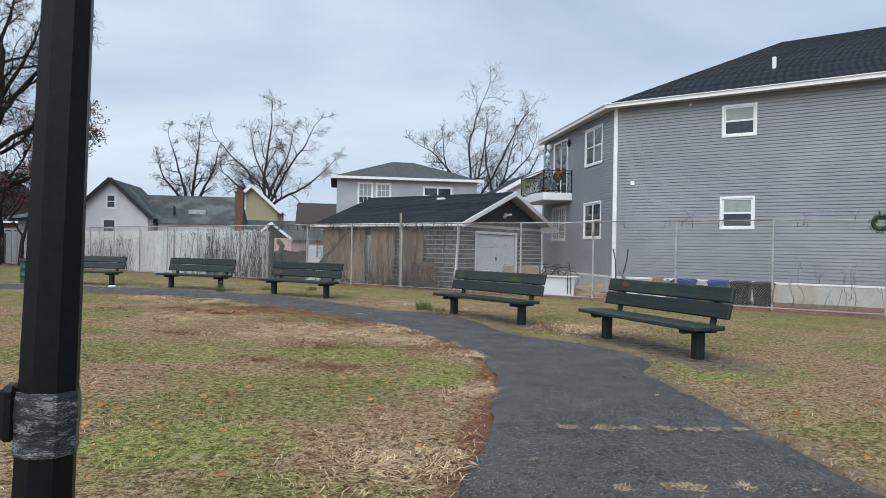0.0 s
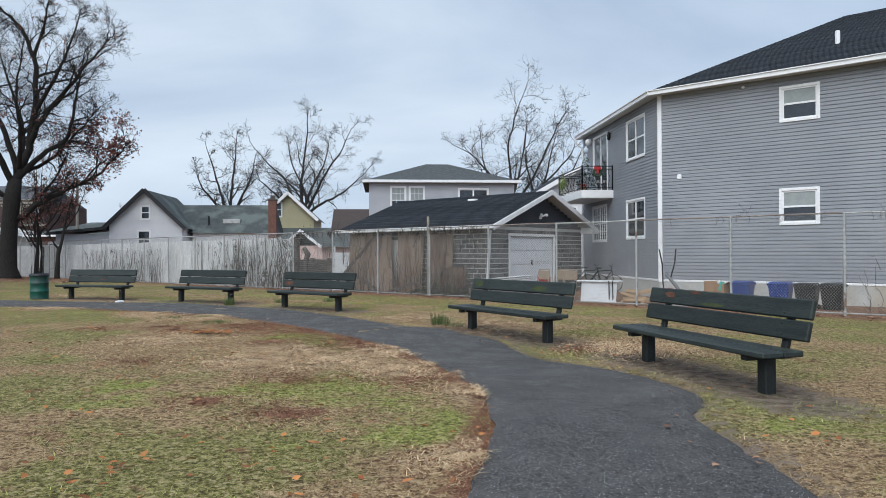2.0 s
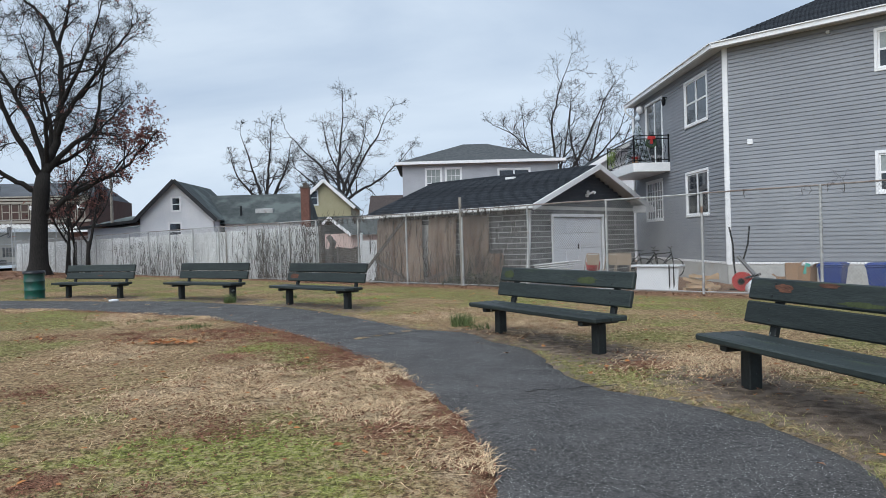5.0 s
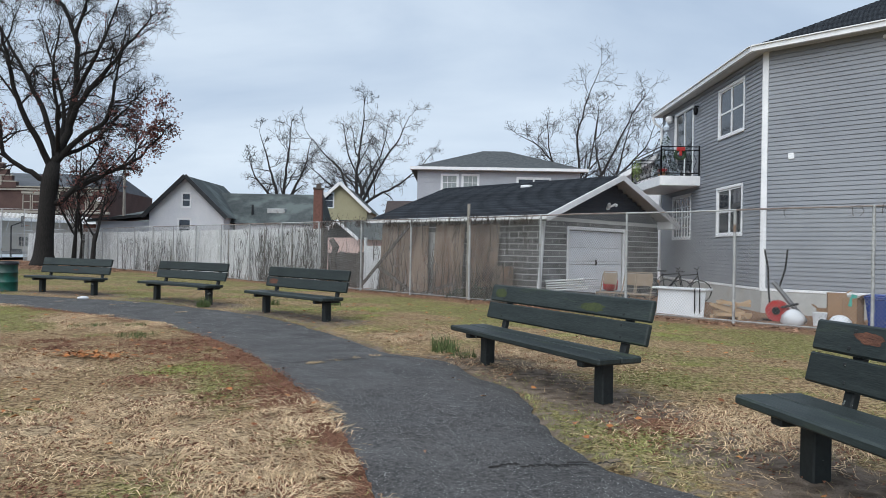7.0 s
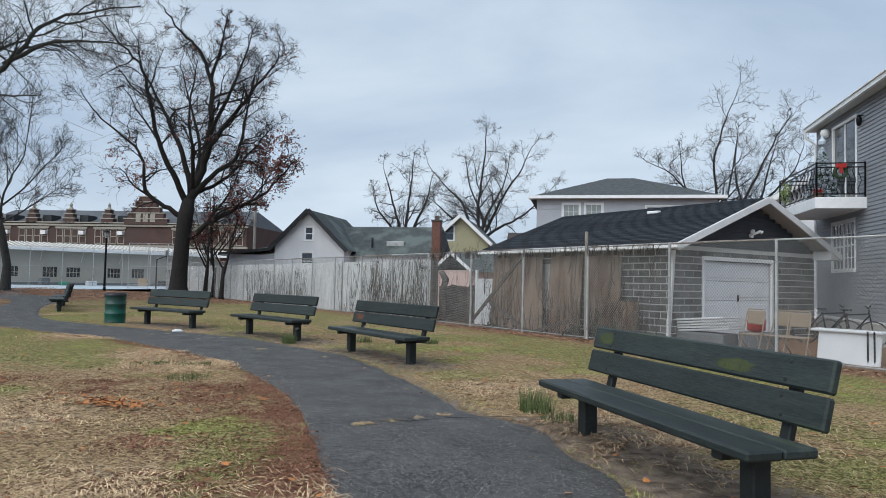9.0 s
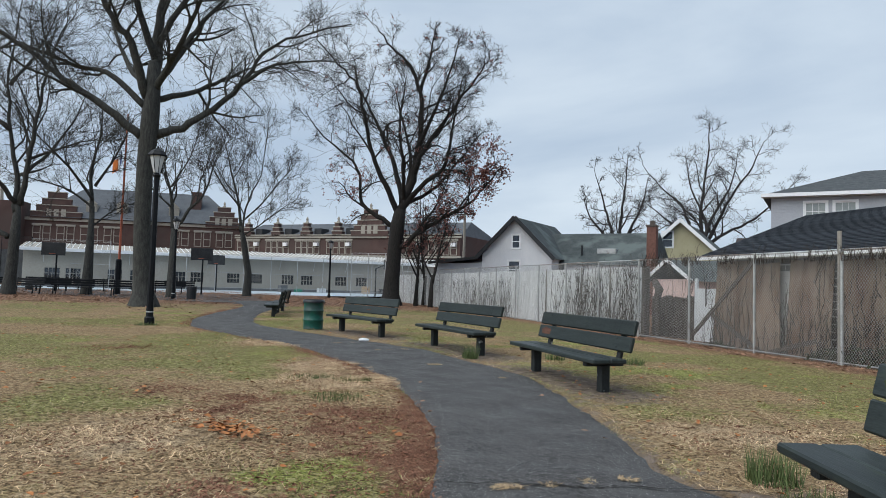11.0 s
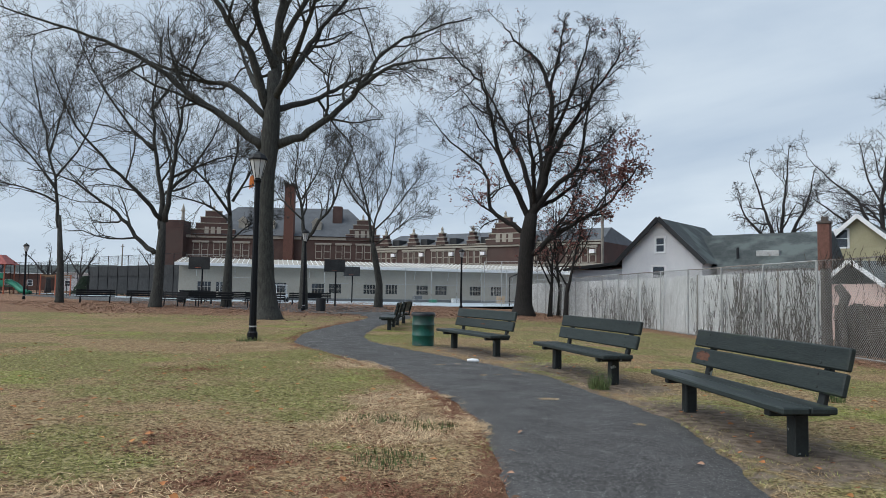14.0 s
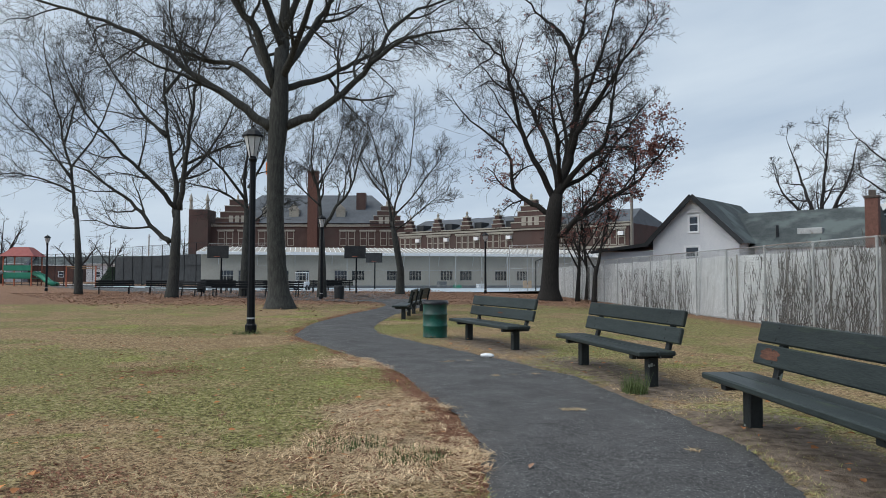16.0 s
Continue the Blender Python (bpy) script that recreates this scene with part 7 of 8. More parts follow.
def clutter():
    rng = random.Random(6)
    for k in range(5):
        mb = MB()
        mb.cbox(-0.95, -0.38, 0, 0.95, 0.38, 0.055, 0.015)
        solo("folding_table", mb, M_WHITE_PLASTIC, "folded white plastic table lying in a stack", "table", "stack of folded tables", m=lot_pose(-16.3, 25.0 - 0.03 * k, LOW + 0.5 + 0.075 * k, rng.uniform(-3, 3)) @ Matrix.Rotation(radians(-5), 4, "Y"))
    mb = MB()
    mb.cbox(-0.85, -0.35, 0, 0.85, 0.35, 0.46, 0.02)
    solo("crate", mb, M_GREY_PAINT, "low grey crate under the folded tables", "crate", m=lot_pose(-16.3, 24.9, LOW))
    t = thing("upturned_table", lot_pose(-12.25, 24.5, LOW), "white table top standing on its edge", "table")
    mb = MB()
    mb.cbox(-0.7, -0.03, 0, 0.68, 0.03, 0.8, 0.015, Matrix.Rotation(radians(-9), 4, "X"))
    part("tabletop", mb, M_WHITE_PLASTIC, t)
    mb = MB()
    mb.cbox(-0.9, 0.0, 0.74, 0.72, 0.5, 0.8, 0.015)
    part("second_top", mb, M_WHITE_PLASTIC, t)
    mb = MB()
    for x in (0.42, 0.56):
        mb.tube([(x, 0.02, 0.0), (x + 0.04, -0.08, 0.8)], 0.02, 6)
    part("leg", mb, M_STEEL_DARK, t, "black folded steel leg")
    p = thing("broken_pallet", lot_pose(-11.0, 24.8, LOW), "heap of broken raw pallet boards", "pallet")
    for k in range(11):
        mb = MB()
        a = Vector((rng.uniform(-0.55, -0.2), rng.uniform(-0.25, 0.25), rng.uniform(0.05, 0.5)))
        b = Vector((rng.uniform(0.2, 0.6), rng.uniform(-0.25, 0.25), rng.uniform(0.05, 0.62)))
        mb.beam(a, b, 0.02, 0.09)
        part("board", mb, M_WOOD_RAW, p)
    for x in (-0.4, 0.35):
        mb = MB()
        mb.cbox(x, -0.3, 0, x + 0.09, 0.3, 0.12, 0.006)
        part("block", mb, M_WOOD_RAW, p)
    e = thing("exercise_machine", lot_pose(-9.75, 24.9, LOW), "old elliptical exercise machine with red flywheel cover", "exercise machine")
    mb = MB()
    mb.tube([(-0.4, 0, 1.9), (-0.3, 0, 1.4), (-0.28, 0, 0.8), (-0.2, 0, 0.1)], 0.025, 8)
    part("handlebar", mb, M_STEEL_DARK, e)
    mb = MB()
    mb.tube([(0.1, 0.2, 1.9), (0.05, 0.2, 1.4), (-0.1, 0.2, 0.9)], 0.025, 8)
    part("handlebar", mb, M_STEEL_DARK, e)
    mb = MB()
    mb.tube([(-0.2, 0.1, 1.05), (0.6, 0.1, 0.1)], 0.06, 8)
    part("rail", mb, M_GREY_PAINT, e)
    mb = MB()
    mb.tube([(-0.05, -0.1, 0.33), (-0.05, 0.08, 0.33)], 0.27, 20)
    part("flywheel_cover", mb, M_RED, e, "red plastic flywheel cover")
    mb = MB()
    mb.tube([(-0.05, -0.13, 0.33), (-0.05, -0.1, 0.33)], 0.1, 12)
    part("hub", mb, M_STEEL_DARK, e)
    mb = MB()
    mb.cbox(-0.5, -0.25, 0, -0.4, 0.4, 0.06, 0.01).cbox(0.55, -0.25, 0, 0.65, 0.4, 0.06, 0.01).cbox(-0.45, 0.05, 0.02, 0.6, 0.13, 0.1, 0.01)
    part("base_frame", mb, M_STEEL_DARK, e)
    mb = MB()
    mb.cbox(0.2, -0.2, 0.36, 0.62, -0.06, 0.42, 0.02, Matrix.Rotation(radians(-16), 4, "Y"))
    part("pedal", mb, M_BIN_BLACK, e)
    for s, d, r, h in ((-9.3, 24.5, 0.26, 0.42), (-8.25, 24.5, 0.28, 0.36)):
        mb = MB()
        n = 12
        for i, (f, z) in enumerate(((0.75, 0.0), (1.0, 0.1), (0.95, 0.25), (0.6, 0.38), (0.2, 0.43))):
            for k in range(n):
                a = 2 * math.pi * k / n
                q = 1 + 0.25 * noise.noise(Vector((k * 1.3, i * 2.1, s)))
                mb.v.append((r * f * q * math.cos(a), r * f * q * math.sin(a), h * z / 0.43))
        for i in range(4):
            for k in range(n):
                mb.f.append((i * n + k, i * n + (k + 1) % n, (i + 1) * n + (k + 1) % n, (i + 1) * n + k))
        mb.f.append(tuple(4 * n + k for k in range(n)))
        solo("plastic_bag", mb, M_BAG_WHITE, "tied white plastic bag of rubbish", "bag", m=lot_pose(s, d, LOW), smooth=True)
    b = thing("paint_bucket", lot_pose(-8.72, 24.6, LOW), "white plastic paint bucket with lid", "bucket")
    mb = MB()
    mb.lathe([(0.13, 0), (0.155, 0.33), (0.165, 0.33), (0.165, 0.36), (0.16, 0.36)], 18)
    part("body", mb, M_WHITE_PLASTIC, b, smooth=False)
    mb = MB()
    mb.lathe([(0.17, 0.36), (0.17, 0.385), (0.15, 0.39)], 18)
    part("lid", mb, M_WHITE_PLASTIC, b)
    for s, d, w, dp, h, t in ((-8.7, 25.2, 0.5, 0.4, 0.45, 12), (-8.2, 25.15, 0.45, 0.4, 0.75, -8), (-8.5, 25.1, 0.4, 0.36, 0.85, 20)):
        c = thing("cardboard_box", lot_pose(s, d, LOW, t), "open brown cardboard box with bent flaps", "box")
        mb = MB()
        mb.box(-w / 2, -dp / 2, 0, w / 2, -dp / 2 + 0.01, h).box(-w / 2, dp / 2 - 0.01, 0, w / 2, dp / 2, h).box(-w / 2, -dp / 2, 0, -w / 2 + 0.01, dp / 2, h).box(w / 2 - 0.01, -dp / 2, 0, w / 2, dp / 2, h).box(-w / 2, -dp / 2, 0, w / 2, dp / 2, 0.01)
        part("body", mb, M_CARD, c)
        for sgn in (-1, 1):
            f = MB()
            f.quad((sgn * w / 2, -dp / 2, h), (sgn * w / 2, dp / 2, h), (sgn * (w / 2 + 0.12), dp / 2, h + 0.09), (sgn * (w / 2 + 0.12), -dp / 2, h + 0.09))
            part("flap", f, M_CARD, c)
    mb = MB()
    mb.cbox(-0.06, -0.02, 0, 0.06, 0.02, 0.3, 0.008)
    solo("teal_carton", mb, M_TEAL, "small teal carton on top of the boxes", "carton", m=lot_pose(-8.15, 24.95, LOW + 0.55, 10) @ Matrix.Rotation(radians(15), 4, "Y"))
    for s in (-13.7, -13.1):
        bk = thing("bicycle", lot_pose(s, 26.4, 0.0, 12), "old dark bicycle parked against the house", "bicycle", "parked bicycles")
        for x in (-0.5, 0.5):
            mb = MB()
            mb.tube([(x + 0.32 * math.cos(a), 0, 0.34 + 0.32 * math.sin(a)) for a in np.linspace(0, 2 * math.pi, 20)], 0.018, 5, False)
            part("wheel", mb, M_BIN_BLACK, bk)
        mb = MB()
        for a, b2 in (((-0.5, 0.34), (-0.1, 0.8)), ((-0.1, 0.8), (0.42, 0.85)), ((0.0, 0.3), (0.42, 0.8)), ((0.0, 0.3), (-0.1, 0.85)), ((-0.5, 0.34), (0.0, 0.3)), ((0.5, 0.34), (0.4, 0.95))):
            mb.tube([(a[0], 0, a[1]), (b2[0], 0, b2[1])], 0.018, 5)
        part("frame", mb, M_STEEL_DARK, bk)
        mb = MB()
        mb.cbox(-0.22, -0.07, 0.9, 0.02, 0.07, 0.95, 0.015)
        part("saddle", mb, M_BIN_BLACK, bk)
        mb = MB()
        mb.tube([(0.38, -0.28, 1.05), (0.4, 0, 0.98), (0.38, 0.28, 1.05)], 0.014, 5)
        part("handlebar", mb, M_STEEL_DARK, bk)
    mb = MB()
    mb.lathe([(0.1, 0.0), (0.22, 0.05), (0.24, 0.3), (0.15, 0.42), (0.05, 0.44)], 14)
    solo("red_canister", mb, M_RED, "red round canister by the garage door", "canister", m=lot_pose(-14.9, 25.2, LOW + 0.55), smooth=True)
    mb = MB()
    mb.cbox(-0.4, -0.3, 0, 0.4, 0.3, 0.55, 0.02)
    solo("grey_bin_box", mb, M_GREY_PAINT, "grey storage box under the canister", "box", m=lot_pose(-14.9, 25.3, LOW))
    d = thing("white_shed", lot_pose(-13.9, 31.2, LOW), "white utility cabinet between garage and house", "cabinet")
    mb = MB()
    mb.cbox(-0.9, 0, 0, 0.9, 0.8, 1.5, 0.02)
    part("body", mb, M_WHITE_PLASTIC, d)
    mb = MB()
    mb.cbox(-0.95, -0.05, 1.5, 0.95, 0.85, 1.58, 0.02)
    part("lid", mb, M_WHITE_PLASTIC, d)
    w = MB()
    ring = [(0.2 * math.cos(a), 0, 0.2 * math.sin(a)) for a in np.linspace(0, 2 * math.pi, 16)]
    w.tube(ring, 0.06, 6, False)
    wr = thing("wreath", lot_pose(-1.5, FENCE_D - 0.06, 2.45), "dark green wreath hung on the fence", "wreath")
    part("ring", w, M_EVERGREEN, wr)
    sp = MB()
    for k in range(240):
        a, q = rng.uniform(0, 6.28), rng.uniform(0.12, 0.29)
        p0 = Vector((q * math.cos(a), rng.uniform(-0.06, 0.06), q * math.sin(a)))
        p1 = p0 + Vector((rng.gauss(0, 0.05), rng.gauss(0, 0.04), rng.gauss(0, 0.05)))
        sp.beam(p0, p1, 0.01)
    part("sprigs", sp, M_EVERGREEN, wr, kind="stuff")


clutter()


def balcony_things():
    """Decorations on the balcony, in the side wall's own axes."""
    m = HOUSE.matrix_basis @ SIDE.matrix_basis
    rng = random.Random(9)
    z = BALCONY_Z
    t = thing("christmas_tree", m @ pose(6.1, 1.0, z), "frosted blue-white decorated christmas tree", "christmas tree")
    mb = MB()
    mb.tube([(0, 0, 0), (0, 0, 1.85)], [0.04, 0.01], 6)
    part("stem", mb, M_WOOD_OLD, t)
    mb, mw = MB(), MB()
    for k in range(1500):
        f = rng.random() ** 0.7
        h = 0.15 + 1.65 * (1 - f)
        r = 0.5 * f + 0.05
        a = rng.uniform(0, 6.28)
        p0 = Vector((0.3 * r * math.cos(a), 0.3 * r * math.sin(a), h))
        p1 = Vector((r * math.cos(a), r * math.sin(a), h - 0.12 * rng.random()))
        (mw if rng.random() < 0.72 else mb).beam(p0, p1, 0.04, 0.02)
    part("needles", mb, M_EVERGREEN, t, kind="stuff")
    part("frosted_needles", mw, M_BIN_PALE, t, "frosted pale blue needles", kind="stuff")
    mb = MB()
    mb.lathe([(0.02, 1.8), (0.1, 1.85), (0.12, 1.95), (0.05, 2.05), (0.02, 2.15)], 8)
    part("topper", mb, M_BIN_PALE, t)
    w = thing("wreath", m @ pose(5.13, 0.78, z + 0.78, 0, 0, 90), "green wreath with red bow on the balcony railing", "wreath")
    mb = MB()
    mb.tube([(0.17 * math.cos(a), 0, 0.17 * math.sin(a)) for a in np.linspace(0, 2 * math.pi, 18)], 0.06, 6, False)
    part("ring", mb, M_EVERGREEN, w)
    mb = MB()
    mb.cbox(-0.16, 0.05, 0.12, 0.0, 0.1, 0.26, 0.02).cbox(0.0, 0.05, 0.12, 0.16, 0.1, 0.26, 0.02).cbox(-0.05, 0.05, -0.05, 0.05, 0.09, 0.14, 0.01)
    part("bow", mb, M_RED, w, "red cloth bow")
    for x, c in ((8.0, M_GREEN_LIME), (8.6, M_GREEN_LIME)):
        p = thing("hanging_plant", m @ pose(x, 1.52, z + 0.6), "lime green trailing plant tied to the railing", "plant", "balcony plants")
        mb = MB()
        for k in range(70):
            a = Vector((rng.gauss(0, 0.1), rng.gauss(0, 0.05), rng.gauss(0, 0.2)))
            b = a + Vector((rng.gauss(0, 0.06), rng.gauss(0, 0.03), rng.gauss(-0.04, 0.06)))
            mb.beam(a, b, 0.03, 0.01)
        part("leaves", mb, c, p, kind="stuff")
    for x in (5.5, 5.75):
        mb = MB()
        mb.lathe([(0.07, 0), (0.1, 0.16), (0.11, 0.17)], 10)
        fp = thing("flower_pot", m @ pose(x, 1.3, z), "small pot of red flowers on the balcony", "flower pot")
        part("pot", mb, M_CARD, fp)
        mb = MB()
        for k in range(30):
            a = Vector((rng.gauss(0, 0.06), rng.gauss(0, 0.06), 0.2 + 0.08 * rng.random()))
            mb.beam(a, a + Vector((rng.gauss(0, 0.03), rng.gauss(0, 0.03), 0.03)), 0.04, 0.02)
        part("flowers", mb, M_RED, fp, kind="stuff")


M_BIN_PALE = mat("frosted_tinsel", (0.35, 0.42, 0.5), (0.6, 0.65, 0.7), 8, 0.4, 0.1, random_mix=0.3, per="island")
M_GREEN_LIME = mat("lime_leaves", (0.14, 0.2, 0.06), (0.24, 0.3, 0.1), 6, 0.6, 0.1, random_mix=0.3, per="island")
balcony_things()


def lamp_details():
    """Tape round the near lamp post, its cable box, and bands on the other."""
    mb = MB()
    mb.lathe([(0.104, 0.71), (0.11, 0.72), (0.107, 0.79), (0.112, 0.86), (0.108, 0.92), (0.103, 0.94)], 8, cap=False)
    part("tape", mb, M_TAPE, NEAR_LAMP, "grey tape wound round the post")
    mb = MB()
    mb.cbox(-0.15, -0.05, 0.76, -0.09, 0.05, 0.96, 0.02)
    part("socket_box", mb, M_STEEL_DARK, NEAR_LAMP, "black weatherproof socket box")
    mb = MB()
    mb.lathe([(0.145, 0.05), (0.15, 0.06), (0.15, 0.2), (0.12, 0.24)], 8, cap=False)
    part("base_collar", mb, M_STEEL_DARK, LAMP)
    mb = MB()
    mb.lathe([(0.11, 0.36), (0.11, 0.4)], 8, cap=False)
    part("sticker_band", mb, M_POST, LAMP)


lamp_details()
for x, y, h in ((-41.0, 36.0, 4.5), (-47.0, 55.3, 4.5), (-77.0, 26.0, 4.5)):
    q = copy_thing(LAMP, pose(x, y, gz(x, y), 0, 0, 20))

# ---- far side of the park ----


def slatted_bench(m):
    b = thing("slatted_bench", m @ Matrix.Scale(1.2, 4), "black slatted park bench with steel frame", "bench", "far park benches")
    for k in range(4):
        mb = MB()
        mb.cbox(-1.2, -0.02 + k * 0.13, 0.43, 1.2, 0.09 + k * 0.13, 0.47, 0.008)
        part("seat_slat", mb, M_STEEL_DARK, b)
    for k in range(3):
        mb = MB()
        mb.cbox(-1.2, -0.12 - k * 0.03, 0.52 + k * 0.14, 1.2, -0.08 - k * 0.03, 0.63 + k * 0.14, 0.008)
        part("back_slat", mb, M_STEEL_DARK, b)
    for x in (-0.9, 0.9):
        mb = MB()
        mb.beam((x, 0.42, 0), (x, 0.38, 0.45), 0.05).beam((x, -0.05, 0), (x, -0.18, 0.95), 0.05).beam((x, -0.05, 0.43), (x, 0.42, 0.43), 0.05)
        part("frame", mb, M_STEEL_DARK, b)
    return b


SB = slatted_bench(pose(-52.0, 31.4, 0, 0, 0, 200))
for x, y, a in ((-49.8, 33.5, 228), (-46.6, 36.0, 228), (-62.0, 40.5, 52), (-72, 40.5, 60), (-66.5, 38.5, 235), (-56.0, 44.5, 235), (-62.5, 49.5, 52), (-61.9, 28.6, 250), (-60.9, 32.2, 248), (-59.6, 36.2, 240)):
    copy_thing(SB, pose(x, y, gz(x, y) + 0.02, 0, 0, a))


def park_bin(x, y):
    b = thing("park_bin", pose(x, y, 0.02), "dark blue-black cylindrical park litter bin", "trash can", "far litter bins")
    mb = MB()
    mb.lathe([(0.27, 0), (0.3, 0.05), (0.32, 0.8), (0.34, 0.82), (0.34, 0.86), (0.3, 0.87), (0.29, 0.5)], 16)
    part("body", mb, M_BIN_BLACK, b)
    mb = MB()
    mb.lathe([(0.33, 0.84), (0.35, 0.8), (0.35, 0.7)], 16, cap=False)
    part("bin_liner", mb, M_BAG, b)


for x, y in ((-40.3, 36.9), (-64.0, 36.2)):
    park_bin(x, y)


def wire_panel_fence(name, a, b, h, step, label, screen=None, spacing=0.28, rails=(0.1, 0.5, 1.0)):
    """A straight run of tall wire fence, with posts, rails and a sparse mesh."""
    f = thing(name, None, label, "fence")
    a, b = Vector((*a, 0)), Vector((*b, 0))
    n = max(1, int((b - a).length / step))
    for k in range(n + 1):
        p = a.lerp(b, k / n)
        mb = MB()
        mb.tube([(p.x, p.y, -0.1), (p.x, p.y, h)], 0.045, 6)
        part("post", mb, M_STEEL_DARK if screen else M_POST, f)
    for r in rails:
        mb = MB()
        mb.beam((a.x, a.y, h * r), (b.x, b.y, h * r), 0.04)
        part("rail", mb, M_STEEL_DARK if screen else M_POST, f)
    d = (b - a).normalized()
    l = (b - a).length
    mb = MB()
    k = 0.0
    while k < l:
        for sgn in (1, -1):
            e = k + sgn * h * 0.9
            z = h
            if e > l:
                z, e = (l - k) / 0.9, l
            if e < 0:
                z, e = k / 0.9, 0.0
            p, q = a + d * k, a + d * e
            mb.beam((p.x, p.y, 0.05), (q.x, q.y, z), 0.009)
        k += spacing
    part("wire_mesh", mb, M_SCREEN if screen else M_WIRE, f, kind="stuff")
    if screen:
        for z0, z1 in screen:
            mb = MB()
            o = Vector((-d.y, d.x, 0)) * 0.03
            mb.quad((a + o) + Vector((0, 0, z0)), (b + o) + Vector((0, 0, z0)), (b + o) + Vector((0, 0, z1)), (a + o) + Vector((0, 0, z1)))
            part("windscreen", mb, M_SCREEN, f, "dark windscreen cloth on the fence")


wire_panel_fence("court_fence", (-72.0, 56.0), (-56.0, 88.0), 4.4, 3.2, "tall grey wire fence along the ball court")
wire_panel_fence("court_fence", (-52.0, 63.0), (-45.0, 66.0), 4.6, 1.6, "grey wire backstop behind the basketball hoop", None, 0.16)
wire_panel_fence("ball_fence", (-112.0, 40.0), (-84.0, 44.0), 5.6, 3.0, "dark tall fence with windscreen round the ball field", [(0.4, 4.2)])
wire_panel_fence("ball_fence", (-84.0, 44.0), (-78.0, 50.0), 5.4, 3.0, "dark wire fence by the ball court", None)
wire_panel_fence("play_fence", (-128.0, 28.0), (-100.0, 37.0), 4.6, 2.4, "dark wire fence round the playground", [(0.1, 0.2)])


def basketball_hoop(x, y, a, label):
    h = thing("basketball_hoop", pose(x, y, 0.03, 0, 0, a), label, "basketball hoop", "basketball hoops")
    mb = MB()
    mb.tube([(0, 0, 0), (0, 0, 3.0), (0, -0.9, 3.4)], 0.07, 8)
    part("pole", mb, M_STEEL_DARK, h)
    mb = MB()
    mb.cbox(-0.9, -0.98, 2.95, 0.9, -0.93, 4.0, 0.02)
    part("backboard", mb, M_SCREEN, h)
    mb = MB()
    mb.tube([(0.23 * math.cos(t), -1.25 + 0.23 * math.sin(t), 3.08) for t in np.linspace(0, 2 * math.pi, 14)], 0.015, 5, False)
    part("rim", mb, M_ORANGE_POST, h)


basketball_hoop(-59.7, 36.5, 52, "basketball hoop with dark backboard by the court")
basketball_hoop(-52.5, 45.5, 52, "basketball hoop with framed backboard by the court")
basketball_hoop(-66.0, 56.0, 52, "basketball hoop with grey backboard by the annex")
basketball_hoop(-50.8, 65.5, 140, "basketball hoop in front of the backstop")


def flag():
    f = thing("flag_pole", pose(-51.5, 37.6, 0.02), "rusty red flag pole with orange, white and blue flag", "flag pole")
    mb = MB()
    mb.tube([(0, 0, 0), (0.05, 0, 3), (0.2, 0, 14)], [0.14, 0.1, 0.06], 8)
    part("pole", mb, M_ORANGE_POST, f)
    mb = MB()
    mb.lathe([(0.22, 0), (0.22, 2.6), (0.16, 2.7)], 8)
    part("base_sleeve", mb, M_STEEL_DARK, f)
    for k, c in enumerate((M_BIN_BLUE, M_WHITE_PLASTIC, M_ORANGE)):
        mb = MB()
        for i in range(4):
            x0, x1 = -0.2 - 0.45 * k - 0.1125 * i, -0.2 - 0.45 * k - 0.1125 * (i + 1)
            y0, y1 = 0.12 * math.sin(x0 * 5), 0.12 * math.sin(x1 * 5)
            d0, d1 = 0.5 * x0, 0.5 * x1
            mb.quad((x0, y0, 10.2 + d0), (x1, y1, 10.2 + d1), (x1, y1, 11.2 + d1), (x0, y0, 11.2 + d0))
        part("flag_band", mb, c, f)


flag()


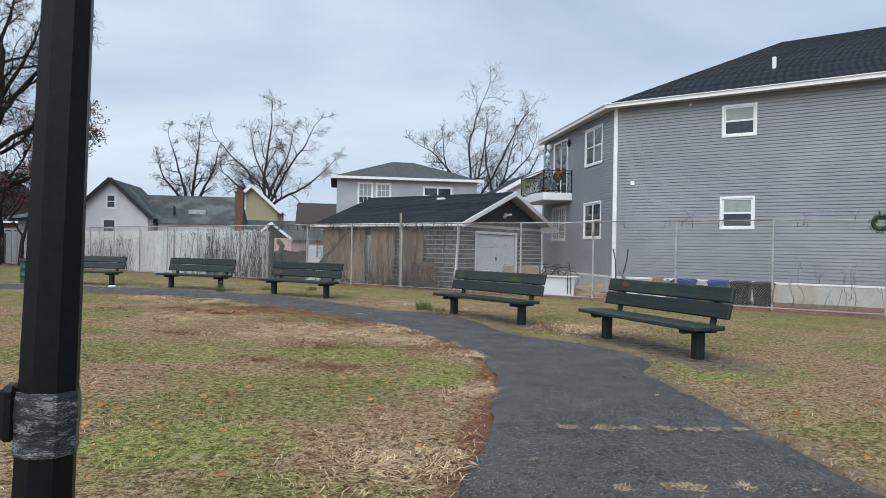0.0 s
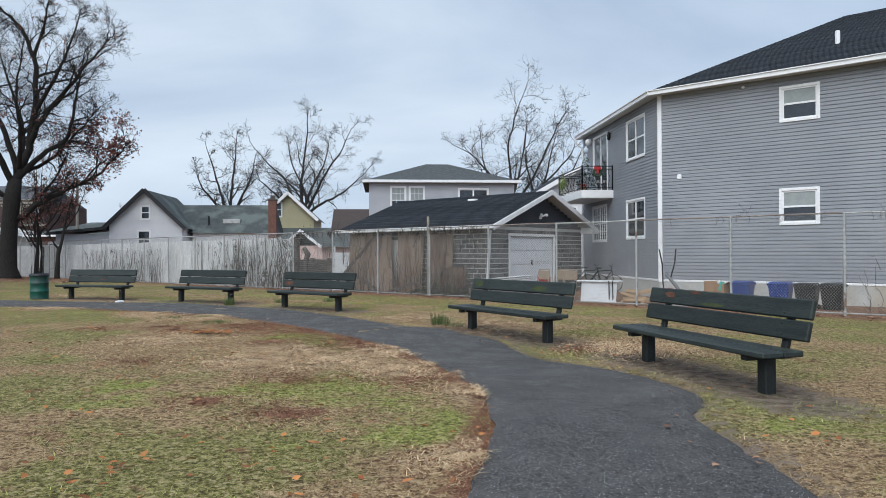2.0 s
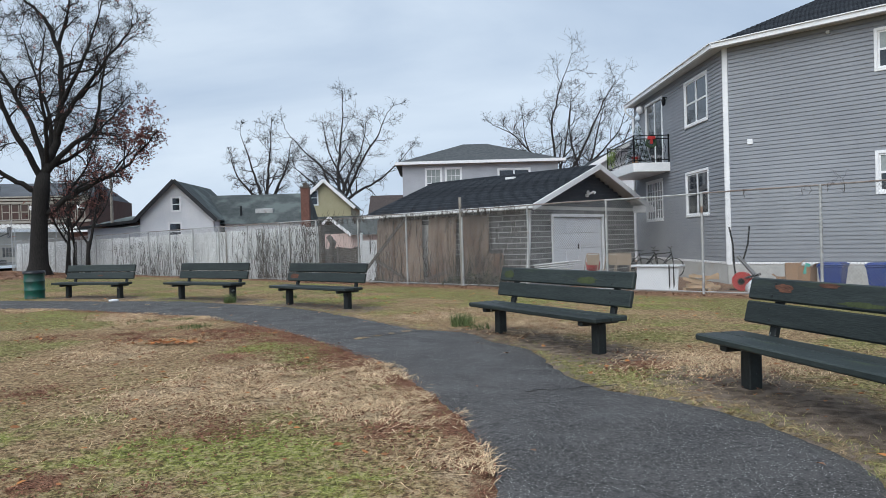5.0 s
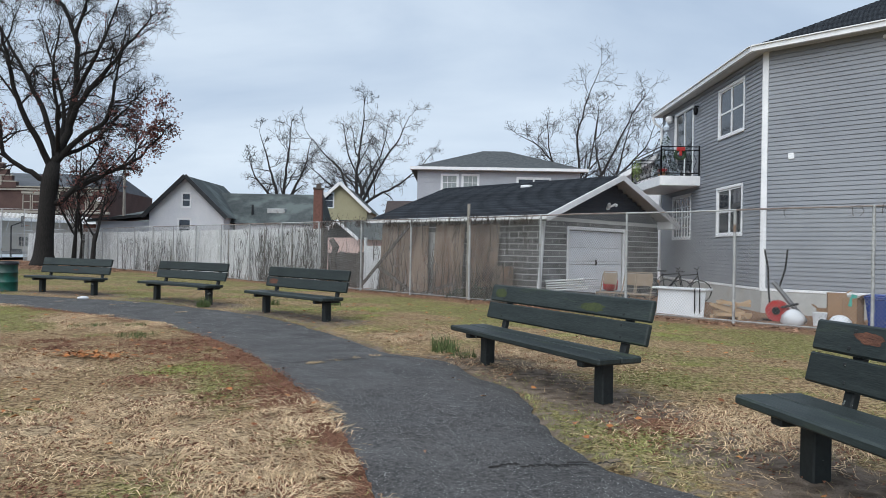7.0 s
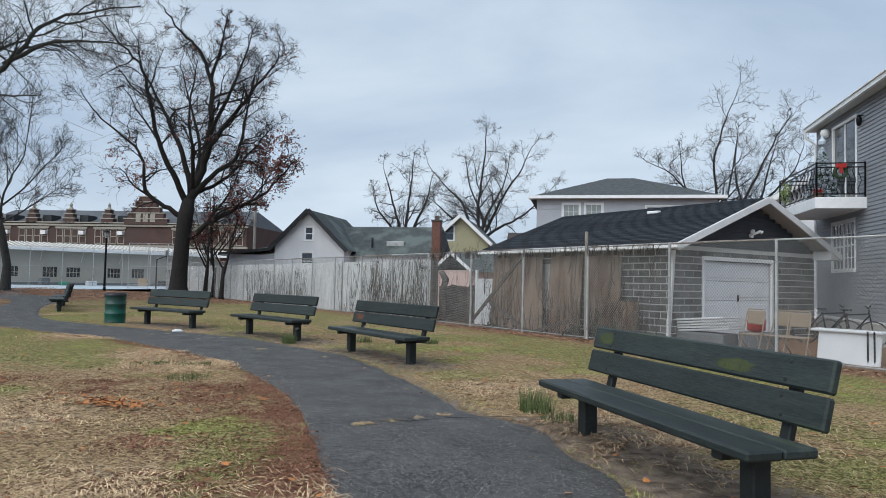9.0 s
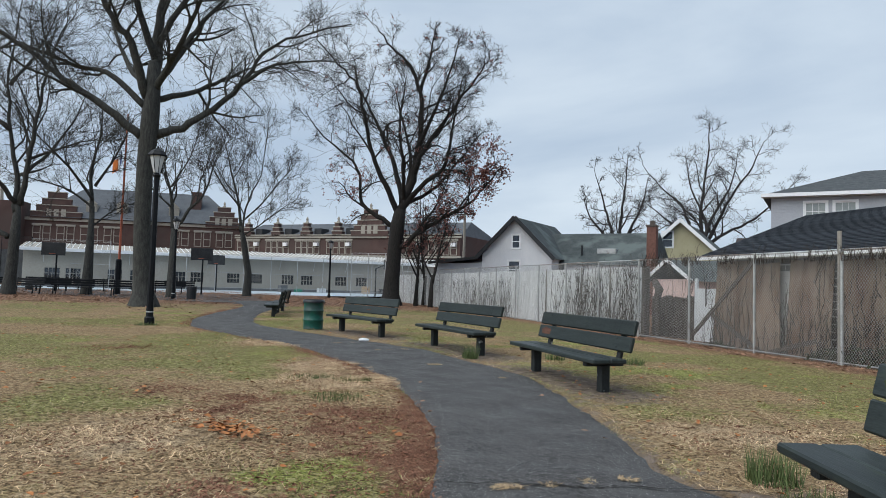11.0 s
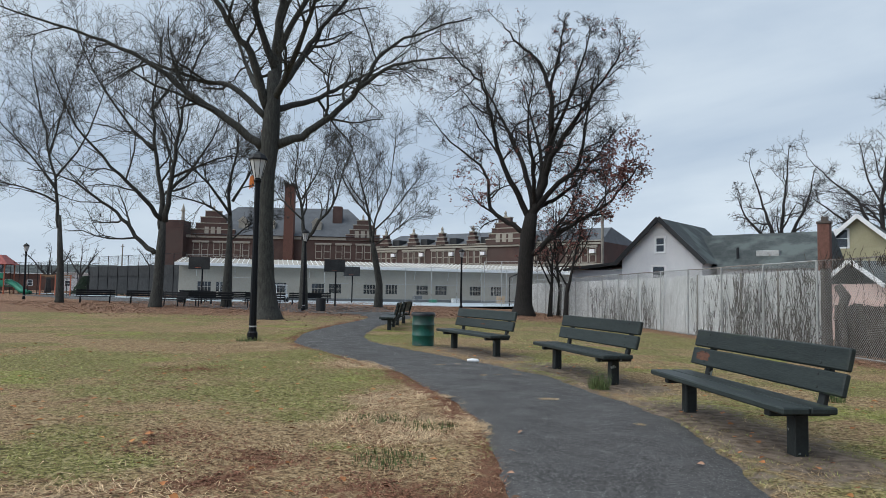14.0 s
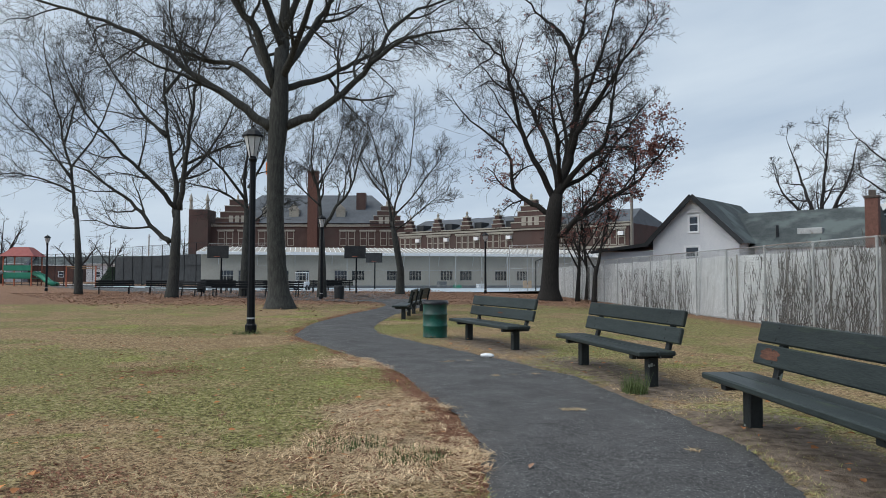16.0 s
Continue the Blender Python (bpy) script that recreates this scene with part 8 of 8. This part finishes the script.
def playground():
    p = thing("play_structure", pose(-118, 29, 0, 0, 0, 60) @ Matrix.Scale(0.85, 4), "playground climbing frame with red roof and green panels", "playground")
    for x in (-2.2, 2.2):
        for y in (-2, 2):
            mb = MB()
            mb.tube([(x, y, 0), (x, y, 5.0)], 0.12, 8)
            part("post", mb, M_ORANGE_POST, p)
    mb = MB()
    mb.poly([(-2.8, -2.6, 5), (2.8, -2.6, 5), (1.2, -1, 6.6), (-1.2, -1, 6.6)]).poly([(2.8, -2.6, 5), (2.8, 2.6, 5), (1.2, 1, 6.6), (1.2, -1, 6.6)]).poly([(2.8, 2.6, 5), (-2.8, 2.6, 5), (-1.2, 1, 6.6), (1.2, 1, 6.6)]).poly([(-2.8, 2.6, 5), (-2.8, -2.6, 5), (-1.2, -1, 6.6), (-1.2, 1, 6.6)]).poly([(-1.2, -1, 6.6), (1.2, -1, 6.6), (1.2, 1, 6.6), (-1.2, 1, 6.6)])
    part("roof", mb, M_PLAY_ROOF, p, "red plastic roof")
    for z in (1.4, 2.6):
        mb = MB()
        mb.cbox(-2.2, -2.1, z, 2.2, -1.95, z + 0.9, 0.03)
        part("panel", mb, M_GREEN_PLAY, p)
    mb = MB()
    mb.cbox(-2.2, -2, 1.25, 2.2, 2, 1.4, 0.03)
    part("deck", mb, M_GREEN_PLAY, p)
    for y0 in (-1.0, 0.4):
        mb = MB()
        mb.tube([(2.2, y0, 2.2), (3.6, y0 - 0.6, 1.6), (5.0, y0 - 1.4, 0.6), (6.2, y0 - 1.8, 0.25)], 0.36, 10)
        part("slide", mb, M_GREEN_PLAY, p, smooth=True)
    mb = MB()
    mb.tube([(-2.2, -2.1, 2.4), (-4.2, -2.8, 1.4), (-5.6, -3, 0.3)], 0.3, 8)
    part("slide", mb, M_POST, p, smooth=True)
    s = thing("climbing_frame", pose(-104, 34, 0, 0, 0, 50), "orange and yellow overhead climbing bars", "playground")
    mb = MB()
    for x in (-2, 0, 2):
        mb.tube([(x, 0, 0), (x, 0, 2.8)], 0.08, 6)
    part("post", mb, M_ORANGE_POST, s)
    mb = MB()
    mb.beam((-2, 0, 2.7), (2, 0, 2.7), 0.12).beam((-2, 1, 2.5), (2, 1, 2.5), 0.1)
    part("bars", mb, M_CARD, s)


playground()


def far_bits():
    c = thing("parked_van", pose(-66.5, 47.5, 0.05, 0, 0, 140), "small white maintenance cart by the annex", "cart")
    mb = MB()
    mb.cbox(-1.0, -0.6, 0.35, 1.0, 0.6, 0.85, 0.08)
    part("body", mb, M_WHITE_PLASTIC, c)
    mb = MB()
    for x in (-0.3, 0.5):
        for y in (-0.55, 0.55):
            mb.beam((x, y, 0.85), (x - 0.1, y, 1.75), 0.05)
    mb.cbox(-0.6, -0.6, 1.75, 0.6, 0.6, 1.82, 0.02)
    part("canopy", mb, M_WHITE_PLASTIC, c)
    for x in (-0.65, 0.65):
        for y in (-0.6, 0.6):
            w = MB()
            w.tube([(x, y - 0.08, 0.28), (x, y + 0.08, 0.28)], 0.27, 14)
            part("wheel", w, M_BIN_BLACK, c)
    rng = random.Random(15)
    for k, (s, h, m) in enumerate(((9.0, 0.9, M_GREY_PAINT), (11.0, 0.5, M_GREEN_PLAY), (14.0, 0.6, M_WHITE_PLASTIC), (20.0, 1.0, M_WOOD_RAW), (22.5, 0.7, M_BIN_BLACK))):
        x, y = -74.3 + 0.45 * s + 1.6, 60.2 + 0.893 * s - 0.8
        mb = MB()
        mb.cbox(-0.5, -0.4, 0, 0.5, 0.4, h, 0.03)
        solo("storage_box", mb, m, "storage box standing along the annex wall", "box", m=pose(x, y, -0.02, 0, 0, 63 + rng.uniform(-15, 15)))
    # low houses and poles that close the distance
    simple_house("house", pose(-48, 72, 0, 0, 0, 9), 14, 9, 3.6, 1.6, M_BRICK_RED, M_SHINGLE_OLD, "low brick house beyond the white fence", [(2, 1.6, 1.6, 1.2, 2), (8, 1.6, 1.6, 1.2, 2)])
    sh = thing("lean_to", pose(-33.2, 53.6, -0.2, 0, 0, 9), "grey lean-to with a flat black roof edge", "shed")
    mb = MB()
    mb.box(0, 0.3, 0, 4.0, 5, 3.4)
    part("wall", mb, M_SIDING_LIGHT, sh)
    mb = MB()
    mb.poly([(-0.5, -0.1, 3.45), (4.0, -0.1, 3.9), (4.0, 5, 3.9), (-0.5, 5, 3.45)]).beam((-0.5, -0.12, 3.4), (4.0, -0.12, 3.85), 0.06, 0.22)
    part("roof", mb, M_BLACK_TRIM, sh)
    for x, y, h in ((-36.5, 62.0, 8.5), (-150.0, 55.0, 10)):
        p = thing("utility_pole", pose(x, y, 0), "weathered timber utility pole with wires", "utility pole")
        mb = MB()
        mb.tube([(0, 0, -0.2), (0, 0, h)], [0.16, 0.11], 8)
        part("pole", mb, M_WOOD_SILVER, p)
        mb = MB()
        mb.beam((-1.1, 0, h - 0.5), (1.1, 0, h - 0.5), 0.1)
        part("crossarm", mb, M_WOOD_OLD, p)
    rng = random.Random(77)
    for k in range(9):
        x, y = -175 + 9 * k + rng.uniform(-3, 3), 20 + 10 * k + rng.uniform(-4, 4)
        if k > 6:
            continue
        simple_house("house", pose(x - 30, y + 10, 0, 0, 0, 60 + rng.uniform(-8, 8)), 12, 9, 3.4 + rng.random() * 1.2, 2.2, (M_SIDING_LIGHT, M_BRICK_RED, M_SIDING_WHITE, M_GREY_PAINT)[k % 4], M_SHINGLE_OLD, "distant low house beyond the playground", [(2, 1.2, 1.2, 1.3, 1), (7, 1.2, 1.2, 1.3, 1)], hip=False)


far_bits()


def bushes():
    rng = random.Random(31)
    for x, y, h, w in ((-118, 46, 3.4, 3.0), (-122, 42, 2.8, 2.4)):
        t = thing("evergreen_bush", pose(x, y, 0), "dark evergreen bush behind the ball fence", "bush")
        mb = MB()
        for k in range(1500):
            f = rng.random()
            a, z = rng.uniform(0, 6.28), h * f
            r = w * (1 - f * 0.8) * rng.random() ** 0.4
            p = Vector((r * math.cos(a), r * math.sin(a), z))
            mb.beam(p, p + Vector((rng.gauss(0, 0.15), rng.gauss(0, 0.15), 0.18)), 0.14, 0.03)
        part("foliage", mb, M_EVERGREEN, t, kind="stuff")


bushes()

# ---- grass, litter and fallen leaves ----


def scatter_mesh(name, verts, faces, material, label, category):
    me = bpy.data.meshes.new(name)
    me.vertices.add(len(verts))
    me.vertices.foreach_set("co", verts.astype(np.float32).ravel())
    me.loops.add(faces.size)
    me.loops.foreach_set("vertex_index", faces.astype(np.int32).ravel())
    k = faces.shape[1]
    me.polygons.add(len(faces))
    me.polygons.foreach_set("loop_start", np.arange(0, faces.size, k, dtype=np.int32))
    me.materials.append(material)
    me.update(calc_edges=True)
    return tagged(new(name, me), label, category, kind="stuff")


def lawn():
    g = np.random.default_rng(12)
    n = 1900000
    x, y = g.uniform(-24, 9, n), g.uniform(0.5, 30, n)
    ed = np.full(n, 99.0)
    ring = PATH_RING[::3]
    best = np.full(n, 1e9)
    inside = np.zeros(n, bool)
    for i in range(len(ring)):
        (ax, ay), (bx, by) = ring[i - 1], ring[i]
        best = np.minimum(best, (x - bx) ** 2 + (y - by) ** 2)
        inside ^= ((ay > y) != (by > y)) & (x < (bx - ax) * (y - ay) / ((by - ay) or 1e-9) + ax)
    ed = np.sqrt(best)
    under = np.zeros(n, bool)
    for (ax, ay), (bx, by) in BENCHES:
        t = np.clip(((x - ax) * (bx - ax) + (y - ay) * (by - ay)) / ((bx - ax) ** 2 + (by - ay) ** 2), 0, 1)
        under |= np.hypot(x - ax - t * (bx - ax), y - ay - t * (by - ay)) < 0.45
    clump = fbm(x, y, 3.5, 41)
    keep = (~inside) & (ed > 0.05) & (g.random(n) < np.clip(np.exp(-ed / 3.0), 0.05, 1) * np.clip(clump * 1.6 - 0.1, 0.3, 1)) & ~(under & (g.random(n) < 0.8))
    x, y, ed = x[keep], y[keep], ed[keep]
    left = np.sqrt(np.min([(x - p[0]) ** 2 + (y - p[1]) ** 2 for p in EDGE_L[::4]], axis=0))
    green, bright = green_mask(x, y), bright_mask(x, y)
    m = len(x)
    u = g.random(m)
    kind = np.where(green + g.normal(0, 0.07, m) > 0.55, 1, 0)
    kind = np.where(bright + g.normal(0, 0.05, m) > 0.6, 1, kind)
    needle = crumb_mask(x, y, left)
    kind = np.where(u < needle * 0.8, 2, kind)
    z = ground_z(x, y)
    for k, (name, mt, lo, hi, low, high, wd, label) in enumerate((
            ("dry_grass", M_STRAW, 0.035, 0.1, 1, 20, 0.0028, "matted dry straw-coloured grass blades"),
            ("green_grass", M_GRASS_BLADE, 0.025, 0.06, 5, 38, 0.003, "short green grass blades in patches"),
            ("pine_litter", M_NEEDLE, 0.04, 0.09, 0, 15, 0.005, "red-brown needle litter along the path"))):
        s = kind == k
        c = int(s.sum())
        a, e = g.uniform(0, 2 * np.pi, c), np.radians(g.uniform(low, high, c))
        l = g.uniform(lo, hi, c)
        w = wd * (0.7 + 0.6 * g.random(c)) * (1 + 0.1 * np.minimum(ed[s], 5))
        bx, by, bz = x[s], y[s], z[s] - 0.012 + 0.012 * g.random(c)
        side = np.c_[-np.sin(a) * w, np.cos(a) * w, np.zeros(c)]
        base = np.c_[bx, by, bz]
        tip = base + np.c_[np.cos(a) * np.cos(e) * l, np.sin(a) * np.cos(e) * l, np.sin(e) * l + 0.008]
        v = np.stack([base - side, base + side, tip], 1).reshape(-1, 3)
        scatter_mesh(name, v, np.arange(3 * c).reshape(-1, 3), mt, label, "grass")


lawn()


def straw_wisps():
    """Long bleached blades lying in swirls over the straw patches, and crumbs of leaf over the drifts."""
    g = np.random.default_rng(31)
    for name, spots, per, mt, lo, hi, wd, rise, label in (
            ("straw_wisps", BLEACHED, 1500, M_STRAW_PALE, 0.07, 0.2, 0.0035, 0.035, "long bleached wisps of dead grass lying flat"),
            ("leaf_crumbs", CRUMBS + BLEACHED, 1000, M_NEEDLE, 0.015, 0.05, 0.009, 0.012, "red-brown crumbs of leaf litter on the lawn")):
        xs, ys = [], []
        for px, py, r in spots:
            n = int(per * (r / 0.5) ** 1.5)
            xs.append(px + g.normal(0, r * 0.75, n))
            ys.append(py + g.normal(0, r * 0.75, n))
        x, y = np.concatenate(xs), np.concatenate(ys)
        keep = (edge_distance(x, y) > -0.04) & (fbm(x, y, 4.0, 57) > 0.42)
        x, y = x[keep], y[keep]
        c = len(x)
        a = 2 * np.pi * fbm(x, y, 1.3, 91) * 2 + g.normal(0, 0.6, c)
        l = g.uniform(lo, hi, c)
        side = np.c_[-np.sin(a), np.cos(a), np.zeros(c)] * (wd * g.uniform(0.6, 1.3, c))[:, None]
        base = np.c_[x, y, ground_z(x, y) + 0.012 * g.random(c)]
        way = np.c_[np.cos(a), np.sin(a), np.zeros(c)] * l[:, None]
        mid = base + way * 0.5 + np.c_[np.zeros((c, 2)), rise * g.random(c) + 0.004]
        tip = base + way + np.c_[np.zeros((c, 2)), rise * 0.6 * g.random(c)]
        v = np.stack([base, mid - side, tip, mid + side], 1).reshape(-1, 3)
        scatter_mesh(name, v, np.arange(4 * c).reshape(-1, 4), mt, label, "litter")


straw_wisps()


def tufts():
    """Taller tufts by the bench legs and straw in the cracks of the path."""
    g = np.random.default_rng(5)
    spots = [(-7.15, 22.25, 0.16, 0.24, 260, M_TUFT), (-0.42, 16.85, 0.2, 0.26, 260, M_TUFT), (-0.1, 16.4, 0.2, 0.12, 120, M_TUFT), (-6.3, 18.2, 0.32, 0.07, 260, M_TUFT), (-7.0, 18.0, 0.35, 0.065, 240, M_TUFT), (-5.4, 17.0, 0.32, 0.07, 220, M_TUFT), (-18.7, 21.9, 0.35, 0.12, 200, M_TUFT), (-6.0, 23.6, 0.2, 0.16, 160, M_TUFT), (-4.6, 24.3, 0.2, 0.16, 160, M_TUFT)]
    for (ax, ay), (bx, by) in (((0.5, 5.73), (2.5, 5.78)), ((-2.0, 14.9), (-1.2, 16.1)), ((-7.4, 20.0), (-6.6, 20.9)), ((-5.1, 20.1), (-4.9, 20.2)), ((-9.3, 21.3), (-8.9, 22.3)), ((0.9, 4.3), (2.2, 4.4)), ((-11.0, 22.2), (-10.8, 22.8))):
        d = math.hypot(bx - ax, by - ay)
        for k in range(max(2, int(d / 0.12))):
            if g.random() < 0.6:
                f = g.random()
                spots.append((ax + (bx - ax) * f, ay + (by - ay) * f + g.normal(0, 0.015), 0.07, 0.05, 40, M_STRAW))
    for mt, name, label in ((M_TUFT, "grass_tufts", "taller green grass tufts by the path"), (M_STRAW, "crack_straw", "dry straw caught in cracks of the path")):
        vs = []
        for x, y, r, h, n, q in spots:
            if q is not mt:
                continue
            a, t = g.uniform(0, 2 * np.pi, n), r * np.sqrt(g.random(n))
            bx, by = x + t * np.cos(a), y + t * np.sin(a)
            low = 0.03 if mt is M_STRAW else 0.0
            base = np.c_[bx, by, ground_z(bx, by) + low]
            b = g.uniform(0, 2 * np.pi, n)
            l = h * (0.5 + 0.7 * g.random(n))
            lean = (0.35 if mt is M_TUFT else 1.2) * l
            tip = base + np.c_[np.cos(b) * lean, np.sin(b) * lean, l * (1.0 if mt is M_TUFT else 0.25)]
            side = np.c_[-np.sin(b), np.cos(b), np.zeros(n)] * 0.005
            vs.append(np.stack([base - side, base + side, tip], 1).reshape(-1, 3))
        v = np.concatenate(vs)
        scatter_mesh(name, v, np.arange(len(v)).reshape(-1, 3), mt, label, "grass")


tufts()


def fallen_leaves():
    g = np.random.default_rng(9)

    def leaves(name, x, y, size, mt, label, lift=0.012):
        n = len(x)
        a = g.uniform(0, 2 * np.pi, n)
        s = size * (0.6 + 0.8 * g.random(n))
        z = ground_z(x, y) + lift
        f, r = np.c_[np.cos(a), np.sin(a), g.normal(0.05, 0.12, n)] * s[:, None], np.c_[-np.sin(a), np.cos(a), g.normal(0.05, 0.2, n)] * (s * (0.35 + 0.5 * g.random(n)))[:, None]
        c = np.c_[x, y, z + 0.02]
        up = np.c_[np.zeros(n), np.zeros(n), s * 0.35 * g.random(n)]
        p = [c - f, c - f * 0.3 + r + up, c + f * 0.4 + r * 0.8 + up, c + f * 1.1, c + f * 0.4 - r * 0.8 + up * 0.6, c - f * 0.3 - r + up]
        v = np.stack(p, 1).reshape(-1, 3)
        b = np.arange(n)[:, None] * 6
        faces = np.concatenate([b + np.array([[0, 1, 2, 3]]), b + np.array([[0, 3, 4, 5]])])
        scatter_mesh(name, v, faces, mt, label, "leaves")

    x, y = g.uniform(-20, 5, 2400), g.uniform(2, 27, 2400)
    ok = edge_distance(x, y) > 0.05
    leaves("orange_leaves", x[ok], y[ok], 0.03, M_LEAF_GROUND, "scattered orange-brown fallen oak leaves", 0.02)
    x, y = g.normal(-4.75, 0.25, 150), g.normal(15.0, 0.12, 150)
    leaves("leaf_pile", x, y, 0.036, M_LEAF_GROUND, "small pile of orange fallen leaves", 0.03)
    x, y = g.uniform(-6, 2.6, 260), g.uniform(2.4, 9, 260)
    ok = edge_distance(x, y) > 0.05
    leaves("orange_leaves", x[ok], y[ok], 0.034, M_LEAF_GROUND, "orange fallen leaves near the lamp post", 0.03)
    s, d = g.uniform(-30, 2, 1800), 23.0 - np.abs(g.normal(0, 0.5, 1800))
    leaves("dull_leaves", s * UX + d * NX, s * UY + d * NY, 0.045, M_LEAF_DULL, "dull brown leaves blown against the fence", 0.015)
    x, y = g.uniform(-70, -22, 38000), g.uniform(22, 58, 38000)
    al = x * UX + y * UY
    ok = (al < -45 + g.normal(0, 4, len(x))) & (x * NX + y * NY < 23.2) & (edge_distance(x, y) > 0.1)
    leaves("leaf_carpet", x[ok], y[ok], 0.055, M_LEAF_DULL, "carpet of brown leaves under the trees", 0.02)
    x, y = g.uniform(-6, 2.6, 260), g.uniform(3, 22, 260)
    ed = edge_distance(x, y)
    ok = (ed < -0.05) & (ed > -0.5)
    leaves("path_leaves", x[ok], y[ok], 0.03, M_LEAF_DULL, "small leaf scraps on the path edge", 0.02)
    mb = MB()
    mb.tube([(-0.13, 0, 0.03), (-0.04, 0.02, 0.035), (0.08, -0.01, 0.035), (0.13, 0.0, 0.03)], [0.025, 0.04, 0.038, 0.02], 8)
    solo("crumpled_cup", mb, M_WHITE_PLASTIC, "crumpled white paper cup lying on the path", "litter", m=pose(-11.15, 23.35, 0.0, 0, 0, 30), smooth=True)


fallen_leaves()


def bench_wear():
    """Bare wood and moss patches on single planks, thin skins proud of the paint."""
    rng = random.Random(44)
    lean = Matrix.Translation((0, -0.2, 0.525)) @ Matrix.Rotation(radians(14), 4, "X")
    bare = mat("bare_rotten_wood", (0.045, 0.022, 0.016), (0.15, 0.065, 0.04), 9, 0.9, 0.6, stretch=(1, 5, 5), coords="Object")
    moss = mat("moss_film", (0.03, 0.04, 0.018), (0.055, 0.07, 0.025), 7, 0.85, 0.3, coords="Object")
    benches = [BENCH] + [o for o in scene.objects if o.name.startswith("park_bench.")]
    by_place = {}
    for o in benches:
        for k, (mx, my) in enumerate(BENCH_MID):
            if math.hypot(o.matrix_basis.translation.x - mx, o.matrix_basis.translation.y - my) < 0.1:
                by_place[k] = o
    for k, x0, x1, z0, z1, m, name in ((2, 0.95, 1.46, 0.09, 0.25, bare, "bare_wood"), (0, 0.85, 1.15, 0.36, 0.47, bare, "bare_wood"), (0, 0.3, 0.62, 0.44, 0.495, bare, "bare_wood"), (1, 1.05, 1.46, 0.31, 0.47, moss, "moss"), (1, -0.9, -0.35, 0.3, 0.43, moss, "moss"), (0, -0.2, 0.4, 0.3, 0.36, moss, "moss"), (4, -0.25, 0.1, 0.13, 0.18, bare, "bare_wood")):
        mb = MB()
        n = 26
        pts = []
        for i in range(n):
            a = 2 * math.pi * i / n
            q = 0.72 + 0.28 * noise.noise(Vector((math.cos(a) * 2.2 + k, math.sin(a) * 2.2, x0 * 3)))
            pts.append(lean @ Vector(((x0 + x1) / 2 + (x1 - x0) / 2 * q * math.cos(a), 0.0365, (z0 + z1) / 2 + (z1 - z0) / 2 * q * math.sin(a))))
        mb.poly(pts[::-1])
        part(name, mb, m, by_place[k])


bench_wear()
